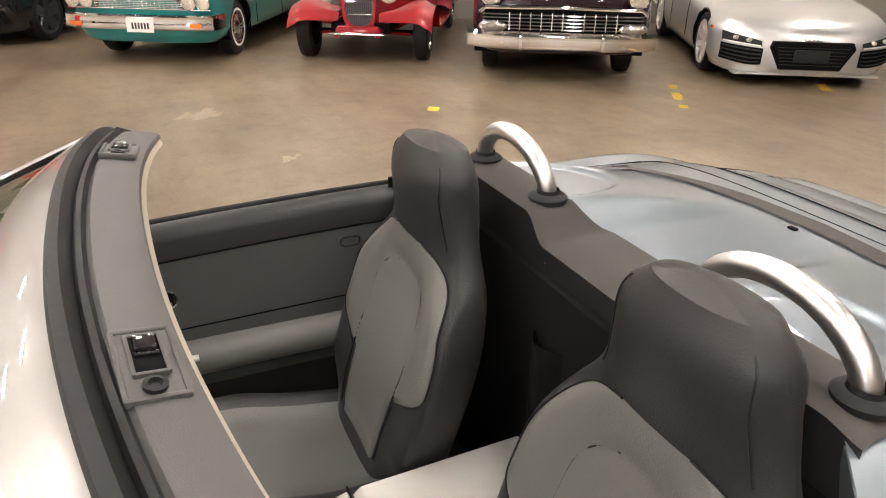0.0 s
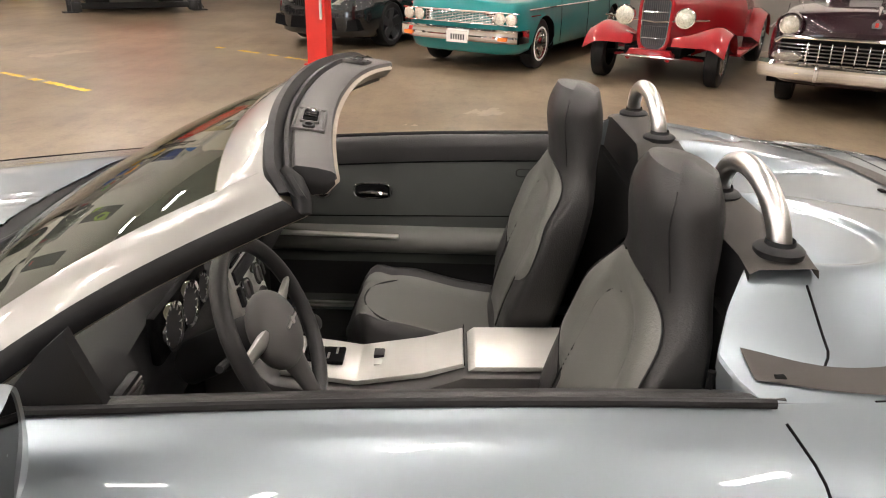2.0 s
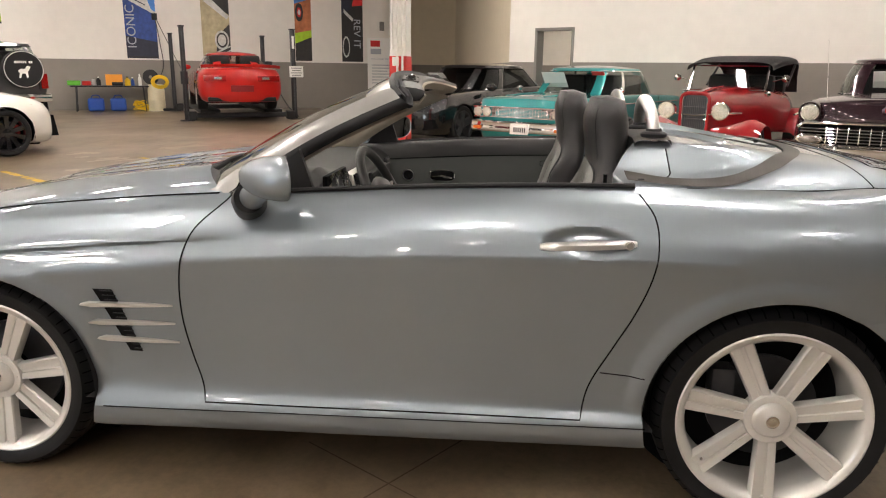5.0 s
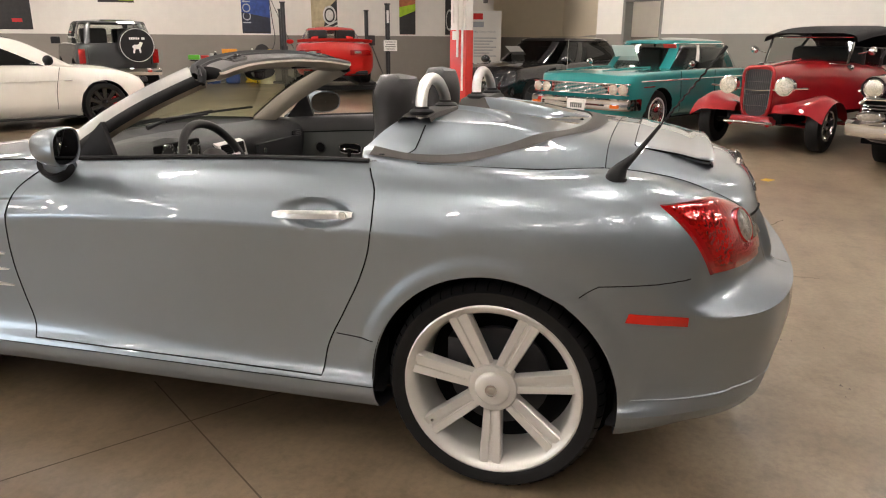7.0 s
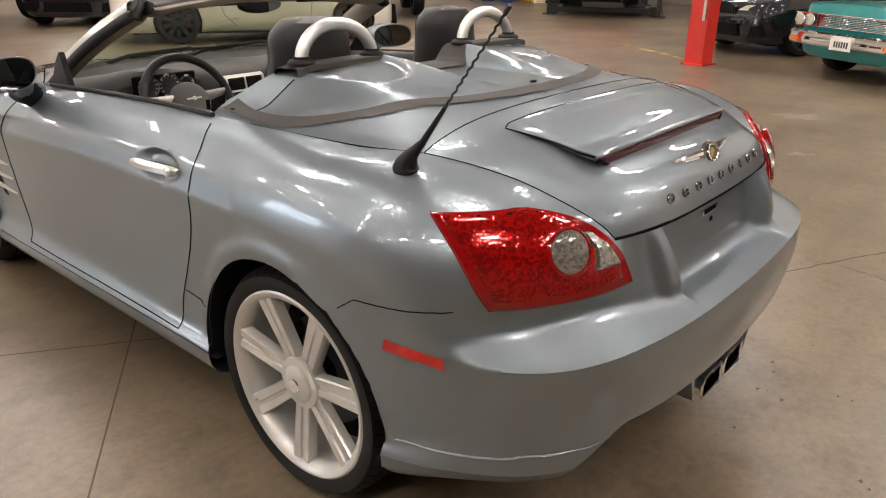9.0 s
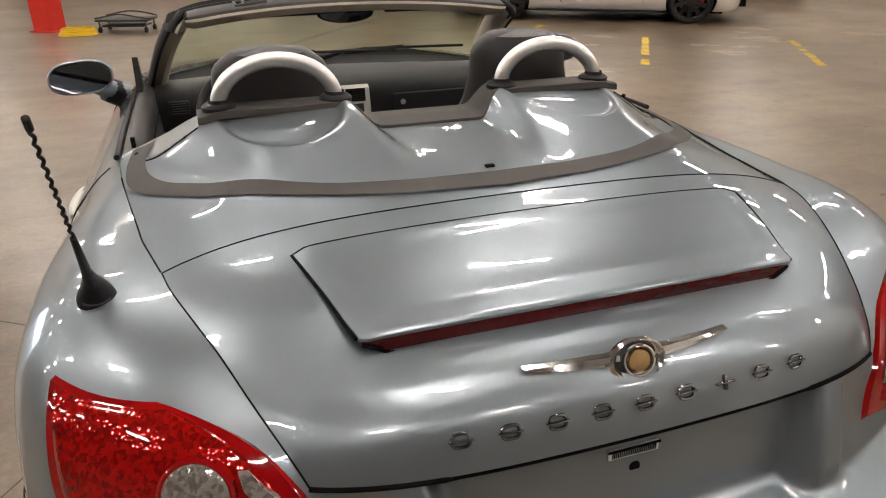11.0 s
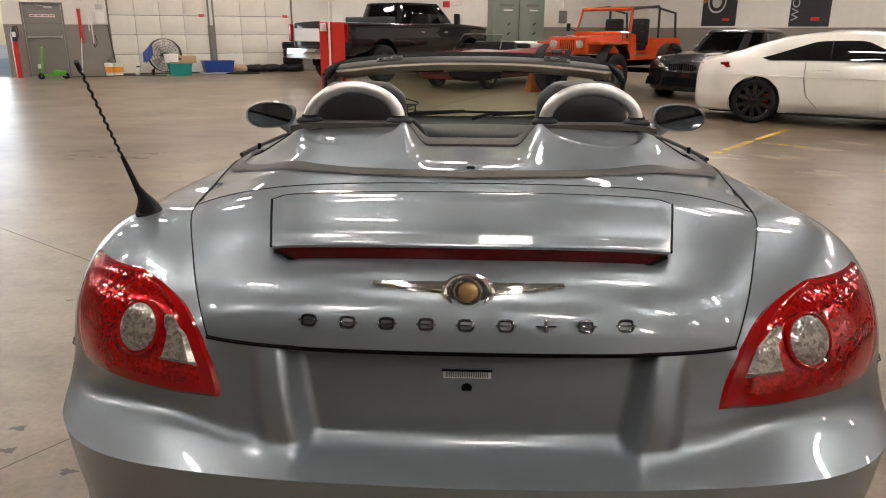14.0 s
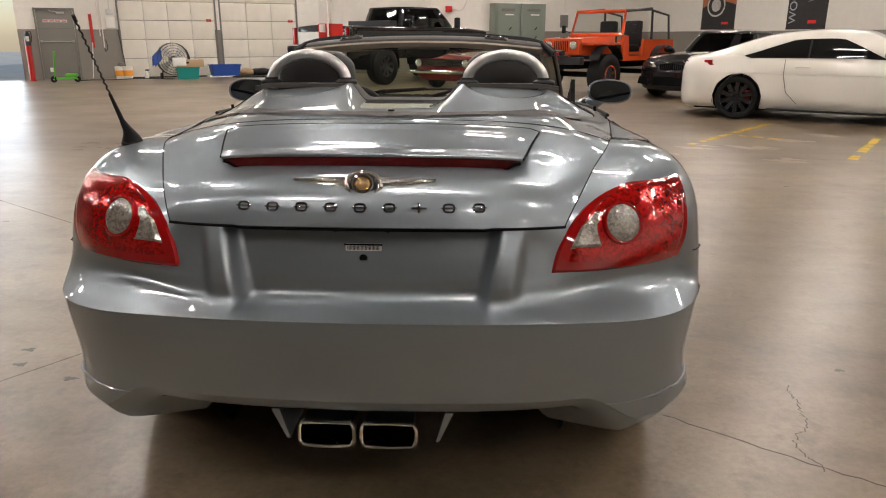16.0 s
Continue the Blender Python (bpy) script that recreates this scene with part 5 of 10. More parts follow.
# interior mirror
rv = new("interior_mirror")
rv.parent = car
tagged(rv, "dark oval interior mirror")
part("mirror_shell", ball(0, 1.235, 1.205, 0.105, 0.022, 0.034, 28, 14), DARKPLASTIC, rv)
part("mirror_face", grid([[(0.096 * r * math.cos(a), 1.2115, 1.205 + 0.028 * r * math.sin(a)) for a in [2 * math.pi * q / 30 for q in range(30)]] for r in (0.02, 1.0)], close_v=True), MIRROR, rv)
part("mirror_stem", tube([(0, 1.24, 1.21), (0, 1.27, 1.245)], 0.008, 8), DARKPLASTIC, rv)
# wipers
for sgn, x0, x1 in ((1, -0.30, 0.22), (1, 0.10, 0.62)):
    w = new("wiper")
    w.parent = car
    tagged(w, "black windscreen wiper")
    a, b = Vector((x0, 1.80, 0.965)), Vector((x1, 1.66, 0.995))
    part("wiper_arm", tube([Vector((x0 - 0.10, 1.83, 0.945)), a + Vector((0, 0, 0.01)), (a + b) / 2 + Vector((0, 0, 0.016))], [0.011, 0.008, 0.005], 8), RUBBER, w)
    part("wiper_blade", tube([a, (a + b) / 2 + Vector((0, 0, 0.010)), b], 0.006, 8), RUBBER, w)

# ---- cockpit
part("cockpit_floor", box(0, 1.0, 0.30, 1.42, 1.35, 0.05, 0.01), CARPET, car)
part("rear_bulkhead", box(0, 0.40, 0.66, 1.44, 0.04, 0.68, 0.01), CARPET, car)
part("front_bulkhead", box(0, 1.75, 0.6, 1.40, 0.06, 0.6, 0.01), CARPET, car)
# bar behind the seats: dark bulkhead and stepped grey trim that carries the hoops
XT = np.linspace(-0.56, 0.56, 85)


def bar_z(x):
    return 1.052 + 0.053 * sstep(0.135, 0.205, abs(x)) - 0.010 * sstep(0.50, 0.56, abs(x))


trim = part("bulkhead_trim", grid([[(x, 0.232 + 0.055 * sstep(0.12, 0.2, abs(x)), bar_z(x) - 0.012), (x, 0.236 + 0.055 * sstep(0.12, 0.2, abs(x)), bar_z(x) + 0.004), (x, 0.30, bar_z(x) + 0.006), (x, 0.385, bar_z(x) + 0.002), (x, 0.398, bar_z(x) - 0.006)] for x in XT]), TRIMGREY, car, "stepped grey trim behind the seats")
part("bulkhead_face", grid([[(x, 0.398, bar_z(x) - 0.006), (x, 0.400, bar_z(x) - 0.05), (x, 0.405, 0.80), (x, 0.41, 0.50)] for x in XT]), DARKPLASTIC, car)
for sgn in (-1, 1):
    hoop = new("roll_hoop")
    hoop.parent = car
    tagged(hoop, "brushed aluminium roll hoop on black feet")
    c = sgn * 0.367
    pts = [(c + 0.141 * math.cos(a), 0.335 + 0.012 * math.sin(a), 1.112 + 0.099 * math.sin(a)) for a in [math.pi * k / 28 for k in range(29)]]
    pts = [(c + 0.141, 0.335, 1.085)] + pts + [(c - 0.141, 0.335, 1.085)]
    part("hoop_tube", tube(pts, 0.0195, 18), BRUSHED, hoop)
    for q in (-1, 1):
        part("hoop_foot", moved(lathe([(0.040, 0.0), (0.041, 0.010), (0.034, 0.016), (0.025, 0.018), (0.023, 0.026)], 28), Matrix.Translation((c + q * 0.141, 0.335, 1.104))), RUBBER, hoop)
part("belt_ring", join(tube([(0.117 + 0.016 * math.cos(a), 0.388, 0.955 + 0.030 * math.sin(a)) for a in [2 * math.pi * k / 20 for k in range(21)]], 0.005, 8), tube([(0.117, 0.388, 0.985), (0.117, 0.395, 1.02)], 0.007, 8)), DARKPLASTIC, car)
for x, z in ((0.05, 0.88), (0.30, 1.0), (-0.05, 0.9)):
    part("trim_clip", ball(x, 0.392, z, 0.008, 0.006, 0.008, 10, 6), DARKMETAL, car)

# seats
def seat_section(t):
    """Back: height fraction t; gives centre y, z, half width and half thickness."""
    z = float(spl([0, 0.25, 0.5, 0.68, 0.8, 0.92, 1.0], [0.47, 0.66, 0.84, 0.97, 1.06, 1.16, 1.215], t))
    y = float(spl([0, 0.25, 0.5, 0.68, 0.8, 0.92, 1.0], [0.60, 0.55, 0.497, 0.470, 0.466, 0.470, 0.466], t))
    w = float(spl([0, 0.15, 0.35, 0.55, 0.66, 0.74, 0.86, 0.96, 1.0], [0.215, 0.245, 0.262, 0.25, 0.222, 0.182, 0.152, 0.134, 0.098], t))
    d = float(spl([0, 0.2, 0.5, 0.75, 0.9, 1.0], [0.085, 0.08, 0.066, 0.060, 0.072, 0.054], t))
    return y, z, w, d


def seat(sgn):
    s = new("seat")
    s.parent = car
    tagged(s, "two-tone grey and charcoal leather bucket seat")
    cx = sgn * 0.365
    s.location.y = 0.065 if sgn > 0 else 0.0

    def back_pt(t, a):
        y, z, w, d = seat_section(t)
        co, si = math.cos(a), math.sin(a)
        ex = 0.75 + 0.15 * sstep(0.6, 0.8, t)
        px = w * math.copysign(abs(co) ** ex, co)
        py = d * math.copysign(abs(si) ** ex, si)
        wing = 0.050 * (abs(px) / w) ** 3 * sstep(0.03, 0.2, t) * (1 - sstep(0.55, 0.72, t)) * (1 if si > -0.2 else 0)
        dish = -0.018 * (1 - min(abs(px) / (0.55 * w), 1) ** 2) * (1 if si > 0 else 0) * sstep(0, 0.1, t) * (1 - sstep(0.6, 0.75, t))
        return Vector((cx + px, y + py + wing + dish, z + 0.006 * si * sstep(0.8, 0.95, t)))

    TS = np.linspace(0, 1, 44)
    angs = [2 * math.pi * k / 56 for k in range(56)]
    shell = grid([[back_pt(t, a) for a in angs] for t in TS] + [[Vector((cx, 0.466, 1.226))] * 56], close_v=True)
    back = part("backrest", shell, LEATHER_D, s, "charcoal backrest with built-in head restraint")
    # grey inserts lie on the front face
    def face(t, u, off):
        """u from -1 to 1 over the front face."""
        a = math.pi / 2 - u * math.pi / 2
        p = back_pt(t, a)
        return p + Vector((0, off, off * 0.4))

    def patch(name, t0, t1, lo, hi, material, off=0.006, nt=40, nu=28, lab=""):
        rows = []
        for i in range(nt + 1):
            t = t0 + (t1 - t0) * i / nt
            f0, f1 = lo(t), hi(t)
            rows.append([face(t, f0 + (f1 - f0) * k / nu, off * sstep(-0.05, 0.16, min(k / nu, 1 - k / nu)) * sstep(-0.03, 0.10, min(i / nt, 1 - i / nt)) - valley(t, f0 + (f1 - f0) * k / nu)) for k in range(nu + 1)])
        return part(name, grid(rows), material, back, lab, angle=70)

    def arch(t):
        """Half width of the grey panel: the tongue below, bolsters above, closing in a square-shouldered arch."""
        low = 0.26 + 0.52 * sstep(0.27, 0.40, t) - 0.14 * sstep(0.48, 0.70, t)
        return low * (max(1 - (max(t - 0.50, 0) / 0.245) ** 5, 0.0)) ** 0.4 + 0.004

    def inner(t):
        return 0.26 * (max(1 - (max(t - 0.42, 0) / 0.205) ** 5, 0.0)) ** 0.4

    def valley(t, u):
        e = inner(t)
        return 0.0060 * math.exp(-(((abs(u) - e) / 0.040) ** 2)) if t < 0.625 else 0.004 * math.exp(-((u / 0.05) ** 2)) * math.exp(-(((t - 0.625) / 0.03) ** 2))

    patch("back_insert", 0.06, 0.742, lambda t: -arch(t), arch, LEATHER_G, 0.009, lab="grey leather front panel")
    for q in (-1, 1):
        part("piping", tube([face(t, q * (arch(t) + 0.008), 0.0025) for t in np.linspace(0.08, 0.742, 64)], 0.002, 6), DARKPLASTIC, back)
        part("insert_seam", tube([face(t, q * inner(t), 0.0036) for t in np.linspace(0.08, 0.622, 60)], 0.0018, 6), DARKPLASTIC, back)
        part("head_seam", tube([face(t, q * 0.62, 0.001) for t in np.linspace(0.76, 0.965, 16)], 0.0016, 6), DARKPLASTIC, back)
    # cushion
    rows = []
    for i in range(30):
        t = i / 29
        y = 0.60 + 0.52 * t
        hgt = float(spl([0, 0.3, 0.75, 0.93, 1.0], [0.475, 0.49, 0.535, 0.525, 0.44], t))
        w = float(spl([0, 0.4, 0.7, 0.9, 1], [0.235, 0.258, 0.25, 0.205, 0.11], t))
        row = []
        for k in range(33):
            u = -1 + 2 * k / 32
            bol = 0.035 * math.exp(-(((abs(u) - 0.74) / 0.16) ** 2)) - 0.12 * sstep(0.86, 1.0, abs(u))
            row.append((cx + w * u, y - 0.02 * abs(u) ** 2 * t, hgt + bol))
        rows.append(row)
    cush = part("cushion", join(grid(rows), box(cx, 0.86, 0.39, 0.44, 0.46, 0.12, 0.04)), LEATHER_D, s, "charcoal cushion")
    ins = [[(p[0], p[1], p[2] + 0.006 * min(1, 5 * min(k / 20, 1 - k / 20) + 0.1)) for k, p in enumerate(r[6:27])] for r in rows[2:28]]
    part("cushion_insert", grid(ins), LEATHER_G, cush, "grey leather cushion insert")
    arc = [(cx + 0.155 * math.cos(a), 0.90 + 0.16 * math.sin(a), 0.556 - 0.02 * (1 - math.sin(a))) for a in [math.pi * k / 18 for k in range(19)]]
    part("cushion_seam", tube(arc, 0.003, 6), DARKPLASTIC, cush)
    part("seat_rail", box(cx, 0.85, 0.33, 0.36, 0.5, 0.05, 0.01), DARKMETAL, s)


seat(-1)
seat(1)
part("belt_buckle", join(box(-0.085, 0.74, 0.475, 0.03, 0.05, 0.05, 0.008)), DARKPLASTIC, car)
part("buckle_button", box(-0.085, 0.755, 0.50, 0.022, 0.035, 0.012, 0.004), REDPLASTIC, car, "red seat-belt buckle")

# centre console
con = new("centre_console")
con.parent = car
tagged(con, "grey console with a painted silver top")
con.location.z = -0.05
part("console_body", prism([(0.42, 0.38), (0.42, 0.645), (0.83, 0.635), (0.92, 0.60), (1.10, 0.572), (1.30, 0.60), (1.42, 0.72), (1.47, 0.72), (1.47, 0.38)], -0.115, 0.115, "x", 0.012), GREYPLASTIC, con)
part("console_lid", prism([(0.44, 0.650), (0.44, 0.664), (0.80, 0.655), (0.82, 0.640)], -0.095, 0.105, "x", 0.005), CONSOLE, con, "silver armrest lid")
part("console_top", prism([(0.825, 0.640), (0.83, 0.652), (0.93, 0.622), (1.10, 0.592), (1.29, 0.618), (1.29, 0.604), (1.10, 0.578), (0.93, 0.606)], -0.075, 0.105, "x", 0.003), CONSOLE, con, "silver console top")
part("console_slot", box(0.02, 0.812 + 0.015, 0.650, 0.19, 0.003, 0.012), BLACK_GAP, con)
part("console_switch", box(0.04, 1.05, 0.604, 0.035, 0.028, 0.012, 0.003), DARKPLASTIC, con)
part("console_buttons", join(box(0.0, 1.05, 0.600, 0.026, 0.02, 0.006, 0.002), box(0.0, 0.98, 0.609, 0.05, 0.002, 0.004)), CONSOLE, con)
part("shifter_gate", join(box(0.02, 1.20, 0.606, 0.075, 0.12, 0.012, 0.004)), BLACK_GAP, con)
part("shifter_steps", join(*[box(0.02 + 0.012 * (-1) ** k, 1.16 + 0.02 * k, 0.612, 0.03, 0.006, 0.004) for k in range(5)]), CHROME, con)
part("shifter_knob", join(tube([(0.02, 1.225, 0.60), (0.02, 1.225, 0.68)], 0.012, 10), ball(0.02, 1.225, 0.70, 0.026, 0.03, 0.028, 16, 10)), DARKPLASTIC, con)
part("handbrake", tube([(-0.09, 0.86, 0.565), (-0.082, 0.96, 0.575), (-0.075, 1.08, 0.56)], [0.017, 0.016, 0.013], 12), DARKPLASTIC, con)
part("handbrake_button", tube([(-0.075, 1.08, 0.56), (-0.0735, 1.095, 0.558)], 0.0085, 10), CHROME, con)

# dashboard
dash = new("dashboard")
dash.parent = car
tagged(dash, "dark grey dashboard with a silver centre panel")
rows = []
for k in range(61):
    x = -0.70 + 1.40 * k / 60
    bul = 0.045 * math.exp(-(((x + 0.37) / 0.17) ** 2))
    ey = 1.86 - 0.20 * (abs(x) / 0.7) ** 2.2
    rows.append([(x, ey, 0.915), (x, 1.70 - 0.08 * abs(x), 0.928), (x, 1.55, 0.925 + bul * 0.7), (x, 1.46, 0.915 + bul), (x, 1.42, 0.895 + bul * 0.7), (x, 1.40, 0.86 - bul * 0.5), (x, 1.405, 0.80), (x, 1.43, 0.70), (x, 1.50, 0.56)])
part("dash_shell", grid(rows), DARKPLASTIC, dash)
part("centre_panel", prism([(1.425, 0.905), (1.40, 0.895), (1.36, 0.72), (1.33, 0.61), (1.43, 0.61)], -0.095, 0.115, "x", 0.004), CONSOLE, dash, "silver centre panel")
tl = Matrix.Translation((0.010, 1.397, 0.868)) @ pose(0, 0, 0, -10, 0, 0)
for x in (-0.046, 0.046):
    v = part("vent", moved(box(x, -0.002, 0, 0.080, 0.012, 0.052, 0.004), tl), BLACK_GAP, dash, "dark air vent")
    for z in (-0.018, -0.009, 0, 0.009, 0.018):
        part("vent_slat", moved(box(x, -0.009, z, 0.074, 0.004, 0.0022), tl), DARKPLASTIC, v)
tk = Matrix.Translation((0.005, 1.367, 0.775)) @ pose(0, 0, 0, -12, 0, 0)
for x in (-0.045, 0.045):
    kn = part("knob_ring", moved(lathe([(0.029, 0.0), (0.029, 0.008), (0.025, 0.008), (0.024, 0.003)], 28), tk @ Matrix.Translation((x, 0, 0)) @ Matrix.Rotation(radians(90), 4, "X")), CHROME, dash)
    part("knob", moved(join(lathe([(0.024, 0.003), (0.022, 0.012), (0.0, 0.013)], 24), box(0, 0, 0.014, 0.008, 0.044, 0.008, 0.002)), tk @ Matrix.Translation((x, 0, 0)) @ Matrix.Rotation(radians(90), 4, "X")), GREYPLASTIC, kn)
for x in (-0.088, 0.092):
    part("rocker", moved(box(x, -0.004, 0.0, 0.016, 0.012, 0.05, 0.003), tk), DARKPLASTIC, dash)
part("radio", moved(box(0, 0.004, 0.045, 0.16, 0.01, 0.035, 0.003), tk), DARKPLASTIC, dash)
# instrument cowl and dials
part("dial_recess", moved(box(-0.37, 1.395, 0.90, 0.27, 0.02, 0.10, 0.02), Matrix.Identity(4)), BLACK_GAP, dash)
DIALFACE = mat("dial_face", (0.05, 0.05, 0.052), 0.4)
for x, r in ((-0.45, 0.045), (-0.36, 0.045), (-0.285, 0.032)):
    d = part("dial", moved(lathe([(0.0, 0.004), (r, 0.004)], 28), Matrix.Translation((x, 1.384, 0.905)) @ Matrix.Rotation(radians(90), 4, "X")), DIALFACE, dash)
    part("dial_ring", moved(lathe([(r, 0.0), (r + 0.002, 0.01), (r - 0.004, 0.008)], 28), Matrix.Translation((x, 1.384, 0.905)) @ Matrix.Rotation(radians(90), 4, "X")), CHROME, d)
    part("dial_mark", join(*[moved(box(0, 0, r * 0.82, 0.0022, 0.001, r * 0.2), Matrix.Translation((x, 1.3785, 0.905)) @ Matrix.Rotation(radians(-130 + 26 * k), 4, "Y")) for k in range(11)]), WHITE, d)
part("glove_box", join(box(0.42, 1.395, 0.80, 0.42, 0.03, 0.13, 0.02)), DARKPLASTIC, dash)
for x, z in ((0.60, 0.86), (-0.62, 0.87)):
    sv = part("side_vent_ring", moved(box(x, 1.395, z, 0.075, 0.02, 0.055, 0.01), Matrix.Identity(4)), DARKPLASTIC, dash)
    part("vent_fins", join(*[box(x, 1.383, z - 0.018 + 0.009 * k, 0.06, 0.004, 0.003) for k in range(5)]), GREYPLASTIC, sv)
part("glove_lock", moved(lathe([(0.0, 0.004), (0.011, 0.004), (0.013, 0)], 16), Matrix.Translation((0.25, 1.376, 0.83)) @ Matrix.Rotation(radians(90), 4, "X")), CHROME, dash)

# steering wheel
sw = new("steering_wheel")
sw.parent = car
sw.matrix_basis = Matrix.Translation((-0.372, 1.215, 0.862)) @ pose(0, 0, 0, 64, 0, 0)
tagged(sw, "grey leather three-spoke steering wheel")
part("rim", tube([(0.178 * math.cos(a), 0.178 * math.sin(a), 0) for a in [2 * math.pi * k / 56 for k in range(57)]], 0.0165, 14, caps=False), LEATHER_D, sw)
part("airbag_pad", moved(ball(0, -0.005, 0.0, 0.085, 0.082, 0.042, 28, 14), Matrix.Identity(4)), GREYPLASTIC, sw)
for ang in (8, 172, 270):
    a = radians(ang)
    part("spoke", tube([(0.07 * math.cos(a), 0.07 * math.sin(a), 0.0), (0.172 * math.cos(a), 0.172 * math.sin(a), 0.0)], [0.026, 0.014], 12, flat=0.5), SATIN if ang != 270 else GREYPLASTIC, sw)
part("wheel_badge", join(*[box(q * 0.017, 0.0, 0.0415, 0.030, 0.006, 0.003, 0.001) for q in (-1, 1)], moved(lathe([(0.0, 0.046), (0.008, 0.044), (0.009, 0.040)], 16), Matrix.Identity(4))), SATIN, sw)
part("column", tube([(0, 0, -0.02), (0, 0.0, -0.20)], 0.045, 16), DARKPLASTIC, sw)
for q in (-1, 1):
    part("column_stalk", tube([(q * 0.03, 0, -0.06), (q * 0.16, 0.03, -0.05)], 0.008, 8), DARKPLASTIC, sw)

# door linings
for sgn in (-1, 1):
    d = panels["door", "l" if sgn < 0 else "r"]
    ys = np.linspace(0.40, 1.62, 42)

    def card(y, z, off=0.0, sgn=sgn):
        b = float(spl(YS, BELT, y))
        inx = 0.705 - 0.018 * math.sin(math.pi * min(max((z - 0.5) / 0.45, 0), 1))
        return Vector((sgn * (inx - off), y, z))

    rows = []
    for y in ys:
        b = float(spl(YS, BELT, y))
        rows.append([Vector((sgn * 0.757, y, b - 0.004)), Vector((sgn * 0.750, y, b + 0.003)), Vector((sgn * 0.738, y, b + 0.004)), Vector((sgn * 0.712, y, b - 0.008)), Vector((sgn * 0.700, y, b - 0.03))] + [card(y, z) for z in np.linspace(b - 0.075, 0.36, 12)])
    n_top = 6
    part("door_top", grid([r[:n_top] for r in rows]), LEATHER_D, d, "charcoal padded door top")
    part("door_card", grid([r[n_top - 1:] for r in rows]), DOORCARD, d, "slate vinyl door lining")
    part("window_seal", tube([Vector((sgn * 0.762, y, float(spl(YS, BELT, y)) + 0.004)) for y in np.linspace(0.42, 1.50, 24)], 0.0075, 8), RUBBER, d)
    part("lining_seam", tube([card(y, float(spl(YS, BELT, y)) - 0.076, 0.001) for y in ys], 0.003, 6), BLACK_GAP, d)
    part("lining_seam_low", tube([card(y, 0.715 - 0.02 * (y - 0.4), 0.001) for y in ys], 0.0022, 6), BLACK_GAP, d)
    arm = [[card(y, z0 + 0.05 * math.cos(a), 0.055 * max(math.sin(a), 0) * sstep(0.42, 0.6, y) * (1 - 0.5 * sstep(1.2, 1.55, y))) for a in [math.pi * k / 10 for k in range(11)]] for y in np.linspace(0.42, 1.55, 24) for z0 in (0.615,)]
    part("armrest", grid(arm), LEATHER_G, d, "grey armrest")
    part("grab_bar", tube([card(y, 0.648 + 0.02 * (y - 1.05), 0.062) for y in np.linspace(1.04, 1.50, 12)], 0.009, 10), SATIN, d, "satin silver pull bar")
    hm = Matrix.Translation(card(1.13, 0.79, 0.004))
    bez = part("handle_bezel", moved(join(tube([(0, 0.062 * math.copysign(abs(math.cos(a)) ** 0.6, math.cos(a)), 0.026 * math.copysign(abs(math.sin(a)) ** 0.6, math.sin(a))) for a in [2 * math.pi * k / 28 for k in range(29)]], 0.004, 8)), hm), CHROME, d)
    part("handle_well", moved(box(0, 0, 0, 0.006, 0.112, 0.044, 0.01), hm), BLACK_GAP, bez)
    part("inner_handle", moved(tube([(-sgn * 0.010, -0.05, -0.008), (-sgn * 0.016, 0.0, -0.002), (-sgn * 0.010, 0.045, -0.004)], [0.006, 0.008, 0.004], 8), hm), CHROME, bez)
    tm = Matrix.Translation(card(1.30, 0.79, 0.003)) @ Matrix.Rotation(-sgn * radians(90), 4, "Y")
    tw = part("tweeter_ring", moved(lathe([(0.029, 0), (0.029, 0.006), (0.024, 0.006), (0.023, 0.002)], 24), tm), CHROME, d)
    part("tweeter", moved(lathe([(0.023, 0.002), (0.0, 0.005)], 20), tm), BLACK_GAP, tw)
    part("door_emblem", moved(tube([(0, 0.026 * math.copysign(abs(math.cos(a)) ** 0.6, math.cos(a)), 0.013 * math.copysign(abs(math.sin(a)) ** 0.6, math.sin(a))) for a in [2 * math.pi * k / 24 for k in range(25)]], 0.0022, 6), Matrix.Translation(card(0.625, 0.862, 0.001))), DARKPLASTIC, d)
    part("lock_pin", tube([Vector((sgn * 0.725, 0.50, 0.985)), Vector((sgn * 0.725, 0.50, 1.012))], 0.006, 8), BLACK_GAP, d)
    part("map_pocket", grid([[card(y, z, 0.02) for z in np.linspace(0.40, 0.53, 5)] for y in np.linspace(0.55, 1.5, 8)]), DARKPLASTIC, d)
    part("sill_plate", join(*[box(sgn * 0.715, 0.98, 0.345 + 0.012 * k, 0.05, 0.9, 0.006, 0.002) for k in range(2)]), SATIN, car)
part("belt_cover", grid([[(x, 0.42 + 0.03 * math.sin(x * 30), z) for x in np.linspace(-0.02, 0.16, 10)] for z in np.linspace(0.6, 0.88, 8)]), CARPET, car)

# ---------------------------------------------------------------- parked cars
def at_world(x, y, heading, z=0.0):
    """A pose whose local +y points along the heading (degrees from world +x)."""
    return pose(x, y, z, 0, 0, heading - 90)


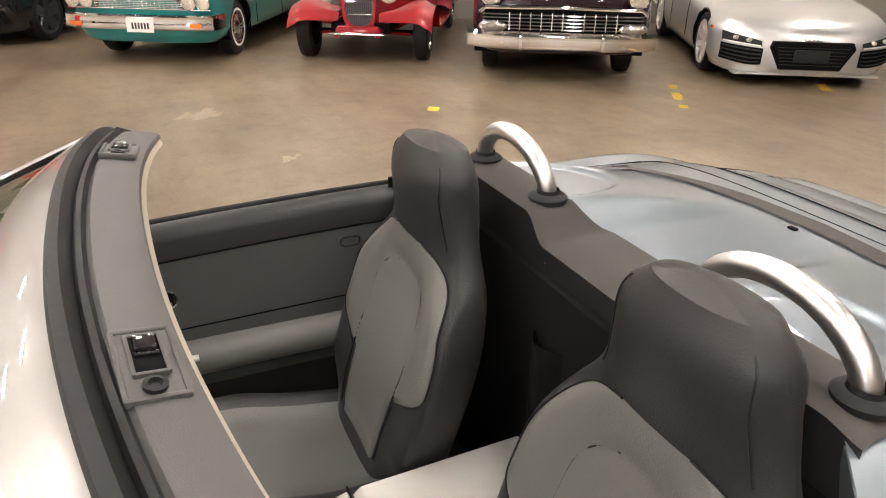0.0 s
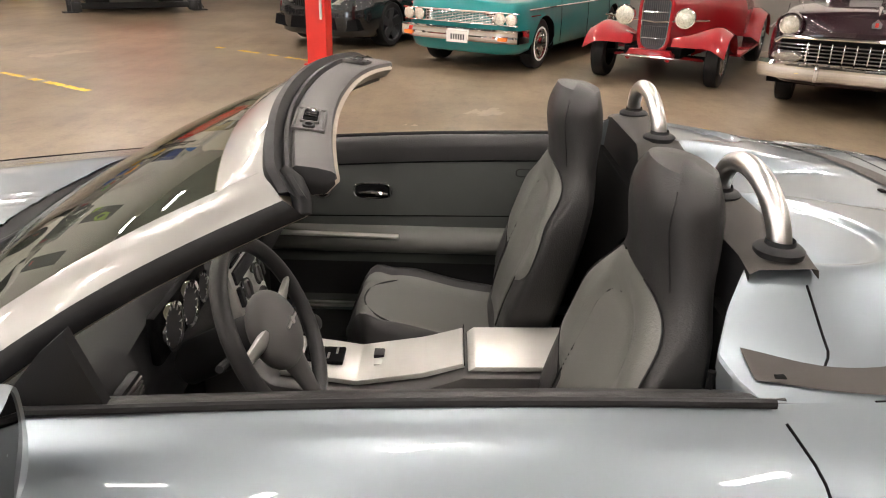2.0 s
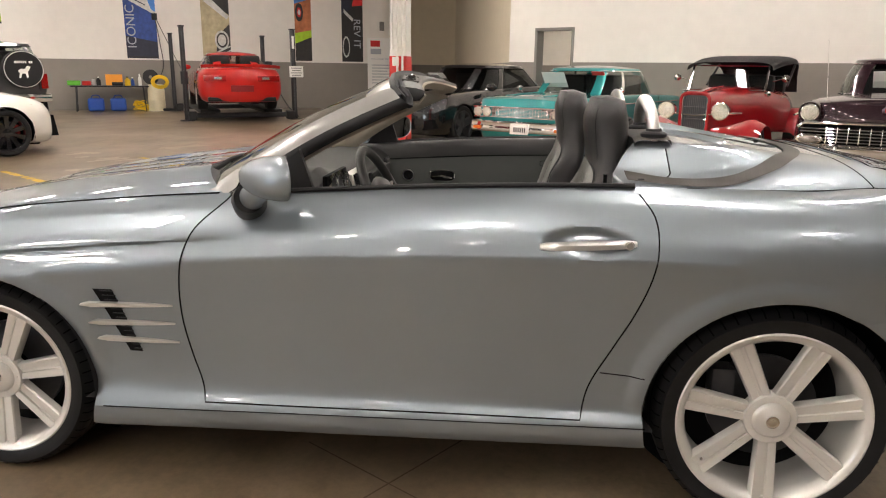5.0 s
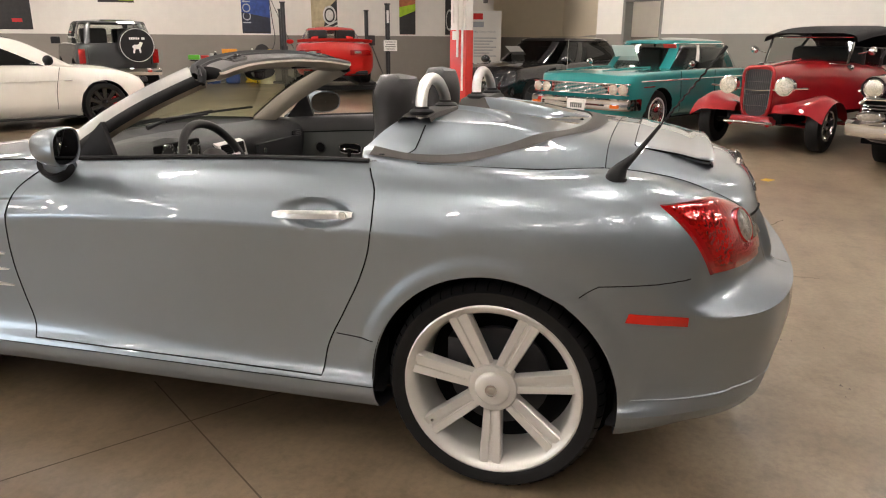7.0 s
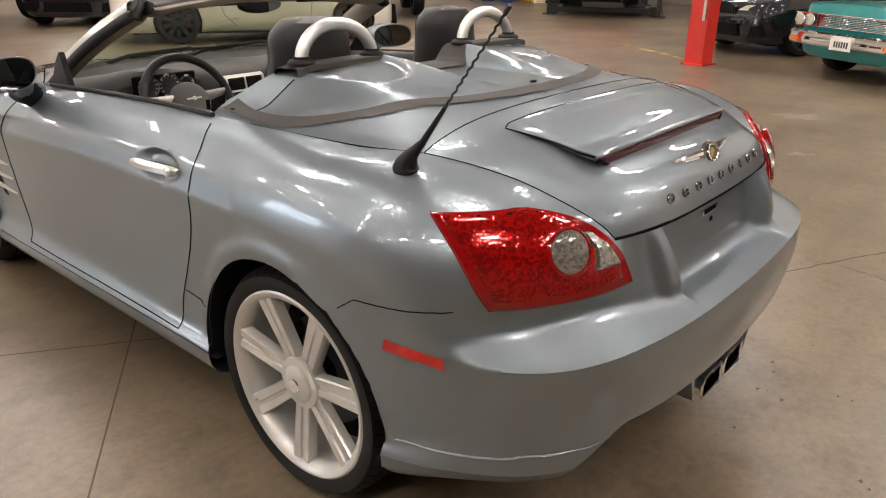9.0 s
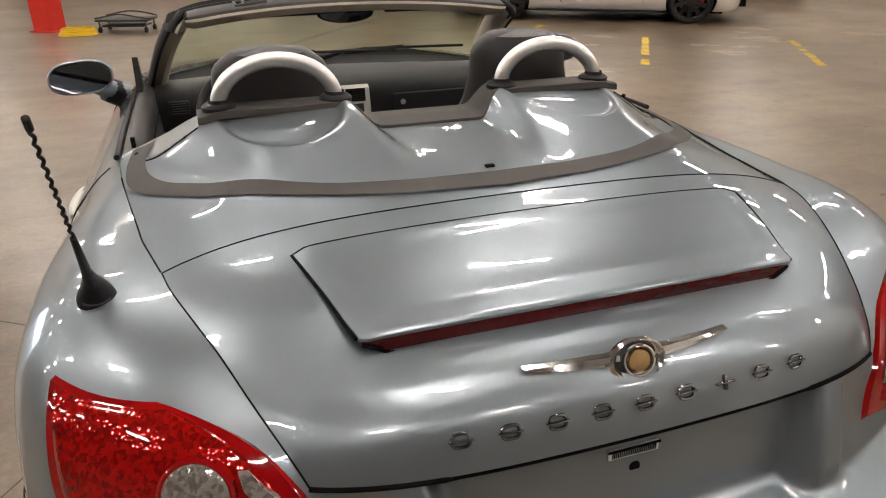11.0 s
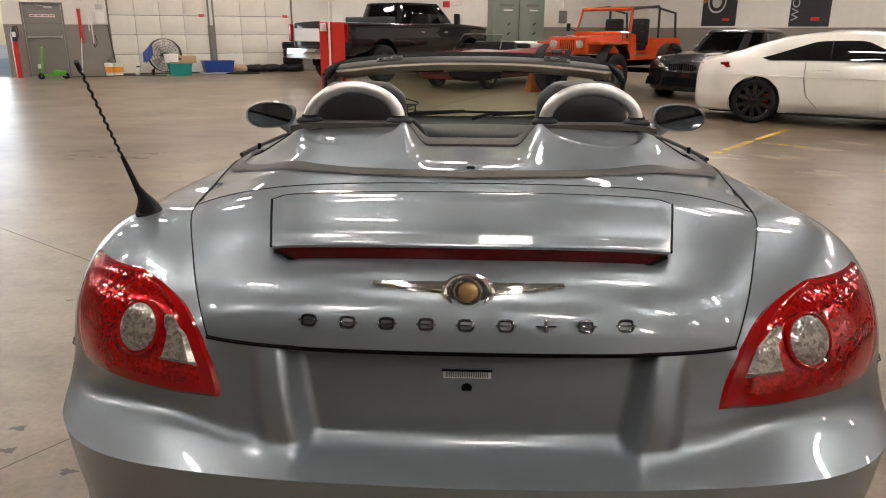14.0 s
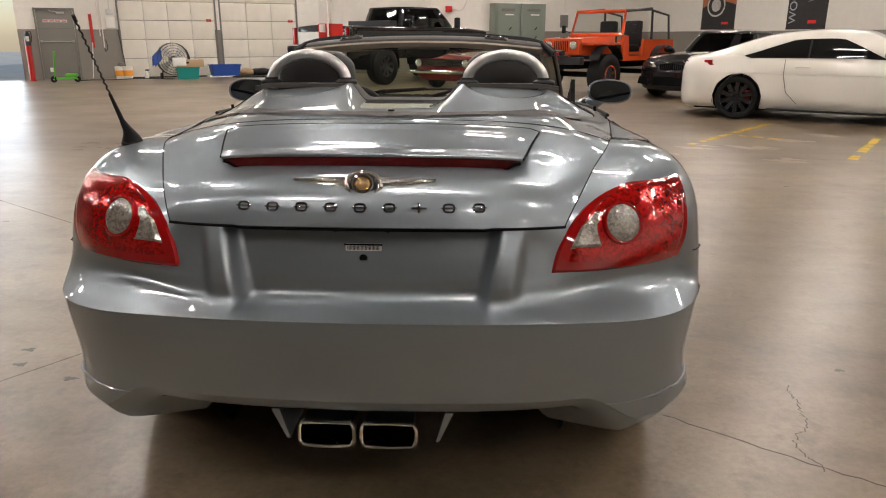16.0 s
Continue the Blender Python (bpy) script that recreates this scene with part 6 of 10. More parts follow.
P_TEAL = car_paint("teal_paint", (0.015, 0.20, 0.20), 0.25, 0.3)
P_RED = car_paint("deep_red_paint", (0.27, 0.006, 0.010), 0.0, 0.45)
P_BRIGHTRED = car_paint("bright_red_paint", (0.44, 0.010, 0.008), 0.0, 0.3)
P_BLACK = car_paint("black_paint", (0.008, 0.008, 0.009), 0.0, 0.25)
P_MAROON = car_paint("black_cherry_paint", (0.022, 0.008, 0.012), 0.2, 0.25)
P_SILVER = car_paint("silver_paint", (0.56, 0.56, 0.55), 0.65, 0.32)
P_WHITE = car_paint("pearl_white_paint", (0.74, 0.71, 0.65), 0.0, 0.3)
P_GREY = car_paint("dark_grey_paint", (0.05, 0.053, 0.056), 0.3, 0.35)
P_ORANGE = car_paint("orange_red_paint", (0.62, 0.075, 0.015), 0.0, 0.35)
P_OLDRED = car_paint("dark_red_paint", (0.20, 0.012, 0.014), 0.0, 0.3)
FABRIC = mat("black_canvas", (0.012, 0.012, 0.013), 0.85, bump=0.5, bscale=300, vary=0.2)
PAPER = mat("white_paper", (0.78, 0.77, 0.74), 0.6, vary=0.03)
BLUEPLASTIC = mat("blue_plastic", (0.02, 0.07, 0.32), 0.4, vary=0.08)


def car_wheel(parent, x, y, r, rim_r, width, sgn, style="spoke", n=10, rim_m=None, whitewall=False, calliper=None):
    w = new("wheel")
    w.parent = parent
    w.matrix_basis = Matrix.Translation((sgn * x, y, r)) @ (Matrix.Identity(4) if sgn > 0 else Matrix.Rotation(math.pi, 4, "Z"))
    h = width / 2
    tyre = part("tyre", lathe([(rim_r, h * 0.9), (rim_r + 0.3 * (r - rim_r), h), (r - 0.3 * (r - rim_r), h * 0.97), (r - 0.006, h * 0.78), (r, h * 0.45), (r, -h * 0.6), (r - 0.02, -h), (rim_r, -h)], 48, "x"), TYRE, w)
    if whitewall:
        part("whitewall", lathe([(rim_r + 0.008, h * 0.985), (rim_r + 0.02, h * 1.012), (rim_r + 0.032, h * 1.012), (rim_r + 0.036, h * 1.0)], 48, "x"), WHITE, tyre)
    rm = rim_m or CHROME
    rim = part("rim", lathe([(rim_r + 0.004, h * 0.88), (rim_r, h * 0.97), (rim_r - 0.012, h * 0.92), (rim_r - 0.022, h * 0.6), (rim_r - 0.03, -h * 0.7)], 44, "x"), rm, w)
    # shade seen between the spokes, put in as a black disc
    part("rim_shade_disc", lathe([(0.0, -h * 0.1), (rim_r - 0.02, -h * 0.1)], 32, "x"), BLACK_GAP, w)
    if style == "cap":
        part("hub_cap", lathe([(rim_r - 0.01, h * 0.85), (rim_r * 0.8, h * 0.98), (rim_r * 0.62, h * 0.86), (rim_r * 0.4, h * 1.0), (rim_r * 0.2, h * 1.1), (0, h * 1.12)], 36, "x"), rm, rim)
        for k in range(16):
            a = 2 * math.pi * k / 16
            part("cap_rib", tube([(h * 0.95, 0.45 * rim_r * math.cos(a), 0.45 * rim_r * math.sin(a)), (h * 0.97, 0.82 * rim_r * math.cos(a), 0.82 * rim_r * math.sin(a))], 0.006, 5), rm, rim)
    else:
        for k in range(n):
            a = 2 * math.pi * k / n + 0.3
            wd = 0.55 * rim_r * math.pi / n
            rows = []
            for t in (0.18, 0.6, 0.97):
                q = rim_r * t
                ww = wd * (0.7 + 0.25 * t)
                rows.append([Vector((h * (0.72 + 0.16 * t) + dz, q * math.cos(a) - s * ww * math.sin(a), q * math.sin(a) + s * ww * math.cos(a))) for s, dz in ((-1, -0.02), (-0.8, 0.0), (0.8, 0.0), (1, -0.02))])
            part("spoke", grid(rows), rm, rim)
        part("hub", lathe([(rim_r * 0.26, h * 0.4), (rim_r * 0.25, h * 0.76), (rim_r * 0.1, h * 0.82), (0, h * 0.83)], 24, "x"), rm, rim)
        if calliper:
            part("caliper", box(h * 0.25, rim_r * 0.62, 0.02, 0.05, 0.08, 0.18, 0.02), calliper, w, "red brake caliper")
    part("brake_disc", lathe([(0.05, h * 0.12), (rim_r * 0.72, h * 0.12)], 32, "x"), DARKMETAL, w)
    return w


def car_shell(parent, paint, W, y0, y1, top, bottom=0.2, crown=0.05, wheels=(), arch=0.38, nf=3.0, nr=3.2, mid=0.45, tuck=0.93, shoulder=0.9, name="body", nose=0.05, tail=0.04, cab=None):
    """A closed body from y0 (tail) to y1 (nose). top is a list of (y, shoulder height); wheels are (y, z) centres."""
    ts, tz = [p[0] for p in top], [p[1] for p in top]
    levels = [(0.0, tuck - 0.08, 0.06), (0.06, tuck, 0.02), (0.25, 0.985, 0.0), (mid, 1.0, -0.0), (0.7, 0.99, 0.0), (0.86, 0.965, 0.3 * nose), (0.96, shoulder + 0.03, 0.7 * nose), (1.0, shoulder, nose)]
    N = 150
    rows = []
    yc = (y0 + y1) / 2
    prm = []
    for i in range(N + 1):
        q = i / N  # 0 nose centre, 1 tail centre
        if q < 0.16:
            a = radians(90) * q / 0.16
            prm.append((math.sin(a) ** (2 / nf), 1, math.cos(a) ** (2 / nf)))
        elif q > 0.84:
            a = radians(90) * (1 - q) / 0.16
            prm.append((math.sin(a) ** (2 / nr), -1, math.cos(a) ** (2 / nr)))
        else:
            prm.append((1.0, 0, (q - 0.16) / 0.68))
    cr = 0.55
    pts = []
    for f, wf, ins in levels:
        row = []
        for xs, kind, c in prm:
            if kind == 1:
                y = y1 - cr + (cr - ins) * c
            elif kind == -1:
                y = y0 + cr - (cr - ins * 0.8) * c
            else:
                y = (y1 - cr) + (y0 + cr - (y1 - cr)) * c
            t = float(spl(ts, tz, y))
            row.append(Vector((W * wf * xs, y, bottom + f * (t - bottom))))
        pts.append(row)
    last = pts[-1]
    for k in (0.93, 0.8, 0.6, 0.35, 0.0):
        pts.append([Vector((p.x * k, p.y + (0.0 if k > 0.5 else 0), p.z + crown * (1 - k * k))) for p in last])
    verts, ids = [], {}
    for s in (1, -1):
        for j, row in enumerate(pts):
            for i, p in enumerate(row):
                ids[s, j, i] = len(verts)
                verts.append(Vector((s * p.x, p.y, p.z)))
    fs, snap = [], {}
    for s in (1, -1):
        for j in range(len(pts) - 1):
            for i in range(N):
                q = (ids[s, j, i], ids[s, j, i + 1], ids[s, j + 1, i + 1], ids[s, j + 1, i])
                c = sum((verts[k] for k in q), Vector()) / 4
                gone = None
                for wy, wz in wheels:
                    if abs(c.x) > 0.55 * W and math.hypot(c.y - wy, c.z - wz) < arch:
                        gone = (wy, wz)
                if gone:
                    for k in q:
                        snap[k] = gone
                    continue
                if cab and j >= 8 and cab[0] < c.y < cab[1] and abs(c.x) < cab[2]:
                    continue
                fs.append(q if s > 0 else q[::-1])
    for k, (wy, wz) in snap.items():
        p = verts[k]
        d = math.hypot(p.y - wy, p.z - wz)
        if d > 1e-3:
            p.y, p.z = wy + (p.y - wy) * arch / d, wz + (p.z - wz) * arch / d
    body = part(name, (verts, fs), paint, parent, angle=45)
    for wy, wz in wheels:
        part("wheel_arch", join(*[grid([[(s * x, wy + (arch + 0.01) * math.cos(a), max(wz + (arch + 0.01) * math.sin(a), 0.12)) for x in (W * 0.97, W * 0.45)] for a in [radians(-15 + 210 * k / 24) for k in range(25)]]) for s in (1, -1)],
                                box(0, wy, 0.42, W * 0.9, 2 * arch, 0.3)), BLACK_GAP, parent)
    part("underside", box(0, yc, bottom + 0.02, W * 1.6, (y1 - y0) * 0.86, 0.10, 0.02), BLACK_GAP, parent)
    return body


def cabin(parent, paint, W, yb0, yb1, yr0, yr1, z0, z1, wr, pillars=(0.5,), pane=None, chrome=None, n=4.5, roof_m=None, screen_m=None, base_z=None):
    """Glass house: base from yb0 (rear) to yb1 (front), roof from yr0 to yr1. pillars: fractions from front to rear of the side."""
    pane = pane or DARKGLASS

    def ring(t):
        a0, a1 = yb0 + (yr0 - yb0) * t, yb1 + (yr1 - yb1) * t
        w = W + (wr - W) * t
        z = z0 + (z1 - z0) * t
        return a0, a1, w, z

    def pt(t, ang, off=0.0):
        a0, a1, w, z = ring(t)
        b = 0.03 * math.sin(math.pi * min(t, 1))
        c, s = math.cos(ang), math.sin(ang)
        dz = (base_z((a0 + a1) / 2 + (a1 - a0) / 2 * c) if base_z else 0) * (1 - t)
        return Vector(((w + off + b) * math.copysign(abs(s) ** (2 / n), s), (a0 + a1) / 2 + ((a1 - a0) / 2 + off) * math.copysign(abs(c) ** (2 / n), c), z + dz))

    M = 72
    house = new("cabin")
    house.parent = parent
    ang = [2 * math.pi * k / M for k in range(M)]
    g = part("window_glass", grid([[pt(t, a) for a in ang] for t in np.linspace(0, 1, 7)], close_v=True), pane, house)
    g.visible_shadow = False
    rows = [[pt(0.9, a, 0.012) for a in ang], [pt(1.0, a, 0.006) for a in ang]]
    for k in (0.93, 0.75, 0.45, 0.0):
        a0, a1, w, z = ring(1)
        rows.append([Vector((p.x * k, (a0 + a1) / 2 + (p.y - (a0 + a1) / 2) * k, p.z + 0.055 * (1 - k * k))) for p in rows[1][:]])
    part("roof", grid(rows, close_v=True), roof_m or paint, house)
    # pillars: screen corners, rear corners and posts in between
    corner = [radians(c) for c in (24, 156)]
    for s in (1, -1):
        for a in corner:
            part("pillar", grid([[pt(t, s * (a + d), 0.006) for d in np.linspace(-0.15, 0.15, 5)] for t in np.linspace(-0.02, 0.95, 8)]), paint, house)
        for f in pillars:
            a = radians(40 + (140 - 40) * f)
            part("door_post", grid([[pt(t, s * (a + d), 0.006) for d in np.linspace(-0.05, 0.05, 3)] for t in np.linspace(-0.02, 0.95, 6)]), chrome or paint, house)
        part("waist_trim", tube([pt(0.0, s * radians(q), 0.012) for q in np.linspace(22, 158, 28)], 0.012, 6), chrome or RUBBER, house)
        part("roof_trim", tube([pt(0.9, s * radians(q), 0.014) for q in np.linspace(20, 160, 28)], 0.010, 6), chrome or paint, house)
    part("interior", join(box(0, (yb0 + yb1) / 2, z0 - 0.12, W * 1.5, (yb1 - yb0) * 0.8, 0.18, 0.05), *[box(s * W * 0.45, (yb0 + yb1) / 2 + d, z0 + 0.12, W * 0.6, 0.16, 0.42, 0.06) for s in (1, -1) for d in (0.15, -0.65)]), RUBBER, house)
    return house


def seams(parent, W, ys, z0, z1, material=None):
    for y in ys:
        for s in (1, -1):
            part("door_gap", tube([(s * (W + 0.001), y, z0), (s * (W + 0.004), y, (z0 + z1) / 2), (s * (W - 0.02), y, z1)], 0.004, 5), material or BLACK_GAP, parent)


def lamp(parent, x, y, z, r, lens_m=None, ring_m=None, depth=0.06, name="headlamp", tilt=0.0):
    m = Matrix.Translation((x, y, z)) @ pose(0, 0, 0, -90 + tilt, 0, 0)
    h = part(name, moved(lathe([(r * 0.9, -depth), (r * 1.0, -0.01), (r * 1.12, 0.0), (r * 1.12, 0.015), (r, 0.018)], 28), m), ring_m or CHROME, parent)
    part("lens", moved(lathe([(r, 0.016), (r * 0.7, 0.028), (0, 0.036)], 28), m), lens_m or HEADLAMP, h)
    return h


# teal saloon of the early sixties
def teal_saloon():
    c = thing("teal_saloon", "teal early-sixties four-door saloon with chrome bumper, parked in the row", "car", uvpose(7.45, 4.72, 0, 90), "cars in the row")
    W, wb = 0.885, 2.90
    car_shell(c, P_TEAL, W, -wb - 1.2, 0.80, [(-4.1, 0.86), (-3.2, 0.90), (-1.0, 0.93), (-0.2, 0.92), (0.5, 0.90), (0.8, 0.865)], 0.24, 0.035, [(0, 0.33), (-wb, 0.33)], 0.37, 5.0, 4.0, shoulder=0.93, nose=0.02)
    cabin(c, P_TEAL, 0.76, -2.95, -0.62, -2.45, -1.10, 0.93, 1.36, 0.62, (0.36, 0.72), pane=CLEAR, chrome=CHROME)
    for s in (1, -1):
        for y in (0, -wb):
            car_wheel(c, 0.74, y, 0.33, 0.19, 0.18, s, "cap", whitewall=True)
        for q in (0.60, 0.76):
            lamp(c, s * q, 0.815, 0.69, 0.072, depth=0.05)
        part("turn_lamp", box(s * 0.70, 0.935, 0.46, 0.13, 0.03, 0.05, 0.01), AMBER, c)
        part("side_trim", tube([(s * (W + 0.004), y, 0.80) for y in np.linspace(0.55, -3.9, 10)], 0.010, 6), CHROME, c)
        part("fender_script", box(s * (W + 0.002), 0.35, 0.72, 0.006, 0.30, 0.014), CHROME, c)
    g = part("grille_frame", join(box(0, 0.80, 0.615, 1.68, 0.04, 0.014, 0.005), box(0, 0.80, 0.765, 1.70, 0.05, 0.016, 0.005)), CHROME, c)
    part("grille_backing", box(0, 0.785, 0.69, 1.05, 0.02, 0.15), BLACK_GAP, g)
    for k in range(7):
        part("grille_bar", box(0, 0.805, 0.632 + 0.0195 * k, 1.04, 0.02, 0.008, 0.003), CHROME, g)
    for k in range(21):
        part("grille_upright", box(-0.5 + 0.05 * k, 0.803, 0.69, 0.005, 0.012, 0.14), CHROME, g)
    b = [(W * 0.98 * math.copysign(min(abs(s), 1.0), s) * (1.0), 0.93 - 0.10 * abs(s) ** 6, 0.0) for s in np.linspace(-1.0, 1.0, 31)]
    part("front_bumper", grid([[(x, y - 0.02, 0.40), (x, y + 0.012, 0.42), (x, y + 0.018, 0.47), (x, y + 0.004, 0.52), (x, y + 0.014, 0.545), (x, y - 0.03, 0.565)] for x, y, _ in b] ), CHROME, c, "chrome front bumper")
    for s in (1, -1):
        part("bumper_end", grid([[(s * W * 0.98, 0.84, z), (s * (W * 0.995), 0.70, z), (s * W, 0.52, z)] for z in (0.40, 0.45, 0.52, 0.56)]), CHROME, c)
    pl = part("number_plate", box(-0.06, 0.955, 0.455, 0.31, 0.012, 0.15, 0.004), WHITE, c, "white number plate with dark bars")
    part("plate_bars", join(*[box(-0.16 + 0.036 * k, 0.9625, 0.45, 0.022, 0.003, 0.07) for k in range(6)]), DARKMETAL, pl, smooth=False)
    part("bonnet_ridge", join(*[tube([(s * 0.32, 0.70, 0.935), (s * 0.34, 0.0, 0.962), (s * 0.36, -0.5, 0.965)], 0.012, 6) for s in (1, -1)]), P_TEAL, c)
    part("windscreen_sign", moved(box(0.30, 0, 0, 0.42, 0.008, 0.30), Matrix.Translation((0, -0.80, 1.17)) @ pose(0, 0, 0, -38, 0, 0)), PAPER, c, "white price sheet in the windscreen", smooth=False)
    part("red_sticker", moved(box(-0.42, 0, 0, 0.22, 0.008, 0.07), Matrix.Translation((0, -0.93, 1.28)) @ pose(0, 0, 0, -38, 0, 0)), REDPLASTIC, c, smooth=False)
    for s in (1, -1):
        part("spot_mirror", join(ball(s * 0.93, -0.72, 1.02, 0.05, 0.06, 0.05, 14, 8), tube([(s * 0.86, -0.72, 0.94), (s * 0.93, -0.72, 1.0)], 0.01, 6)), CHROME, c)
    seams(c, W, (-0.55, -1.62, -2.6), 0.32, 0.92)
    part("aerial", tube([(0.78, 0.1, 0.92), (0.80, 0.06, 1.42)], 0.003, 5), CHROME, c)


teal_saloon()


# thirties hot rod tourer
def hot_rod():
    c = thing("hot_rod", "deep red nineteen-thirties hot rod with black folding top", "car", uvpose(7.5, 2.30, 0, 90), "cars in the row")
    body = [(0.30, 0.16), (-0.3, 0.30), (-0.9, 0.42), (-1.5, 0.60), (-2.2, 0.66), (-2.9, 0.62), (-3.35, 0.42)]
    ys = np.linspace(0.30, -3.35, 46)
    rows = []
    for y in ys:
        w = float(spl([-3.35, -2.9, -2.2, -1.5, -0.9, -0.3, 0.30], [0.42, 0.62, 0.66, 0.60, 0.42, 0.30, 0.16], y))
        zt = float(spl([-3.35, -2.9, -2.2, -1.4, -0.9, 0.30], [0.92, 1.04, 1.10, 1.12, 1.12, 1.03], y))
        rows.append([Vector((w * math.copysign(abs(math.cos(a)) ** 0.55, math.cos(a)), y, 0.45 + (zt - 0.45) * math.sin(a) ** 0.5)) for a in [math.pi * k / 30 for k in range(31)]])
    part("body", grid(rows), P_RED, c)
    # radiator shell with mesh
    shell = [((0.165 + 0.022 * math.sin(a)) * math.copysign(abs(math.cos(a)) ** 0.45, math.cos(a)), 0.75 + (0.29 if math.sin(a) > 0 else 0.34) * math.copysign(abs(math.sin(a)) ** 0.42, math.sin(a))) for a in [2 * math.pi * k / 40 for k in range(41)]]
    part("radiator_shell", tube([(x * 1.12, 0.36, z * 1.0) for x, z in shell], 0.028, 10), P_RED, c)
    gr = part("grille", prism([(x, z) for x, z in shell[:-1]], 0.32, 0.355, "y"), DARKMETAL, c, "dark mesh grille")
    for k in range(13):
        x = -0.15 + 0.025 * k
        part("grille_bar", tube([(x, 0.362, 0.48), (x, 0.362, 1.01)], 0.0035, 5), GREYPLASTIC, gr)
    part("grille_rim", tube([(x * 1.0, 0.37, z) for x, z in shell], 0.010, 8), CHROME, gr)
    for z in (0.70, 0.86, 0.56):
        part("grille_band", tube([(-0.165, 0.368, z), (0.165, 0.368, z)], 0.004, 5), CHROME, gr)
    bar = [(0.62 * s, 0.38 - 0.02 * abs(s), 0.80 - 0.05 * (1 - abs(s))) for s in np.linspace(-1, 1, 15)]
    part("lamp_bar", tube(bar, 0.011, 8), CHROME, c)
    for s in (1, -1):
        lm = lamp(c, s * 0.36, 0.42, 0.815, 0.105, depth=0.13)
        # front wing: arched strip over the wheel flowing to the running board
        rows = []
        for k in range(25):
            t = k / 24
            a = radians(205 - 175 * min(t / 0.72, 1)) if t < 0.72 else None
            if a is not None:
                y, z = -0.02 - 0.44 * math.cos(math.pi - a) * -1, 0.34 + 0.40 * math.sin(a)
                y = 0.46 * math.cos(radians(20 + 150 * t / 0.72))
                z = 0.36 + 0.37 * math.sin(radians(20 + 150 * t / 0.72))
            else:
                q = (t - 0.72) / 0.28
                y, z = 0.46 * math.cos(radians(170)) - 0.75 * q, 0.36 + 0.37 * math.sin(radians(170)) - 0.10 * sstep(0, 1, q)
            inner = 0.30 if t > 0.1 else 0.24
            row = []
            for m in range(9):
                u = m / 8
                x = inner + (0.86 - inner) * u
                row.append((s * x, y, z - 0.10 * max(u - 0.72, 0) / 0.28 - 0.16 * (1 - u) ** 2 * sstep(0.05, 0.3, t) * (1 - sstep(0.7, 0.9, t))))
            rows.append(row)
        part("front_wing", grid(rows), P_RED, c)
        rows = []
        for k in range(17):
            an = radians(5 + 165 * k / 16)
            rows.append([(s * (0.50 + 0.36 * m / 6), -2.72 + 0.47 * math.cos(an), 0.36 + 0.42 * math.sin(an) - 0.08 * max(m - 4, 0) / 2) for m in range(7)])
        part("rear_wing", grid(rows), P_RED, c)
        part("running_board", box(s * 0.72, -1.55, 0.30, 0.26, 1.5, 0.04, 0.015), P_RED, c)
        car_wheel(c, 0.71, 0.0, 0.33, 0.19, 0.17, s, "spoke", 5, CHROME)
        car_wheel(c, 0.72, -2.72, 0.36, 0.19, 0.22, s, "spoke", 5, CHROME)
        part("axle_rod", tube([(s * 0.15, 0.30, 0.36), (s * 0.55, 0.02, 0.30)], 0.018, 8), P_RED, c)
        part("frame_horn", tube([(s * 0.24, 0.52, 0.34), (s * 0.26, 0.2, 0.40), (s * 0.30, -0.4, 0.42)], 0.03, 8), P_RED, c)
        part("cowl_lamp", join(ball(s * 0.60, -1.05, 1.02, 0.045, 0.07, 0.045, 14, 8)), CHROME, c)
        part("mirror", join(tube([(s * 0.62, -1.2, 1.20), (s * 0.76, -1.2, 1.24)], 0.008, 6), ball(s * 0.79, -1.2, 1.24, 0.055, 0.03, 0.055, 14, 8)), CHROME, c)
        part("screen_post", tube([(s * 0.56, -1.06, 1.06), (s * 0.545, -1.22, 1.42)], 0.016, 8), CHROME, c)
        part("top_iron", tube([(s * 0.62, -2.2, 1.12), (s * 0.60, -2.75, 1.46)], 0.02, 8), DARKMETAL, c)
    part("bonnet_ridge", tube([(0, 0.30, 1.035), (0, -0.9, 1.125)], 0.008, 6), P_RED, c)
    part("front_apron", prism([(-0.30, 0.33), (0.30, 0.33), (0.24, 0.44), (-0.24, 0.44)], 0.36, 0.50, "y", 0.02), P_RED, c)
    part("spreader_bar", tube([(-0.32, 0.53, 0.36), (0.32, 0.53, 0.36)], 0.018, 10), CHROME, c)
    part("axle", tube([(-0.66, 0.0, 0.32), (0.66, 0.0, 0.32)], 0.03, 8), BLACK_GAP, c)
    sc = part("windscreen_glass", grid([[(x, -1.06 - 0.16 * t, 1.06 + 0.36 * t) for x in (-0.55, 0, 0.55)] for t in (0, 1)]), CLEAR, c)
    part("screen_frame", tube([(-0.55, -1.06, 1.06), (0.55, -1.06, 1.06), (0.545, -1.22, 1.42), (-0.545, -1.22, 1.42), (-0.55, -1.06, 1.06)], 0.012, 8), CHROME, c)
    rows = []
    for y in np.linspace(-1.10, -3.15, 26):
        zt = float(spl([-3.15, -3.0, -2.6, -1.8, -1.10], [1.28, 1.46, 1.56, 1.56, 1.47], y))
        w = float(spl([-3.15, -2.6, -1.10], [0.58, 0.68, 0.62], y))
        rows.append([Vector((w * math.copysign(abs(math.cos(a)) ** 0.4, math.cos(a)), y, zt - 0.12 + 0.12 * math.sin(a) ** 0.6)) for a in [math.pi * k / 20 for k in range(21)]])
    part("folding_top", grid(rows), FABRIC, c, "black canvas top")
    part("top_back", grid([[(0.58 * s, -3.15 - 0.1 * t, 1.26 - 0.25 * t) for s in np.linspace(-1, 1, 9)] for t in (0, 0.5, 1)]), FABRIC, c)
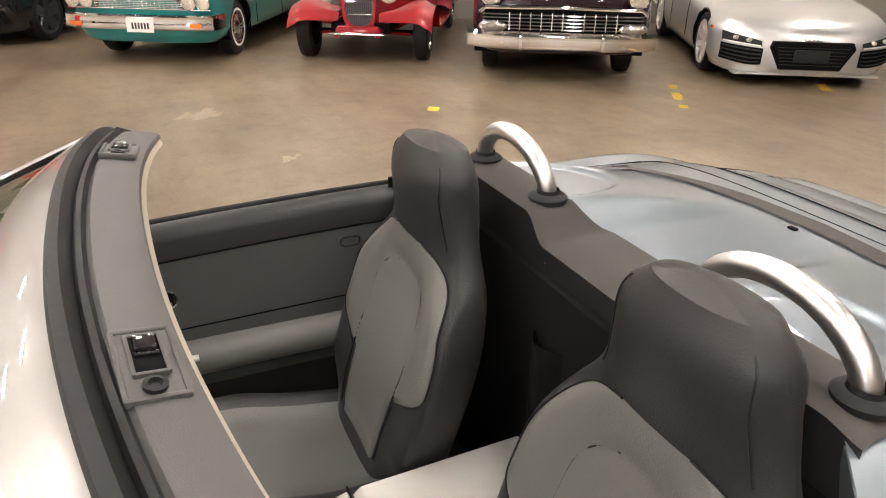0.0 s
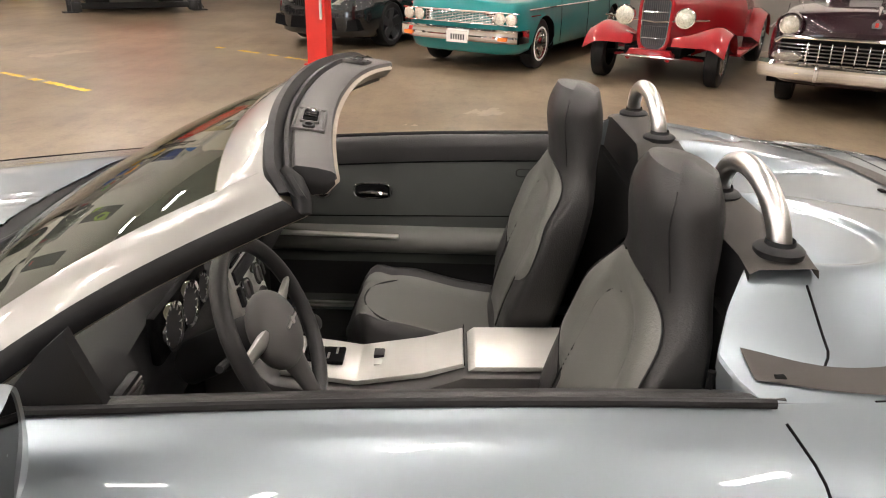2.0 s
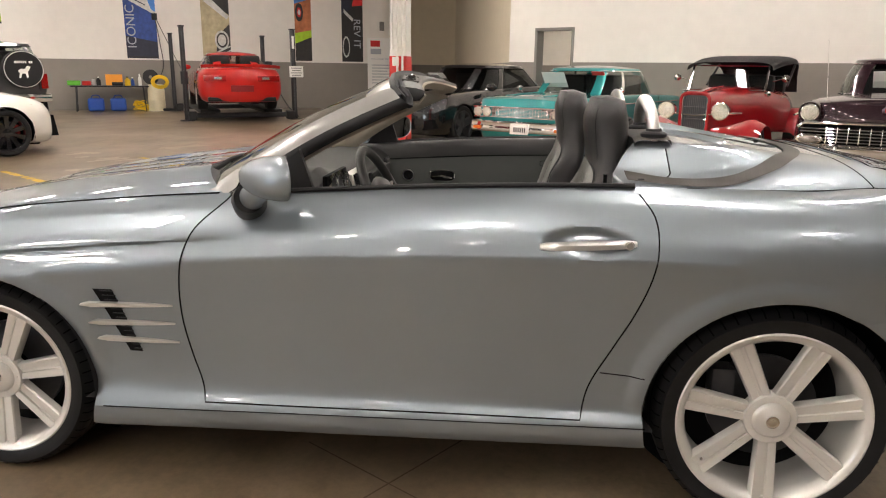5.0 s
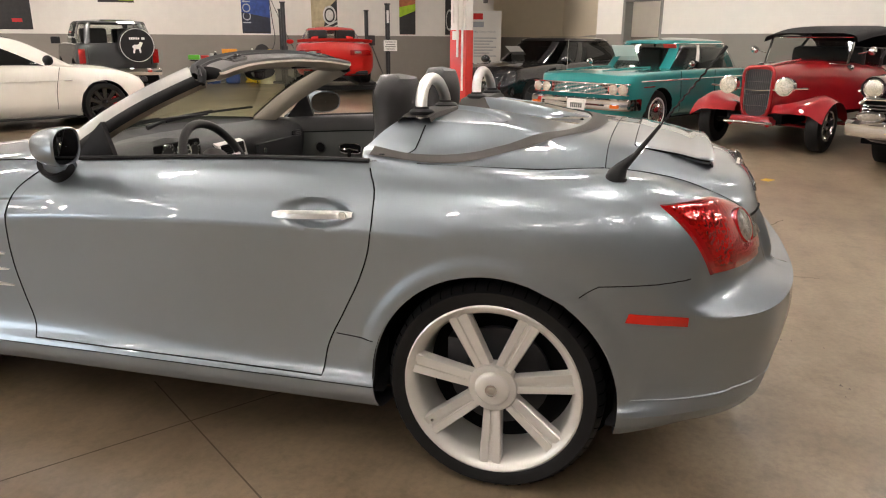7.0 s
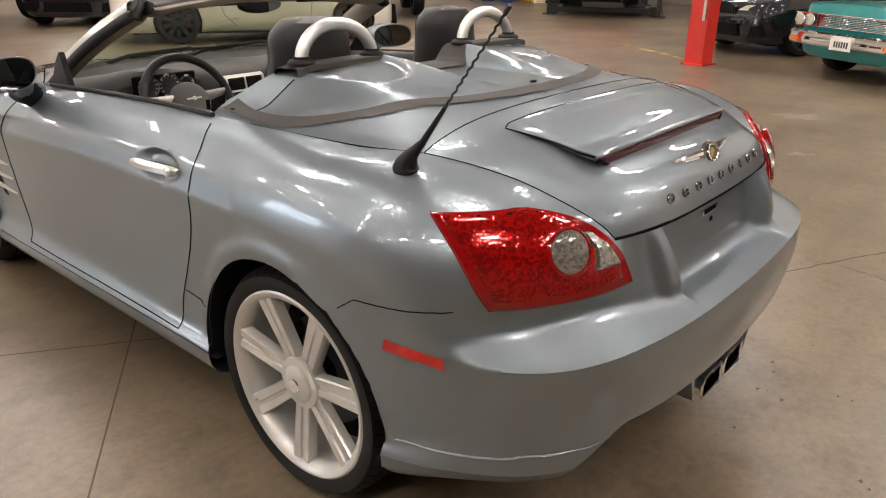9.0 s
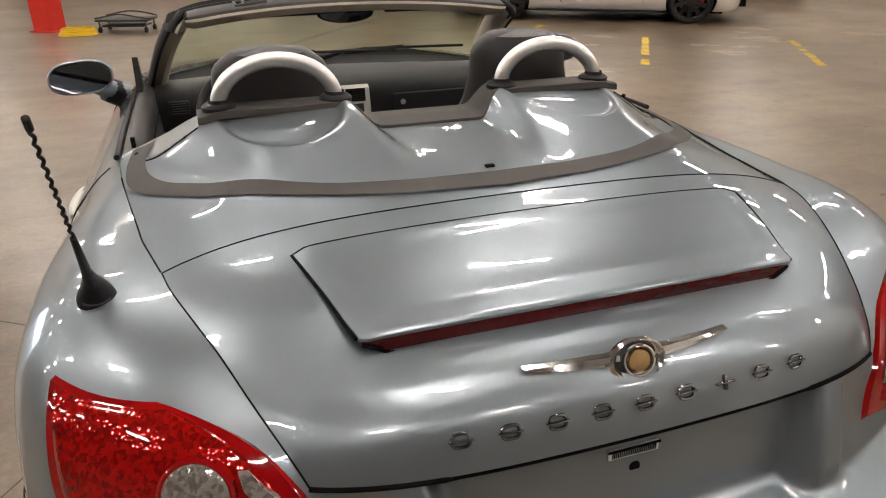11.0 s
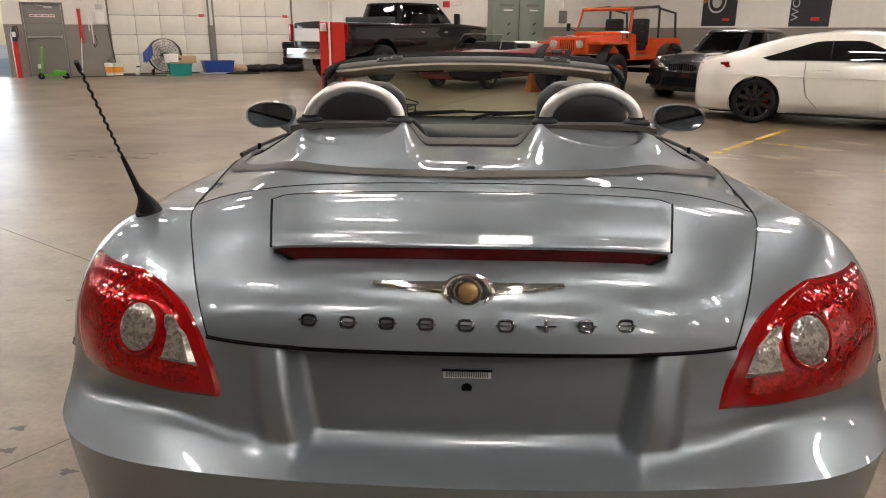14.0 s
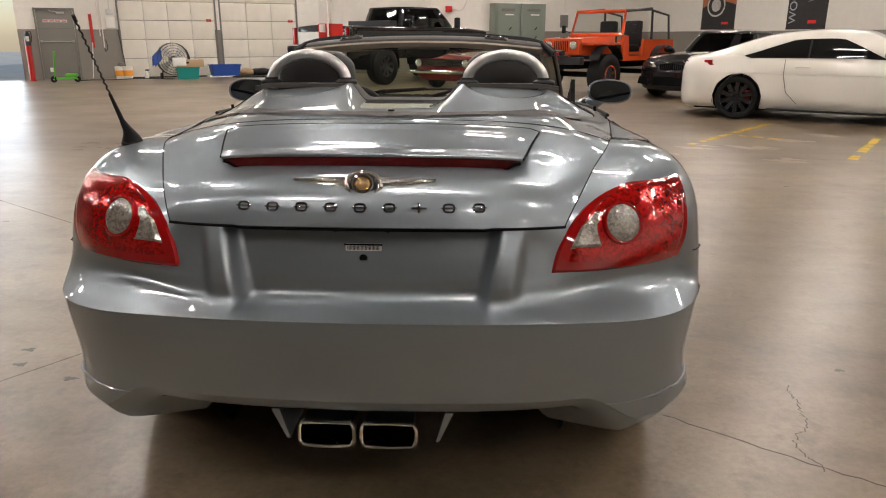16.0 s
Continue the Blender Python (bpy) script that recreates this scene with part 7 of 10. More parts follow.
    part("seat_back", join(box(0, -1.9, 1.12, 1.0, 0.2, 0.35, 0.08), box(0, -2.7, 1.12, 1.0, 0.2, 0.32, 0.08)), RUBBER, c)
    part("chassis", box(0, -1.3, 0.40, 0.7, 3.3, 0.12, 0.02), BLACK_GAP, c)


hot_rod()


# fifties saloon with a wide chrome grille
def fifties_saloon():
    c = thing("fifties_saloon", "black-cherry nineteen-fifties saloon with a broad chrome grille and bumper", "car", uvpose(7.25, 0.0, 0, 90), "cars in the row")
    W, wb = 0.96, 2.93
    car_shell(c, P_MAROON, W, -wb - 1.3, 0.82, [(-4.2, 0.90), (-3.0, 1.0), (-0.8, 1.03), (0.2, 1.02), (0.82, 0.97)], 0.30, 0.07, [(0, 0.34), (-wb, 0.34)], 0.38, 4.2, 3.6, shoulder=0.86, nose=0.04)
    cabin(c, P_MAROON, 0.78, -3.0, -0.72, -2.55, -1.12, 1.06, 1.50, 0.64, (0.36, 0.7), pane=CLEAR, chrome=CHROME)
    for s in (1, -1):
        for y in (0, -wb):
            car_wheel(c, 0.76, y, 0.345, 0.19, 0.18, s, "cap", whitewall=False)
        hoodlet = lathe([(0.125, -0.22), (0.125, 0.02), (0.118, 0.05), (0.095, 0.03)], 32)
        part("lamp_hood", moved(hoodlet, Matrix.Translation((s * 0.76, 0.80, 0.88)) @ pose(0, 0, 0, -90, 0, 0)), P_MAROON, c)
        lamp(c, s * 0.76, 0.82, 0.88, 0.088)
        pod = part("parking_lamp", moved(ball(0, 0, 0, 0.15, 0.06, 0.062, 24, 12), Matrix.Translation((s * 0.72, 0.90, 0.585))), CHROME, c, "chrome pod with a clear lamp")
        part("pod_lens", moved(ball(0, 0, 0, 0.115, 0.03, 0.043, 20, 10), Matrix.Translation((s * 0.72, 0.945, 0.585))), CLEARLENS, pod)
        part("overrider", box(s * 0.42, 1.03, 0.45, 0.045, 0.06, 0.17, 0.02), CHROME, c)
        part("side_trim", tube([(s * (W + 0.004), y, 0.86 - 0.03 * math.sin((y + 0.2) * 1.4)) for y in np.linspace(0.6, -3.9, 16)], 0.013, 6), CHROME, c)
    g = part("grille_frame", tube([(x, 0.90 - 0.05 * abs(x / 0.86) ** 3, 0.735 + z) for x, z in [(-0.86, -0.02), (-0.80, 0.03), (0, 0.045), (0.80, 0.03), (0.86, -0.02)]], 0.020, 8), CHROME, c)
    part("grille_backing", box(0, 0.80, 0.62, 1.62, 0.05, 0.26), BLACK_GAP, g)
    for k in range(6):
        part("grille_bar", tube([(x, 0.90 - 0.05 * abs(x / 0.85) ** 3, 0.53 + 0.035 * k) for x in np.linspace(-0.83, 0.83, 9)], 0.009, 6), CHROME, g)
    for k in range(11):
        x = -0.55 + 0.11 * k
        part("grille_upright", box(x, 0.90, 0.62, 0.012, 0.03, 0.22, 0.003), CHROME, g)
    b = np.linspace(-1, 1, 33)
    part("front_bumper", grid([[(s * 0.99, 1.02 - 0.22 * abs(s) ** 4 + d, z) for d, z in ((-0.06, 0.36), (-0.01, 0.38), (0.012, 0.43), (0.004, 0.47), (0.010, 0.50), (-0.05, 0.535))] for s in b]), CHROME, c, "wrap-round chrome bumper")
    badge = part("bonnet_badge", prism([(-0.04, 0.90), (0.04, 0.90), (0.045, 0.94), (0, 0.985), (-0.045, 0.94)][::-1], 0.845, 0.87, "y"), CHROME, c)
    part("badge_shield", box(0, 0.872, 0.93, 0.03, 0.006, 0.04, 0.002), REDPLASTIC, badge)
    part("bonnet_ornament", tube([(0, 0.62, 1.07), (0, 0.80, 1.055), (0, 0.90, 1.02)], [0.02, 0.016, 0.006], 8), CHROME, c)
    for x in (0.18, -0.26):
        part("windscreen_sign", moved(box(x, 0, 0, 0.34, 0.008, 0.26), Matrix.Translation((0, -0.86, 1.25)) @ pose(0, 0, 0, -40, 0, 0)), PAPER, c, "white price sheet", smooth=False)
    part("aerial", tube([(0.80, -0.5, 1.03), (0.88, -0.56, 1.75)], 0.003, 5), CHROME, c)
    seams(c, W, (-0.6, -1.65, -2.7), 0.36, 1.0)


fifties_saloon()


# mid-engined silver sports car
def sports_coupe():
    c = thing("sports_coupe", "low silver mid-engined sports coupe with black air intakes", "car", uvpose(7.5, -2.62, 0, 90), "cars in the row")
    W, wb = 0.95, 2.65
    car_shell(c, P_SILVER, W, -wb - 0.85, 0.93, [(-3.5, 0.86), (-2.6, 0.92), (-1.2, 0.88), (-0.3, 0.80), (0.4, 0.70), (0.75, 0.60), (0.93, 0.50)], 0.13, 0.06, [(0, 0.33), (-wb, 0.34)], 0.365, 2.7, 2.8, shoulder=0.86, nose=0.09)
    cabin(c, P_SILVER, 0.74, -2.7, -0.35, -1.75, -1.05, 0.84, 1.16, 0.55, (0.62,))
    for s in (1, -1):
        car_wheel(c, 0.80, 0, 0.33, 0.245, 0.24, s, "spoke", 10, RIM)
        car_wheel(c, 0.80, -wb, 0.34, 0.245, 0.28, s, "spoke", 10, RIM)
        def nose(x, z, off=0.0, s=s):
            """A point on the rounded nose at a half width and a height."""
            wf, ins, y = 0.985, 0.0, 0.8
            for _ in range(4):
                c_ = max(1 - min(x / (W * wf), 0.998) ** 2.7, 0.0) ** (1 / 2.7)
                y = 0.38 + (0.55 - ins) * c_
                f = (z - 0.13) / (float(spl([-1.2, -0.3, 0.4, 0.75, 0.93], [0.88, 0.80, 0.70, 0.60, 0.50], y)) - 0.13)
                ins = float(np.interp(f, [0.7, 0.86, 0.96, 1.0], [0, 0.027, 0.063, 0.09]))
                wf = float(np.interp(f, [0, 0.06, 0.25, 0.45, 0.7, 0.86, 0.96, 1.0], [0.85, 0.93, 0.985, 1.0, 0.99, 0.965, 0.89, 0.86]))
            return Vector((s * (x + off * 0.5), y + off, z))

        def low(a):
            return 0.20 + 0.07 * a + 0.04 * (1 - a) ** 4

        def high(a):
            return 0.405 + 0.03 * a

        it = part("side_intake", grid([[nose(0.485 + 0.39 * a, low(a) + (high(a) - low(a)) * b, 0.010) for b in np.linspace(0, 1, 8)] for a in np.linspace(0, 1, 12)]), BLACK_GAP, c, "black side intake")
        for k in range(4):
            part("intake_slat", tube([nose(0.50 + 0.365 * a, low(a) + (high(a) - low(a)) * (0.16 + 0.23 * k), 0.016) for a in np.linspace(0, 1, 9)], 0.007, 6), DARKPLASTIC, it)
        hl = part("headlamp", grid([[nose(0.50 + 0.37 * a, high(a) + 0.018 + (0.055 + 0.045 * a) * b, 0.012) for b in np.linspace(0, 1, 6)] for a in np.linspace(0, 1, 12)]), RUBBER, c, "dark swept headlamp with clear projector")
        part("lamp_strip", tube([nose(0.51 + 0.35 * a, high(a) + 0.024, 0.016) for a in np.linspace(0, 1, 9)], 0.007, 6), WHITE, hl)
        for a in (0.35, 0.68):
            q = nose(0.50 + 0.37 * a, high(a) + 0.055 + 0.02 * a, 0.0)
            part("projector", ball(q.x, q.y + 0.004, q.z, 0.036, 0.026, 0.024, 16, 10), HEADLAMP, hl)
        part("side_marker", box(s * 0.935, 0.46, 0.56, 0.02, 0.07, 0.03, 0.006), AMBER, c)
    fr = part("front_grille", prism([(-0.40, 0.485), (0.40, 0.485), (0.43, 0.42), (0.31, 0.20), (-0.31, 0.20), (-0.43, 0.42)], 0.84, 0.94, "y"), BLACK_GAP, c, "black trapezoid grille")
    for k in range(6):
        part("grille_slat", box(0, 0.938, 0.25 + 0.035 * k, 0.62 + 0.02 * k, 0.01, 0.007), DARKPLASTIC, fr)
    part("plate_blank", box(0, 0.942, 0.34, 0.36, 0.01, 0.13, 0.01), DARKPLASTIC, fr)
    part("lip", box(0, 0.74, 0.14, 1.5, 0.30, 0.025, 0.01), P_SILVER, c)
    part("nose_badge", join(*[moved(tube([(0.028 * math.cos(a) + o, 0, 0.028 * math.sin(a)) for a in [2 * math.pi * k / 16 for k in range(17)]], 0.004, 5), Matrix.Translation((0, 0.905, 0.51)) @ pose(0, 0, 0, -35, 0, 0)) for o in (-0.06, -0.02, 0.02, 0.06)]), CHROME, c)
    seams(c, W, (-0.75, -1.75), 0.3, 0.82)


sports_coupe()


# black performance saloon beside the red post
def modern_saloon(m, paint, label, group="", front=True, wheel_m=None):
    c = thing("modern_saloon", label, "car", m, group)
    W, wb = 0.94, 2.96
    car_shell(c, paint, W, -wb - 1.05, 0.86, [(-4.0, 0.94), (-3.2, 0.98), (-1.2, 0.95), (-0.2, 0.90), (0.5, 0.83), (0.86, 0.70)], 0.18, 0.06, [(0, 0.34), (-wb, 0.34)], 0.375, 3.0, 3.2, shoulder=0.86, nose=0.05)
    cabin(c, paint, 0.78, -3.55, -0.55, -2.75, -1.25, 0.92, 1.40, 0.60, (0.42, 0.78))
    for s in (1, -1):
        car_wheel(c, 0.80, 0, 0.345, 0.25, 0.25, s, "spoke", 5, wheel_m or DARKMETAL)
        car_wheel(c, 0.80, -wb, 0.345, 0.25, 0.26, s, "spoke", 5, wheel_m or DARKMETAL)
        hp = [(s * 0.40, 0.885, 0.66), (s * 0.84, 0.60, 0.66), (s * 0.86, 0.50, 0.75), (s * 0.50, 0.82, 0.735)]
        part("headlamp", (hp + [(x, y - 0.10, z) for x, y, z in hp], [(0, 1, 2, 3), (4, 7, 6, 5), (0, 4, 5, 1), (1, 5, 6, 2), (2, 6, 7, 3), (3, 7, 4, 0)]), HEADLAMP, c, "clear headlamp", smooth=False)
        kd = part("kidney_grille", prism([(s * 0.02, 0.60), (s * 0.30, 0.61), (s * 0.27, 0.72), (s * 0.03, 0.735)][::s], 0.84, 0.895, "y", 0.01), BLACK_GAP, c)
        for k in range(6):
            part("grille_slat", box(s * (0.05 + 0.045 * k), 0.90, 0.665, 0.010, 0.012, 0.10), DARKPLASTIC, kd)
        part("low_intake", prism([(s * 0.50, 0.26), (s * 0.84, 0.30), (s * 0.80, 0.46), (s * 0.52, 0.42)][::s], 0.62, 0.80, "y"), BLACK_GAP, c)
        part("door_mirror", join(ball(s * 1.02, -0.75, 1.00, 0.11, 0.07, 0.075, 18, 10), tube([(s * 0.88, -0.75, 0.95), (s * 1.0, -0.75, 0.97)], 0.02, 8)), paint, c)
    part("centre_intake", prism([(-0.44, 0.28), (0.44, 0.28), (0.40, 0.46), (-0.40, 0.46)], 0.80, 0.885, "y"), BLACK_GAP, c)
    seams(c, W, (-0.75, -1.75, -2.75), 0.3, 0.92)
    return c


ms = modern_saloon(uvpose(8.0, 7.62, 0, 90), P_BLACK, "black modern performance saloon parked beside the red post", "cars in the row")
part("windscreen_sign", moved(box(0.30, 0, 0, 0.36, 0.008, 0.28), Matrix.Translation((0, -0.86, 1.17)) @ pose(0, 0, 0, -55, 0, 0)), PAPER, ms, "white price sheet", smooth=False)
modern_saloon(at_world(4.85, 13.95, -133), P_BLACK, "black modern saloon between the jeep and the white coupe")


# white coupe
def white_coupe():
    c = thing("white_coupe", "pearl white modern two-door coupe with black multi-spoke wheels", "car", uvpose(1.84, 11.36, 0, -90))
    W, wb = 0.92, 2.84
    wbase = wb
    car_shell(c, P_WHITE, W, -wb - 1.02, 0.84, [(-3.86, 0.90), (-3.4, 0.98), (-2.4, 0.97), (-1.0, 0.95), (-0.3, 0.90), (0.4, 0.82), (0.84, 0.66)], 0.17, 0.06, [(0, 0.34), (-wb, 0.34)], 0.375, 2.7, 3.0, shoulder=0.86, nose=0.06)
    yr = [-3.62, -3.3, -2.9, -2.4, -1.9, -1.45, -1.05, -0.7, -0.35]
    zr = [0.99, 1.07, 1.20, 1.335, 1.395, 1.40, 1.34, 1.17, 0.96]
    wr = [0.60, 0.58, 0.56, 0.545, 0.54, 0.545, 0.57, 0.61, 0.66]
    wb = [0.70, 0.76, 0.80, 0.82, 0.82, 0.815, 0.80, 0.77, 0.73]

    def house(y, q, off=0.0):
        """q from 0 at the waist to 1 at the roof's middle."""
        z, w1, w0 = spl(yr, zr, y), spl(yr, wr, y), spl(yr, wb, y)
        zb = 0.925
        k = min(q / 0.6, 1.0)
        if q <= 0.6:
            bulge = 0.03 * math.sin(math.pi * k)
            return w0 + (w1 - w0) * k**1.25 + bulge + off, zb + (max(z - 0.055, zb + 0.01) - zb) * k
        k = (q - 0.6) / 0.4
        return w1 * math.cos(k * math.pi / 2), max(z - 0.055, zb + 0.01) + (z - max(z - 0.055, zb + 0.01)) * math.sin(k * math.pi / 2) + off

    YY = np.linspace(-3.62, -0.35, 60)
    QQ = np.linspace(0, 1, 22)
    rows = [[(house(y, q)[0], y, house(y, q)[1]) for q in QQ] + [(-house(y, q)[0], y, house(y, q)[1]) for q in QQ[-2::-1]] for y in YY]
    cab = part("cabin", grid(rows), P_WHITE, c, angle=60)
    pane = mat("black_window_glass", (0.008, 0.009, 0.009), 0.04, coat=1.0)
    for s in (1, -1):
        g = []
        for t in np.linspace(0, 1, 30):
            y = -3.02 + 2.22 * t
            hi = 0.46 * min(1.0, (t / 0.42) ** 0.75) * min(1.0, ((1.0 - t) / 0.30 + 0.05) ** 0.8)
            lo = 0.05
            g.append([(s * house(y, lo + (max(hi, lo + 0.005) - lo) * k / 6, 0.006)[0], y, house(y, lo + (max(hi, lo + 0.005) - lo) * k / 6)[1] + 0.002) for k in range(7)])
        part("side_window", grid(g), pane, cab, "dark side window")
        part("window_trim", tube([g[k][0] for k in range(30)], 0.007, 6), CHROME, cab)
        part("door_post", tube([g[15][k] for k in range(7)], 0.012, 6), RUBBER, cab)
    for nm, y0, y1, f in (("rear_window", -3.40, -2.50, 0.80), ("windscreen", -1.20, -0.48, 0.88)):
        part(nm, grid([[(u * f * spl(yr, wr, y), y, house(y, 1 - 0.36 * abs(u) ** 1.0 * 0.9)[1] + 0.008) for u in np.linspace(-1, 1, 15)] for y in np.linspace(y0, y1, 12)]), pane, cab, "dark glass")
    for s in (1, -1):
        car_wheel(c, 0.79, 0, 0.34, 0.252, 0.25, s, "spoke", 10, P_BLACK, calliper=REDPLASTIC)
        car_wheel(c, 0.79, -wbase, 0.34, 0.252, 0.27, s, "spoke", 10, P_BLACK, calliper=REDPLASTIC)
        tl = [(s * 0.84, -3.62, 0.80), (s * 0.92, -3.30, 0.84), (s * 0.91, -3.36, 0.92), (s * 0.66, -3.80, 0.90)]
        part("tail_lamp", (tl + [(x * 0.93, y + 0.05, z) for x, y, z in tl], [(0, 1, 2, 3), (4, 7, 6, 5), (0, 4, 5, 1), (1, 5, 6, 2), (2, 6, 7, 3), (3, 7, 4, 0)]), REDLENS, c, "red tail lamp", smooth=False, m=Matrix.Translation((-s * 0.012, 0.05, 0)))
        hp = [(s * 0.52, 0.74, 0.62), (s * 0.86, 0.46, 0.64), (s * 0.87, 0.34, 0.74), (s * 0.60, 0.64, 0.74)]
        part("headlamp", ([(x * 1.02, y + 0.03, z) for x, y, z in hp] + [(x * 0.9, y - 0.10, z) for x, y, z in hp], [(0, 1, 2, 3), (4, 7, 6, 5), (0, 4, 5, 1), (1, 5, 6, 2), (2, 6, 7, 3), (3, 7, 4, 0)]), HEADLAMP, c, "clear headlamp", smooth=False)
        part("side_skirt", box(s * 0.90, -1.42, 0.175, 0.10, 1.9, 0.03, 0.012), RUBBER, c)
        part("door_mirror", join(ball(s * 1.02, -0.80, 1.03, 0.11, 0.07, 0.075, 18, 10), tube([(s * 0.88, -0.80, 0.97), (s * 1.0, -0.80, 0.99)], 0.02, 8)), RUBBER, c)
        part("door_handle", tube([(s * 0.935, -2.02, 0.83), (s * 0.95, -1.93, 0.835), (s * 0.935, -1.82, 0.835)], 0.014, 8), P_WHITE, c)
        part("waist_crease", tube([(s * (W + 0.001), y, 0.74 + 0.02 * math.sin(y)) for y in np.linspace(-0.5, -3.2, 14)], 0.006, 6), P_WHITE, c)
        part("door_gap", tube([(s * (W + 0.002), -0.72, 0.30), (s * (W + 0.004), -0.70, 0.6), (s * (W - 0.02), -0.62, 0.92)], 0.004, 5), BLACK_GAP, c)
        part("door_gap", tube([(s * (W + 0.002), -1.95, 0.28), (s * (W + 0.004), -2.12, 0.45), (s * (W + 0.004), -2.18, 0.7), (s * (W - 0.02), -2.18, 0.94)], 0.004, 5), BLACK_GAP, c)
        part("fender_badge", box(s * (W + 0.003), -0.52, 0.72, 0.006, 0.12, 0.014), CHROME, c)
    part("boot_lip", tube([(x, -3.80 + 0.25 * abs(x) ** 2, 1.0) for x in np.linspace(-0.62, 0.62, 11)], 0.016, 8), P_WHITE, c)
    part("front_intake", prism([(-0.6, 0.24), (0.6, 0.24), (0.5, 0.55), (-0.5, 0.55)], 0.76, 0.86, "y"), BLACK_GAP, c)


white_coupe()


# dark grey two-door off-roader seen from behind
def off_roader():
    c = thing("off_roader", "dark grey lifted two-door off-roader with a covered spare wheel", "car", at_world(11.0, 11.5, 50))
    # local origin at the rear axle, +y forward
    W = 0.84
    m0 = Matrix.Translation((0, 0, 0.22))
    body = new("shell")
    body.parent = c
    body.matrix_basis = m0
    car_shell(body, P_GREY, W, -0.72, 3.05, [(-0.72, 1.02), (0.5, 1.04), (2.0, 1.04), (3.05, 0.98)], 0.42, 0.03, [(0, 0.28), (2.4, 0.28)], 0.44, 6.0, 6.5, shoulder=0.94, nose=0.03)
    cabin(body, P_GREY, 0.76, -0.62, 1.75, -0.45, 1.25, 1.03, 1.50, 0.66, (0.3, 0.68), pane=CLEAR, n=7)
    for s in (1, -1):
        car_wheel(c, 0.74, 0.0, 0.40, 0.20, 0.27, s, "spoke", 6, DARKMETAL)
        car_wheel(c, 0.74, 2.4, 0.40, 0.20, 0.27, s, "spoke", 6, DARKMETAL)
        tl = part("tail_lamp", box(s * 0.74, -0.735, 0.99, 0.13, 0.03, 0.30, 0.012), REDLENS, c, "tall red tail lamp")
        part("door_mirror", box(s * 0.98, 1.55, 1.32, 0.2, 0.08, 0.16, 0.03), DARKPLASTIC, c)
    bmp = part("rear_bumper", box(0, -0.84, 0.66, 1.62, 0.12, 0.16, 0.02), CHROME, c, "chrome rear bumper")
    part("tow_bar", box(0.0, -0.80, 0.50, 1.0, 0.10, 0.10, 0.02), DARKMETAL, c)
    sp = part("spare_cover", moved(lathe([(0.0, 0.0), (0.33, 0.0), (0.365, -0.03), (0.37, -0.12), (0.36, -0.20)], 44), Matrix.Translation((0.34, -0.95, 1.22)) @ pose(0, 0, 0, 90, 0, 0)), FABRIC, c, "black spare wheel cover with white print")
    part("cover_rim", moved(tube([(0.345 * math.cos(a), 0.345 * math.sin(a), 0.0) for a in [2 * math.pi * k / 40 for k in range(41)]], 0.006, 6), Matrix.Translation((0.34, -0.955, 1.22)) @ pose(0, 0, 0, 90, 0, 0)), WHITE, sp)
    # plain shape in place of the printed emblem
    hs = [(-0.11, 0.02), (-0.06, 0.06), (0.02, 0.06), (0.06, 0.12), (0.12, 0.10), (0.09, 0.04), (0.06, 0.0), (0.07, -0.10), (0.04, -0.11), (0.02, -0.03), (-0.04, -0.03), (-0.07, -0.12), (-0.10, -0.11), (-0.08, -0.02)]
    part("cover_print", prism([(0.34 + x, 1.17 + z) for x, z in hs], -0.962, -0.953, "y"), WHITE, sp)
    part("print_bars", join(*[box(0.34 - 0.14 + 0.036 * k, -0.956, 1.36, 0.026, 0.004, 0.045) for k in range(9) if k != 6]), WHITE, sp, smooth=False)
    part("tailgate_gap", join(tube([(-0.62, -0.735, 0.80), (-0.62, -0.735, 1.22)], 0.005, 5), tube([(0.64, -0.735, 0.80), (0.64, -0.735, 1.22)], 0.005, 5)), BLACK_GAP, c)


off_roader()


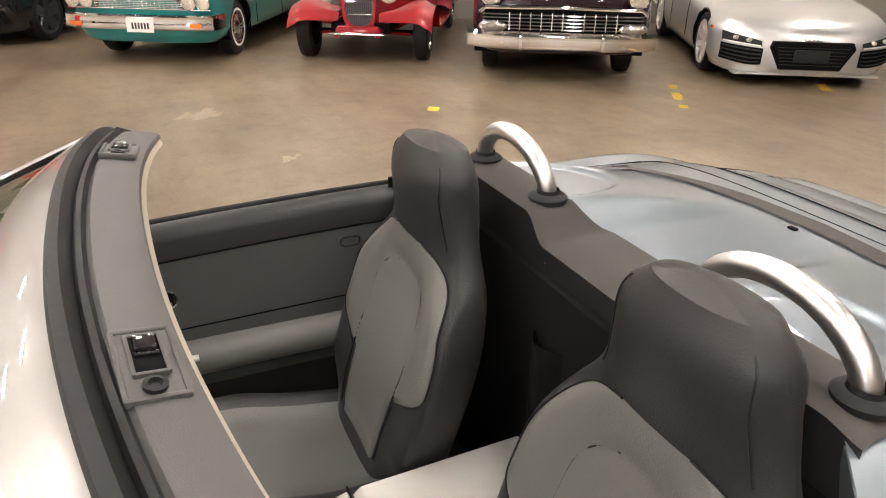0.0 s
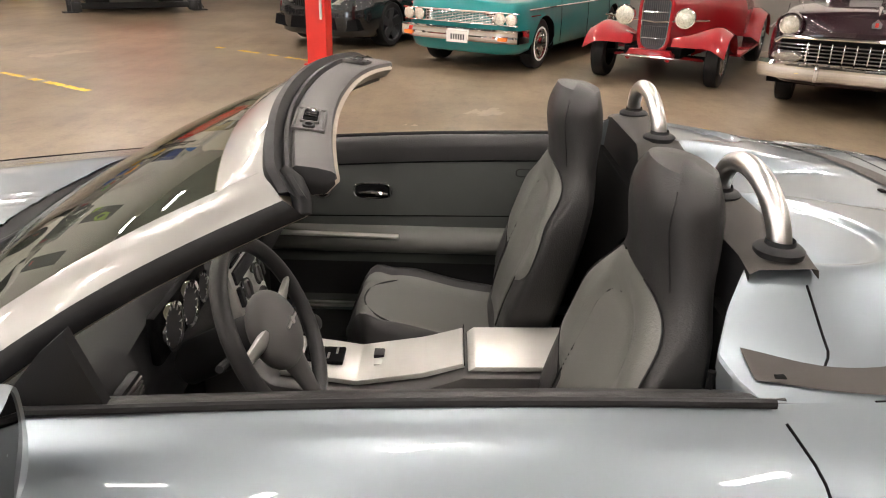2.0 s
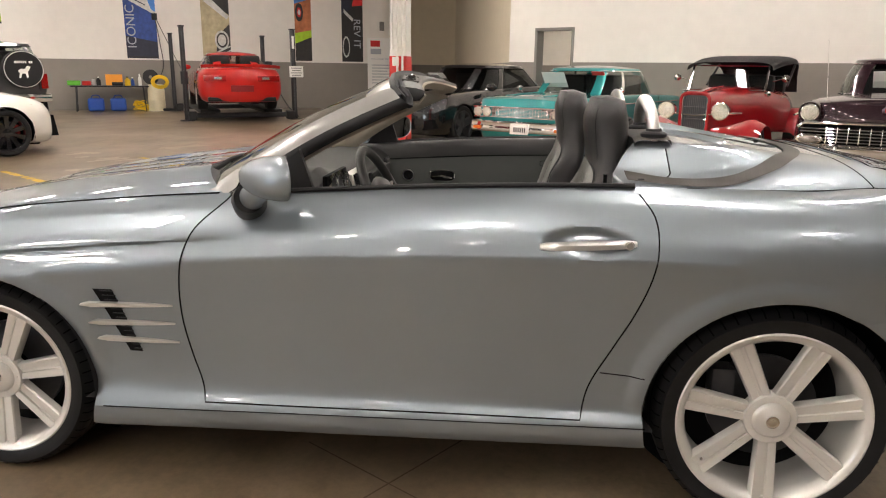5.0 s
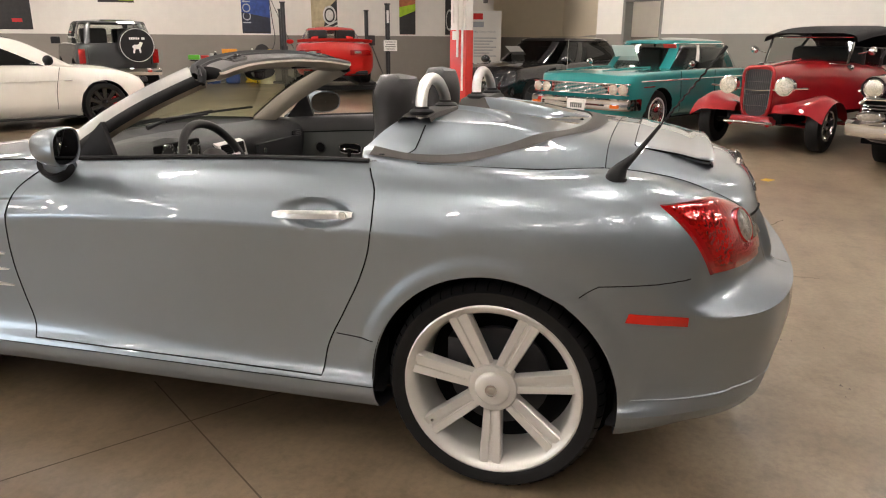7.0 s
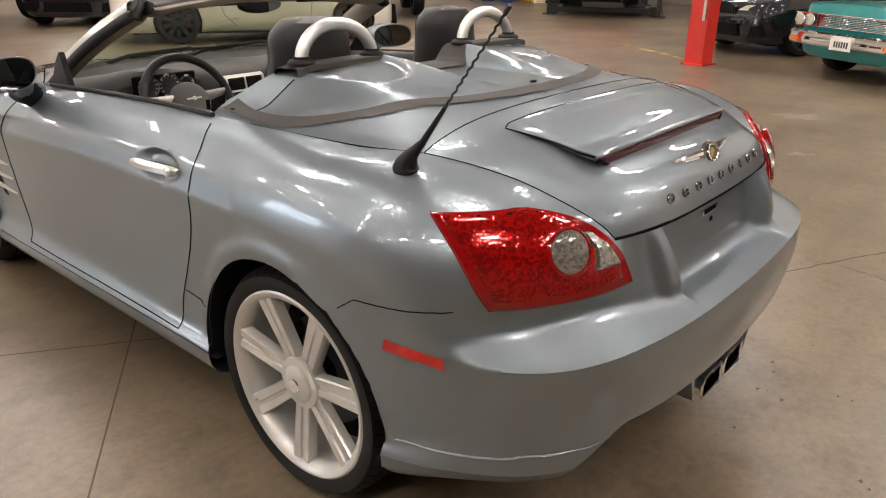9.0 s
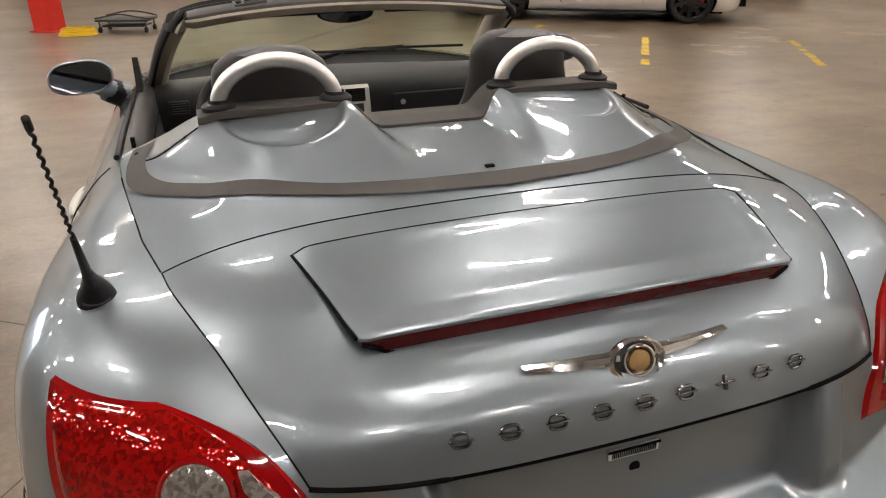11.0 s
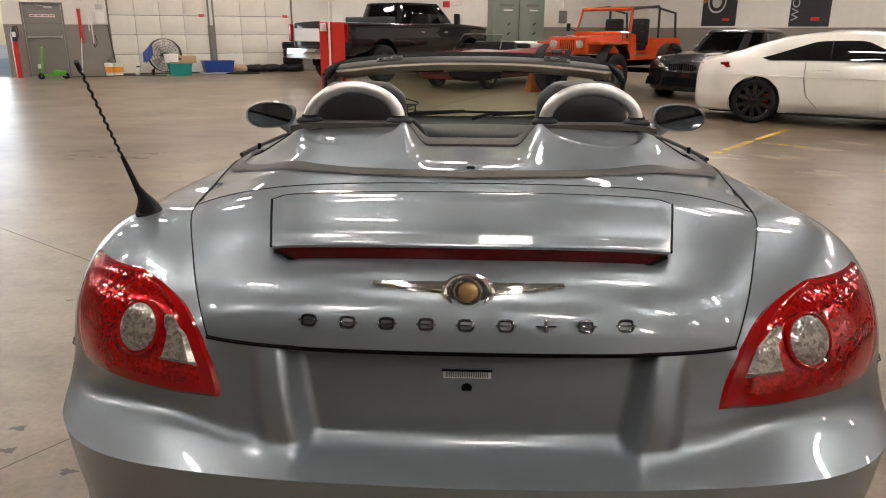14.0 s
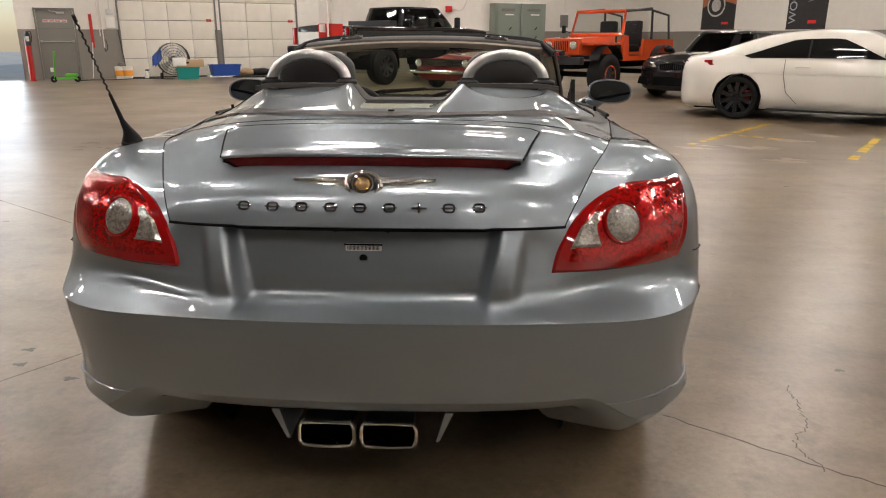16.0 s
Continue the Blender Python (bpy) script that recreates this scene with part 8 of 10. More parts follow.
# red coupe on the four-post lift
def red_coupe():
    c = thing("red_coupe", "bright red late-nineties coupe standing on the four-post lift", "car", at_world(14.96, 7.98, 29, 0.27) @ Matrix.Scale(1.06, 4))
    W, wb = 0.93, 2.57
    car_shell(c, P_BRIGHTRED, W, -1.15, wb + 0.95, [(-1.15, 0.93), (-0.4, 0.96), (1.0, 0.92), (2.2, 0.86), (2.9, 0.78), (3.5, 0.62)], 0.22, 0.05, [(0, 0.33), (wb, 0.33)], 0.37, 3.0, 3.6, shoulder=0.88, nose=0.04)
    cabin(c, P_BRIGHTRED, 0.76, -0.55, 1.75, 0.25, 1.05, 0.93, 1.30, 0.56, (0.45,), pane=CLEAR, n=3.6, screen_m=None)
    for s in (1, -1):
        for y in (0, wb):
            car_wheel(c, 0.80, y, 0.33, 0.21, 0.24, s, "spoke", 5, RIM)
        tl = part("tail_lamp", box(s * 0.58, -1.165, 0.74, 0.48, 0.03, 0.13, 0.02), REDLENS, c, "wide red tail lamp")
        part("clear_lamp", box(s * 0.52, -1.182, 0.745, 0.16, 0.012, 0.05, 0.01), CLEARLENS, tl)
        part("door_mirror", ball(s * 1.0, 1.35, 0.98, 0.10, 0.07, 0.06, 14, 8), P_BRIGHTRED, c)
    part("spoiler", tube([(x, -1.08 - 0.04 * (1 - abs(x)), 1.02 - 0.05 * abs(x) ** 4) for x in np.linspace(-0.86, 0.86, 15)], 0.022, 8, flat=2.2), P_BRIGHTRED, c)
    # flat box; the darker red puts in the shade of a plate recess
    part("plate_recess_shade", box(0, -1.165, 0.52, 0.5, 0.02, 0.14, 0.01), P_OLDRED, c)
    part("bumper_valance", box(0, -1.05, 0.28, 1.5, 0.14, 0.10, 0.03), RUBBER, c)


red_coupe()


# orange open jeep
def open_jeep():
    c = thing("open_jeep", "orange-red open four-wheel-drive with roll cage and huge tyres", "car", at_world(4.0, 16.3, -133, 0))
    # origin near the rear axle, +y forward, flank wheels at x = +-0.8
    z0 = 0.35
    for s in (1, -1):
        for y in (0.0, 2.37):
            car_wheel(c, 0.80, y, 0.46, 0.215, 0.32, s, "spoke", 8, DARKMETAL)
            part("rim_ring", moved(lathe([(0.215, 0.165), (0.205, 0.172), (0.19, 0.165)], 32, "x"), Matrix.Translation((s * 0.80, y, 0.46)) @ (Matrix.Identity(4) if s > 0 else Matrix.Rotation(math.pi, 4, "Z"))), P_ORANGE, c)
            fl = [[(s * x, y + 0.50 * math.cos(a), 0.68 + 0.42 * math.sin(a)) for x in (0.70, 0.92, 0.95)] for a in [radians(15 + 150 * k / 12) for k in range(13)]]
            part("wheel_flare", grid(fl), RUBBER, c)
    tub = [(-0.62, 0.75), (-0.62, 1.22), (0.75, 1.22), (0.80, 0.86), (1.35, 0.86), (1.42, 1.30), (1.62, 1.32), (1.62, 0.75)]
    for s in (1, -1):
        part("tub_side", prism(tub, s * 0.70, s * 0.76, "x"), P_ORANGE, c)
        part("front_wing", box(s * 0.66, 2.35, 1.13, 0.36, 1.1, 0.06, 0.02), P_ORANGE, c)
        lamp(c, s * 0.34, 2.93, 1.10, 0.085)
        part("wing_mirror", join(tube([(s * 0.74, 1.55, 1.36), (s * 0.95, 1.55, 1.42)], 0.01, 6), box(s * 0.98, 1.55, 1.45, 0.10, 0.05, 0.18, 0.02)), RUBBER, c)
    part("tub_floor", box(0, 0.5, 0.80, 1.44, 2.2, 0.08), RUBBER, c)
    part("tailgate", box(0, -0.60, 0.99, 1.46, 0.05, 0.46, 0.01), P_ORANGE, c)
    part("bonnet", prism([(1.58, 0.90), (1.58, 1.31), (2.80, 1.25), (2.88, 1.20), (2.88, 0.90)], -0.52, 0.52, "x", 0.03), P_ORANGE, c)
    gr = part("grille", box(0, 2.90, 1.07, 0.98, 0.06, 0.34, 0.02), P_ORANGE, c)
    for k in range(8):
        part("grille_slot", box(-0.175 + 0.05 * k, 2.928, 1.07, 0.022, 0.012, 0.24, 0.003), BLACK_GAP, gr)
    part("front_bumper", box(0, 3.15, 0.78, 1.5, 0.14, 0.16, 0.02), DARKMETAL, c)
    part("winch", join(tube([(-0.25, 3.18, 0.93), (0.25, 3.18, 0.93)], 0.07, 14), box(0, 3.2, 0.86, 0.7, 0.2, 0.04)), DARKMETAL, c)
    for s in (1, -1):
        part("bumper_horn", tube([(s * 0.18, 3.22, 0.82), (s * 0.18, 3.3, 0.95)], 0.03, 8), REDPLASTIC, c)
    part("screen_frame", tube([(-0.70, 1.60, 1.33), (-0.66, 1.45, 1.84), (0.66, 1.45, 1.84), (0.70, 1.60, 1.33), (-0.70, 1.60, 1.33)], 0.04, 8), P_ORANGE, c)
    part("screen_glass", grid([[(x, 1.60 - 0.15 * t, 1.35 + 0.47 * t) for x in (-0.68, 0.68)] for t in (0, 1)]), CLEAR, c)
    for s in (1, -1):
        part("roll_cage", tube([(s * 0.66, 1.45, 1.84), (s * 0.66, 0.35, 1.92), (s * 0.66, 0.30, 1.85), (s * 0.66, 0.25, 0.85)], 0.028, 8), DARKMETAL, c)
        part("cage_stay", tube([(s * 0.66, 0.32, 1.88), (s * 0.66, -0.45, 1.78), (s * 0.66, -0.55, 1.2)], 0.028, 8), DARKMETAL, c)
        part("seat", join(box(s * 0.34, 0.85, 1.02, 0.46, 0.50, 0.16, 0.05), box(s * 0.34, 0.58, 1.34, 0.46, 0.14, 0.62, 0.06)), RUBBER, c)
    part("cage_cross", tube([(-0.66, 0.33, 1.90), (0.66, 0.33, 1.90)], 0.028, 8), DARKMETAL, c)
    part("bonnet_vent", box(0.53, 2.05, 1.17, 0.02, 0.22, 0.08, 0.005), BLACK_GAP, c)
    part("chassis", join(box(0, 1.2, 0.66, 0.7, 3.4, 0.14, 0.02), tube([(-0.7, 0, 0.46), (0.7, 0, 0.46)], 0.06, 8), tube([(-0.7, 2.37, 0.46), (0.7, 2.37, 0.46)], 0.06, 8)), BLACK_GAP, c)


open_jeep()


# black pickup truck
def pickup():
    c = thing("pickup_truck", "black crew-cab pickup truck on tall wheels", "car", at_world(-3.3, 18.4, 55, 0.0) @ Matrix.Scale(1.08, 4))
    W, wb = 1.02, 3.7
    sh = new("shell")
    sh.parent = c
    sh.matrix_basis = Matrix.Translation((0, 0, 0.25))
    car_shell(sh, P_BLACK, W, -1.25, wb + 1.0, [(-1.25, 1.18), (1.0, 1.18), (3.4, 1.18), (4.7, 1.10)], 0.42, 0.04, [(0, 0.28), (wb, 0.28)], 0.55, 6, 7, shoulder=0.95, nose=0.03, cab=(-1.1, 0.85, 0.8))
    cabin(sh, P_BLACK, 0.88, 0.95, 3.25, 1.15, 2.65, 1.18, 1.70, 0.74, (0.45,), n=6)
    part("bed_floor", box(0, -0.15, 1.0, 1.6, 1.9, 0.05), RUBBER, c)
    for s in (1, -1):
        for y in (0, wb):
            car_wheel(c, 0.90, y, 0.46, 0.26, 0.32, s, "spoke", 8, DARKMETAL)
        part("tail_lamp", box(s * 0.95, -1.26, 1.20, 0.14, 0.04, 0.42, 0.02), REDLENS, c, "tall red tail lamp")
        part("tow_mirror", box(s * 1.22, 2.75, 1.55, 0.16, 0.10, 0.30, 0.04), RUBBER, c)
        part("door_handle", join(box(s * 1.03, 1.5, 1.22, 0.03, 0.16, 0.03, 0.01), box(s * 1.03, 2.5, 1.22, 0.03, 0.16, 0.03, 0.01)), CHROME, c)
    # white box stands in for a bright reflection on the tailgate
    part("tailgate_reflection", box(0, -1.27, 1.15, 1.62, 0.03, 0.30, 0.01), WHITE, c, "white strip painting in a bright reflection on the tailgate")
    part("rear_bumper", box(0, -1.38, 0.72, 1.9, 0.16, 0.24, 0.03), CHROME, c)
    part("bed_box", box(0, 0.60, 1.50, 1.5, 0.3, 0.18, 0.02), DARKMETAL, c)


pickup()


# dark red open classic
def red_convertible():
    c = thing("red_convertible", "dark red late-sixties convertible with its white top folded", "car", at_world(-0.28, 16.4, 238, 0))
    W, wb = 0.92, 2.75
    car_shell(c, P_OLDRED, W, -wb - 1.15, 0.85, [(-3.9, 0.86), (-2.6, 0.92), (-0.8, 0.90), (0.85, 0.82)], 0.24, 0.04, [(0, 0.33), (-wb, 0.33)], 0.37, 5, 4.5, shoulder=0.90, nose=0.03, cab=(-2.6, -0.75, 0.70))
    for s in (1, -1):
        for y in (0, -wb):
            car_wheel(c, 0.76, y, 0.33, 0.19, 0.2, s, "spoke", 5, CHROME)
        lamp(c, s * 0.70, 0.86, 0.66, 0.085)
        part("side_trim", tube([(s * (W + 0.004), y, 0.42) for y in (0.5, -3.4)], 0.010, 6), CHROME, c)
    g = part("grille", box(0, 0.845, 0.66, 1.2, 0.03, 0.17, 0.01), BLACK_GAP, c)
    for k in range(6):
        part("grille_bar", box(0, 0.865, 0.60 + 0.024 * k, 1.18, 0.01, 0.006), CHROME, g)
    part("front_bumper", tube([(x, 0.98 - 0.12 * abs(x) ** 3, 0.45) for x in np.linspace(-0.92, 0.92, 13)], 0.05, 10), CHROME, c)
    part("screen_frame", tube([(-0.68, -0.65, 0.92), (-0.58, -0.98, 1.28), (0.58, -0.98, 1.28), (0.68, -0.65, 0.92)], 0.018, 8), CHROME, c)
    part("screen_glass", grid([[(x, -0.65 - 0.33 * t, 0.92 + 0.36 * t) for x in (-0.66 + 0.1 * t, 0.66 - 0.1 * t)] for t in (0, 1)]), CLEAR, c)
    part("folded_top", box(0, -2.75, 1.0, 1.4, 0.55, 0.16, 0.06), WHITE, c, "folded white top")
    part("front_bench", box(0, -1.6, 0.85, 1.25, 0.2, 0.5, 0.08), RUBBER, c)
    part("rear_bench", box(0, -2.35, 0.85, 1.25, 0.2, 0.4, 0.08), RUBBER, c)
    part("cabin_floor", box(0, -1.7, 0.55, 1.3, 1.8, 0.1), RUBBER, c)


red_convertible()

# dark classic behind the white coupe: only its roof shows above it
cl = thing("dark_classic", "black rounded classic car behind the white coupe", "car", at_world(9.6, 14.2, -133))
car_shell(cl, P_BLACK, 0.90, -4.0, 0.8, [(-4.0, 0.95), (-2.5, 1.08), (-0.5, 1.08), (0.8, 0.98)], 0.30, 0.10, [(0, 0.34), (-2.9, 0.34)], 0.38, 2.8, 2.6, shoulder=0.85)
cabin(cl, P_BLACK, 0.76, -3.0, -0.7, -2.4, -1.1, 1.1, 1.55, 0.60, (0.4, 0.7), chrome=CHROME, n=3.2)
for s in (1, -1):
    for y in (0, -2.9):
        car_wheel(cl, 0.74, y, 0.34, 0.19, 0.18, s, "cap")

# ---------------------------------------------------------------- fittings of the hall
def facing_a(a, b, z=0.0):
    """On the poster wall: local x to the viewer's right, y into the wall."""
    p = ab(a, b, z)
    return pose(p.x, p.y, p.z, 0, 0, -60)


def facing_b(a, b, z=0.0):
    """On the garage wall: local x to the viewer's right, y into the wall."""
    p = ab(a, b, z)
    return pose(p.x, p.y, p.z, 0, 0, 30)


STEELGREY = mat("steel_grey_paint", (0.17, 0.165, 0.15), 0.45, vary=0.08, scale=6)
DARKSEAL = mat("dark_rubber_seal", (0.03, 0.03, 0.03), 0.7)
REDSIGN = mat("red_sign_paint", (0.62, 0.03, 0.03), 0.5, vary=0.06)
ALU = mat("dull_aluminium", (0.55, 0.55, 0.54), 0.4, 0.8, vary=0.1)
YELLOW = mat("yellow_rubber_hose", (0.75, 0.48, 0.01), 0.45, vary=0.1)
LIFTBLACK = mat("black_powder_coat", (0.015, 0.015, 0.016), 0.45, vary=0.15)
GREENP = mat("lime_green_plastic", (0.10, 0.42, 0.03), 0.4, vary=0.08)
TEALP = mat("teal_plastic", (0.01, 0.26, 0.24), 0.45, vary=0.06)
CARD = mat("brown_cardboard", (0.45, 0.31, 0.18), 0.8, vary=0.08)
ORANGEP = mat("orange_box", (0.85, 0.33, 0.03), 0.5, vary=0.05)
LOCKER = mat("grey_green_locker_paint", (0.20, 0.23, 0.20), 0.4, vary=0.06, scale=5)
WOODO = mat("orange_stained_wood", (0.42, 0.10, 0.025), 0.55, vary=0.2, scale=12)
CABLE = mat("black_cable", (0.02, 0.02, 0.02), 0.5)
WHITEDOOR = mat("cream_insulated_panel", (0.74, 0.70, 0.62), 0.45, vary=0.07, scale=3, bump=0.1, bscale=40)


def garage_door(a0, a1, top=3.6):
    """Sectional door in its opening: rows of panels with dark joints."""
    w = a1 - a0
    d = thing("garage_door", "closed cream sectional garage door with dark joints", "garage door", facing_b(a0, B_G + 0.05), "garage doors", "structure")
    n = 4 if w > 2.7 else 3
    part("joint_backing", box(w / 2, 0.06, top / 2, w, 0.02, top), STEELGREY, d, smooth=False)
    z = 0.03
    while z < top - 0.02:
        z1 = min(z + 0.585, top)
        for k in range(n):
            part("panel", box(w * (k + 0.5) / n, 0.02, (z + z1) / 2, w / n - 0.010, 0.05, z1 - z - 0.016, 0.006), WHITEDOOR, d)
        z = z1
    part("floor_seal", box(w / 2, 0.02, 0.015, w, 0.06, 0.03, 0.006), DARKSEAL, d)
    for x in (-0.035, w + 0.035):
        part("track", box(x, -0.07, top / 2, 0.05, 0.05, top, 0.006), STEELGREY, d)
    for k in range(6):
        part("hinge", box(w * (k % 2 * 0.5 + 0.25), -0.012, 0.615 + 0.585 * (k // 2), 0.06, 0.012, 0.08, 0.004), ALU, d)
    tag = part("warning_tag", box(w - 0.18, -0.012, 1.80, 0.16, 0.008, 0.09), REDSIGN, d, "small red warning tag with pale bars")
    part("tag_bar", box(w - 0.18, -0.018, 1.815, 0.11, 0.004, 0.014), PAPER, tag)


garage_door(0.58, 3.48)
garage_door(3.70, 6.22)

sd = thing("door_service", "grey steel service door with a red warning strip, closed", "door", facing_b(-1.77, B_G), kind="structure")
part("door_leaf", box(0.555, 0.03, 1.05, 1.0, 0.05, 2.06, 0.006), DOORGREY, sd)
for x, w in ((0.025, 0.05), (1.085, 0.05)):
    part("door_frame", box(x, 0.0, 1.06, w, 0.12, 2.12, 0.008), STEELGREY, sd)
part("door_head", box(0.555, 0.0, 2.09, 1.1, 0.12, 0.05, 0.008), STEELGREY, sd)
part("push_bar", join(tube([(0.12, -0.05, 1.14), (0.98, -0.05, 1.14)], 0.02, 10), box(0.12, -0.02, 1.14, 0.06, 0.06, 0.07, 0.01), box(0.98, -0.02, 1.14, 0.06, 0.06, 0.07, 0.01)), ALU, sd, "metal push bar")
part("rail_trim", box(0.555, 0.0, 1.52, 0.98, 0.008, 0.03), STEELGREY, sd)
sg = part("warning_strip", box(0.55, -0.0, 1.74, 0.66, 0.008, 0.075), PAPER, sd, "white strip with red bars")
for k in range(4):
    part("strip_bar", box(0.30 + 0.165 * k, -0.006, 1.74, 0.13, 0.004, 0.03), REDSIGN, sg)
part("door_closer", join(box(0.72, -0.03, 1.98, 0.22, 0.05, 0.06, 0.008), tube([(0.66, -0.04, 2.0), (0.45, -0.10, 2.03), (0.40, -0.03, 2.07)], 0.01, 6)), ALU, sd)

# wall switchgear and conduits between the doors
cb = thing("control_box", "white wall control box with conduits and a black cable", "control box", facing_b(0.30, B_G))
part("box_body", box(0, -0.06, 1.70, 0.26, 0.12, 0.34, 0.01), WHITE, cb)
part("upper_box", box(0.02, -0.04, 2.02, 0.20, 0.08, 0.16, 0.008), ALU, cb)
part("conduit", tube([(-0.32, -0.03, 1.30), (-0.32, -0.03, 3.4)], 0.014, 8), STEEL_WHITE, cb)
part("conduit", tube([(-0.24, -0.03, 0.95), (-0.24, -0.03, 3.4)], 0.014, 8), STEEL_WHITE, cb)
part("conduit", tube([(0.02, -0.03, 2.1), (0.02, -0.03, 3.6)], 0.012, 8), ALU, cb)
part("cable", tube(smooth_path([(-0.24, -0.03, 0.95), (-0.22, -0.05, 0.84), (-0.17, -0.05, 0.90), (-0.18, -0.04, 1.2)], 14), 0.012, 6), CABLE, cb)
part("cable", tube(smooth_path([(0.2, -0.04, 1.5), (0.24, -0.05, 1.0), (0.28, -0.05, 0.6), (0.30, -0.05, 0.05)], 14), 0.014, 6), CABLE, cb)

br = thing("push_broom", "red broom with a pale handle leaning on the wall", "broom", facing_b(-0.32, B_G))
part("handle", tube([(-0.06, -0.28, 0.05), (0.06, -0.05, 1.15)], 0.014, 8), STEEL_WHITE, br)
part("head", box(0.07, -0.045, 1.45, 0.09, 0.05, 1.0, 0.012), REDPLASTIC, br, "red broom head and post")

ex = thing("fire_extinguisher", "fire extinguisher on a red post by the service door", "extinguisher", facing_b(-2.02, B_G - 0.35))
part("stand", lathe([(0.0, 0.0), (0.10, 0.0), (0.10, 0.02), (0.075, 0.04), (0.075, 1.18), (0.0, 1.20)], 20), REDPLASTIC, ex)
part("bottle", moved(lathe([(0.0, 0), (0.075, 0.01), (0.08, 0.05), (0.08, 0.30), (0.05, 0.38), (0.02, 0.40), (0.0, 0.41)], 20), Matrix.Translation((0.02, -0.10, 1.02))), DARKMETAL, ex)
part("gauge_label", box(0.02, -0.182, 1.22, 0.09, 0.006, 0.14), PAPER, ex)
part("hose", tube(smooth_path([(0.0, -0.10, 1.42), (0.10, -0.12, 1.44), (0.13, -0.12, 1.28), (0.11, -0.12, 1.12)], 14), 0.014, 8), CABLE, ex)

# lockers and a small wall box
for k, a in enumerate((14.62, 15.82)):
    lk = thing("locker_cabinet", "grey-green steel cabinet with vents and switches", "cabinet", facing_b(a, B_G - 0.30), "steel cabinets")
    part("cabinet_body", box(0, 0.12, 1.27, 1.17, 0.5, 2.54, 0.012), LOCKER, lk)
    part("cabinet_door", box(0, -0.14, 1.27, 1.0, 0.02, 2.36, 0.008), LOCKER, lk)
    part("vent_grille", box(0, -0.154, 2.30, 0.62, 0.012, 0.10, 0.004), STEELGREY, lk)
    for z in (2.12, 1.55, 1.20):
        sw = part("name_plate", box(0.06, -0.155, z, 0.40, 0.010, 0.05), PAPER, lk) if z > 2 else part("switch_handle", join(tube([(0.05, -0.155, z), (0.13, -0.20, z + 0.10)], 0.025, 8), lathe([(0.0, -0.17), (0.05, -0.17), (0.055, -0.15)], 16, "y")), DARKMETAL, lk)
wb_ = thing("wall_box", "small grey wall box beside the cabinets", "wall box", facing_b(17.6, B_G))
part("box_body", box(0, -0.05, 1.9, 0.35, 0.1, 0.5, 0.01), STEELGREY, wb_)
part("conduit", tube([(0, -0.04, 2.1), (0, -0.04, 3.6)], 0.02, 8), STEEL_WHITE, wb_)
al = thing("alarm_box", "small red alarm box with conduit on the wall", "alarm", facing_b(12.2, B_G))
part("alarm_body", box(0, -0.04, 2.3, 0.26, 0.08, 0.22, 0.02), REDPLASTIC, al)
part("conduit", tube(smooth_path([(0.1, -0.03, 2.3), (0.6, -0.03, 2.3), (0.75, -0.03, 2.5), (0.75, -0.03, 3.6)], 16), 0.012, 6), ALU, al)

# clutter by the garage doors
sc = thing("scooter", "lime green child's kick scooter", "scooter", pose(-12.1, 18.3, 0, 0, 0, 25))
part("deck", box(0.22, 0, 0.115, 0.55, 0.14, 0.05, 0.02), GREENP, sc)
part("foot_cover", box(0.36, 0, 0.20, 0.34, 0.13, 0.10, 0.04), GREENP, sc)
part("stem", tube([(-0.10, 0, 0.12), (-0.06, 0, 0.45), (-0.01, 0, 0.86)], 0.026, 10), GREENP, sc)
part("handlebar", tube([(-0.02, -0.22, 0.86), (0.0, 0, 0.88), (-0.02, 0.22, 0.86)], 0.018, 8), GREENP, sc)
for x in (-0.12, 0.50):
    part("wheel", moved(lathe([(0.02, -0.02), (0.075, -0.025), (0.09, -0.012), (0.09, 0.012), (0.075, 0.025), (0.02, 0.02)], 24, "y"), Matrix.Translation((x, 0, 0.09))), TYRE, sc)
part("basket", box(-0.13, 0, 0.36, 0.08, 0.14, 0.12, 0.02), WHITE, sc)

for k, (a, b, lab) in enumerate(((0.40, 22.95, 0), (0.62, 22.85, 1))):
    p = ab(a, b)
    bk = thing("bucket", "white plastic bucket with an orange printed band", "bucket", pose(p.x, p.y, 0, 0, 0, 30), "buckets by the wall")
    part("pail", lathe([(0.0, 0.0), (0.125, 0.0), (0.15, 0.34), (0.157, 0.345), (0.157, 0.375), (0.148, 0.375), (0.12, 0.02), (0.0, 0.02)], 28), WHITE, bk)
    part("label_band", lathe([(0.1385, 0.10), (0.1505, 0.27)], 28), ORANGEP, bk)
    part("lid", lathe([(0.0, 0.39), (0.14, 0.385), (0.158, 0.375)], 28), WHITE, bk)
p = ab(0.45, 22.95)
hs = thing("respirator", "grey work helmet lying on a bucket", "helmet", pose(p.x, p.y, 0.39))
part("shell", ball(0, 0, 0.06, 0.11, 0.10, 0.08, 16, 10), STEELGREY, hs)
p = ab(1.15, 22.75)
sb = thing("spray_bottle", "white plastic spray bottle on the floor", "bottle", pose(p.x, p.y, 0, 0, 0, 10))
part("bottle", lathe([(0.0, 0), (0.06, 0.0), (0.065, 0.05), (0.055, 0.17), (0.02, 0.22), (0.02, 0.25)], 16), WHITE, sb)
part("trigger", box(0.03, 0, 0.27, 0.11, 0.03, 0.04, 0.01), DARKPLASTIC, sb)

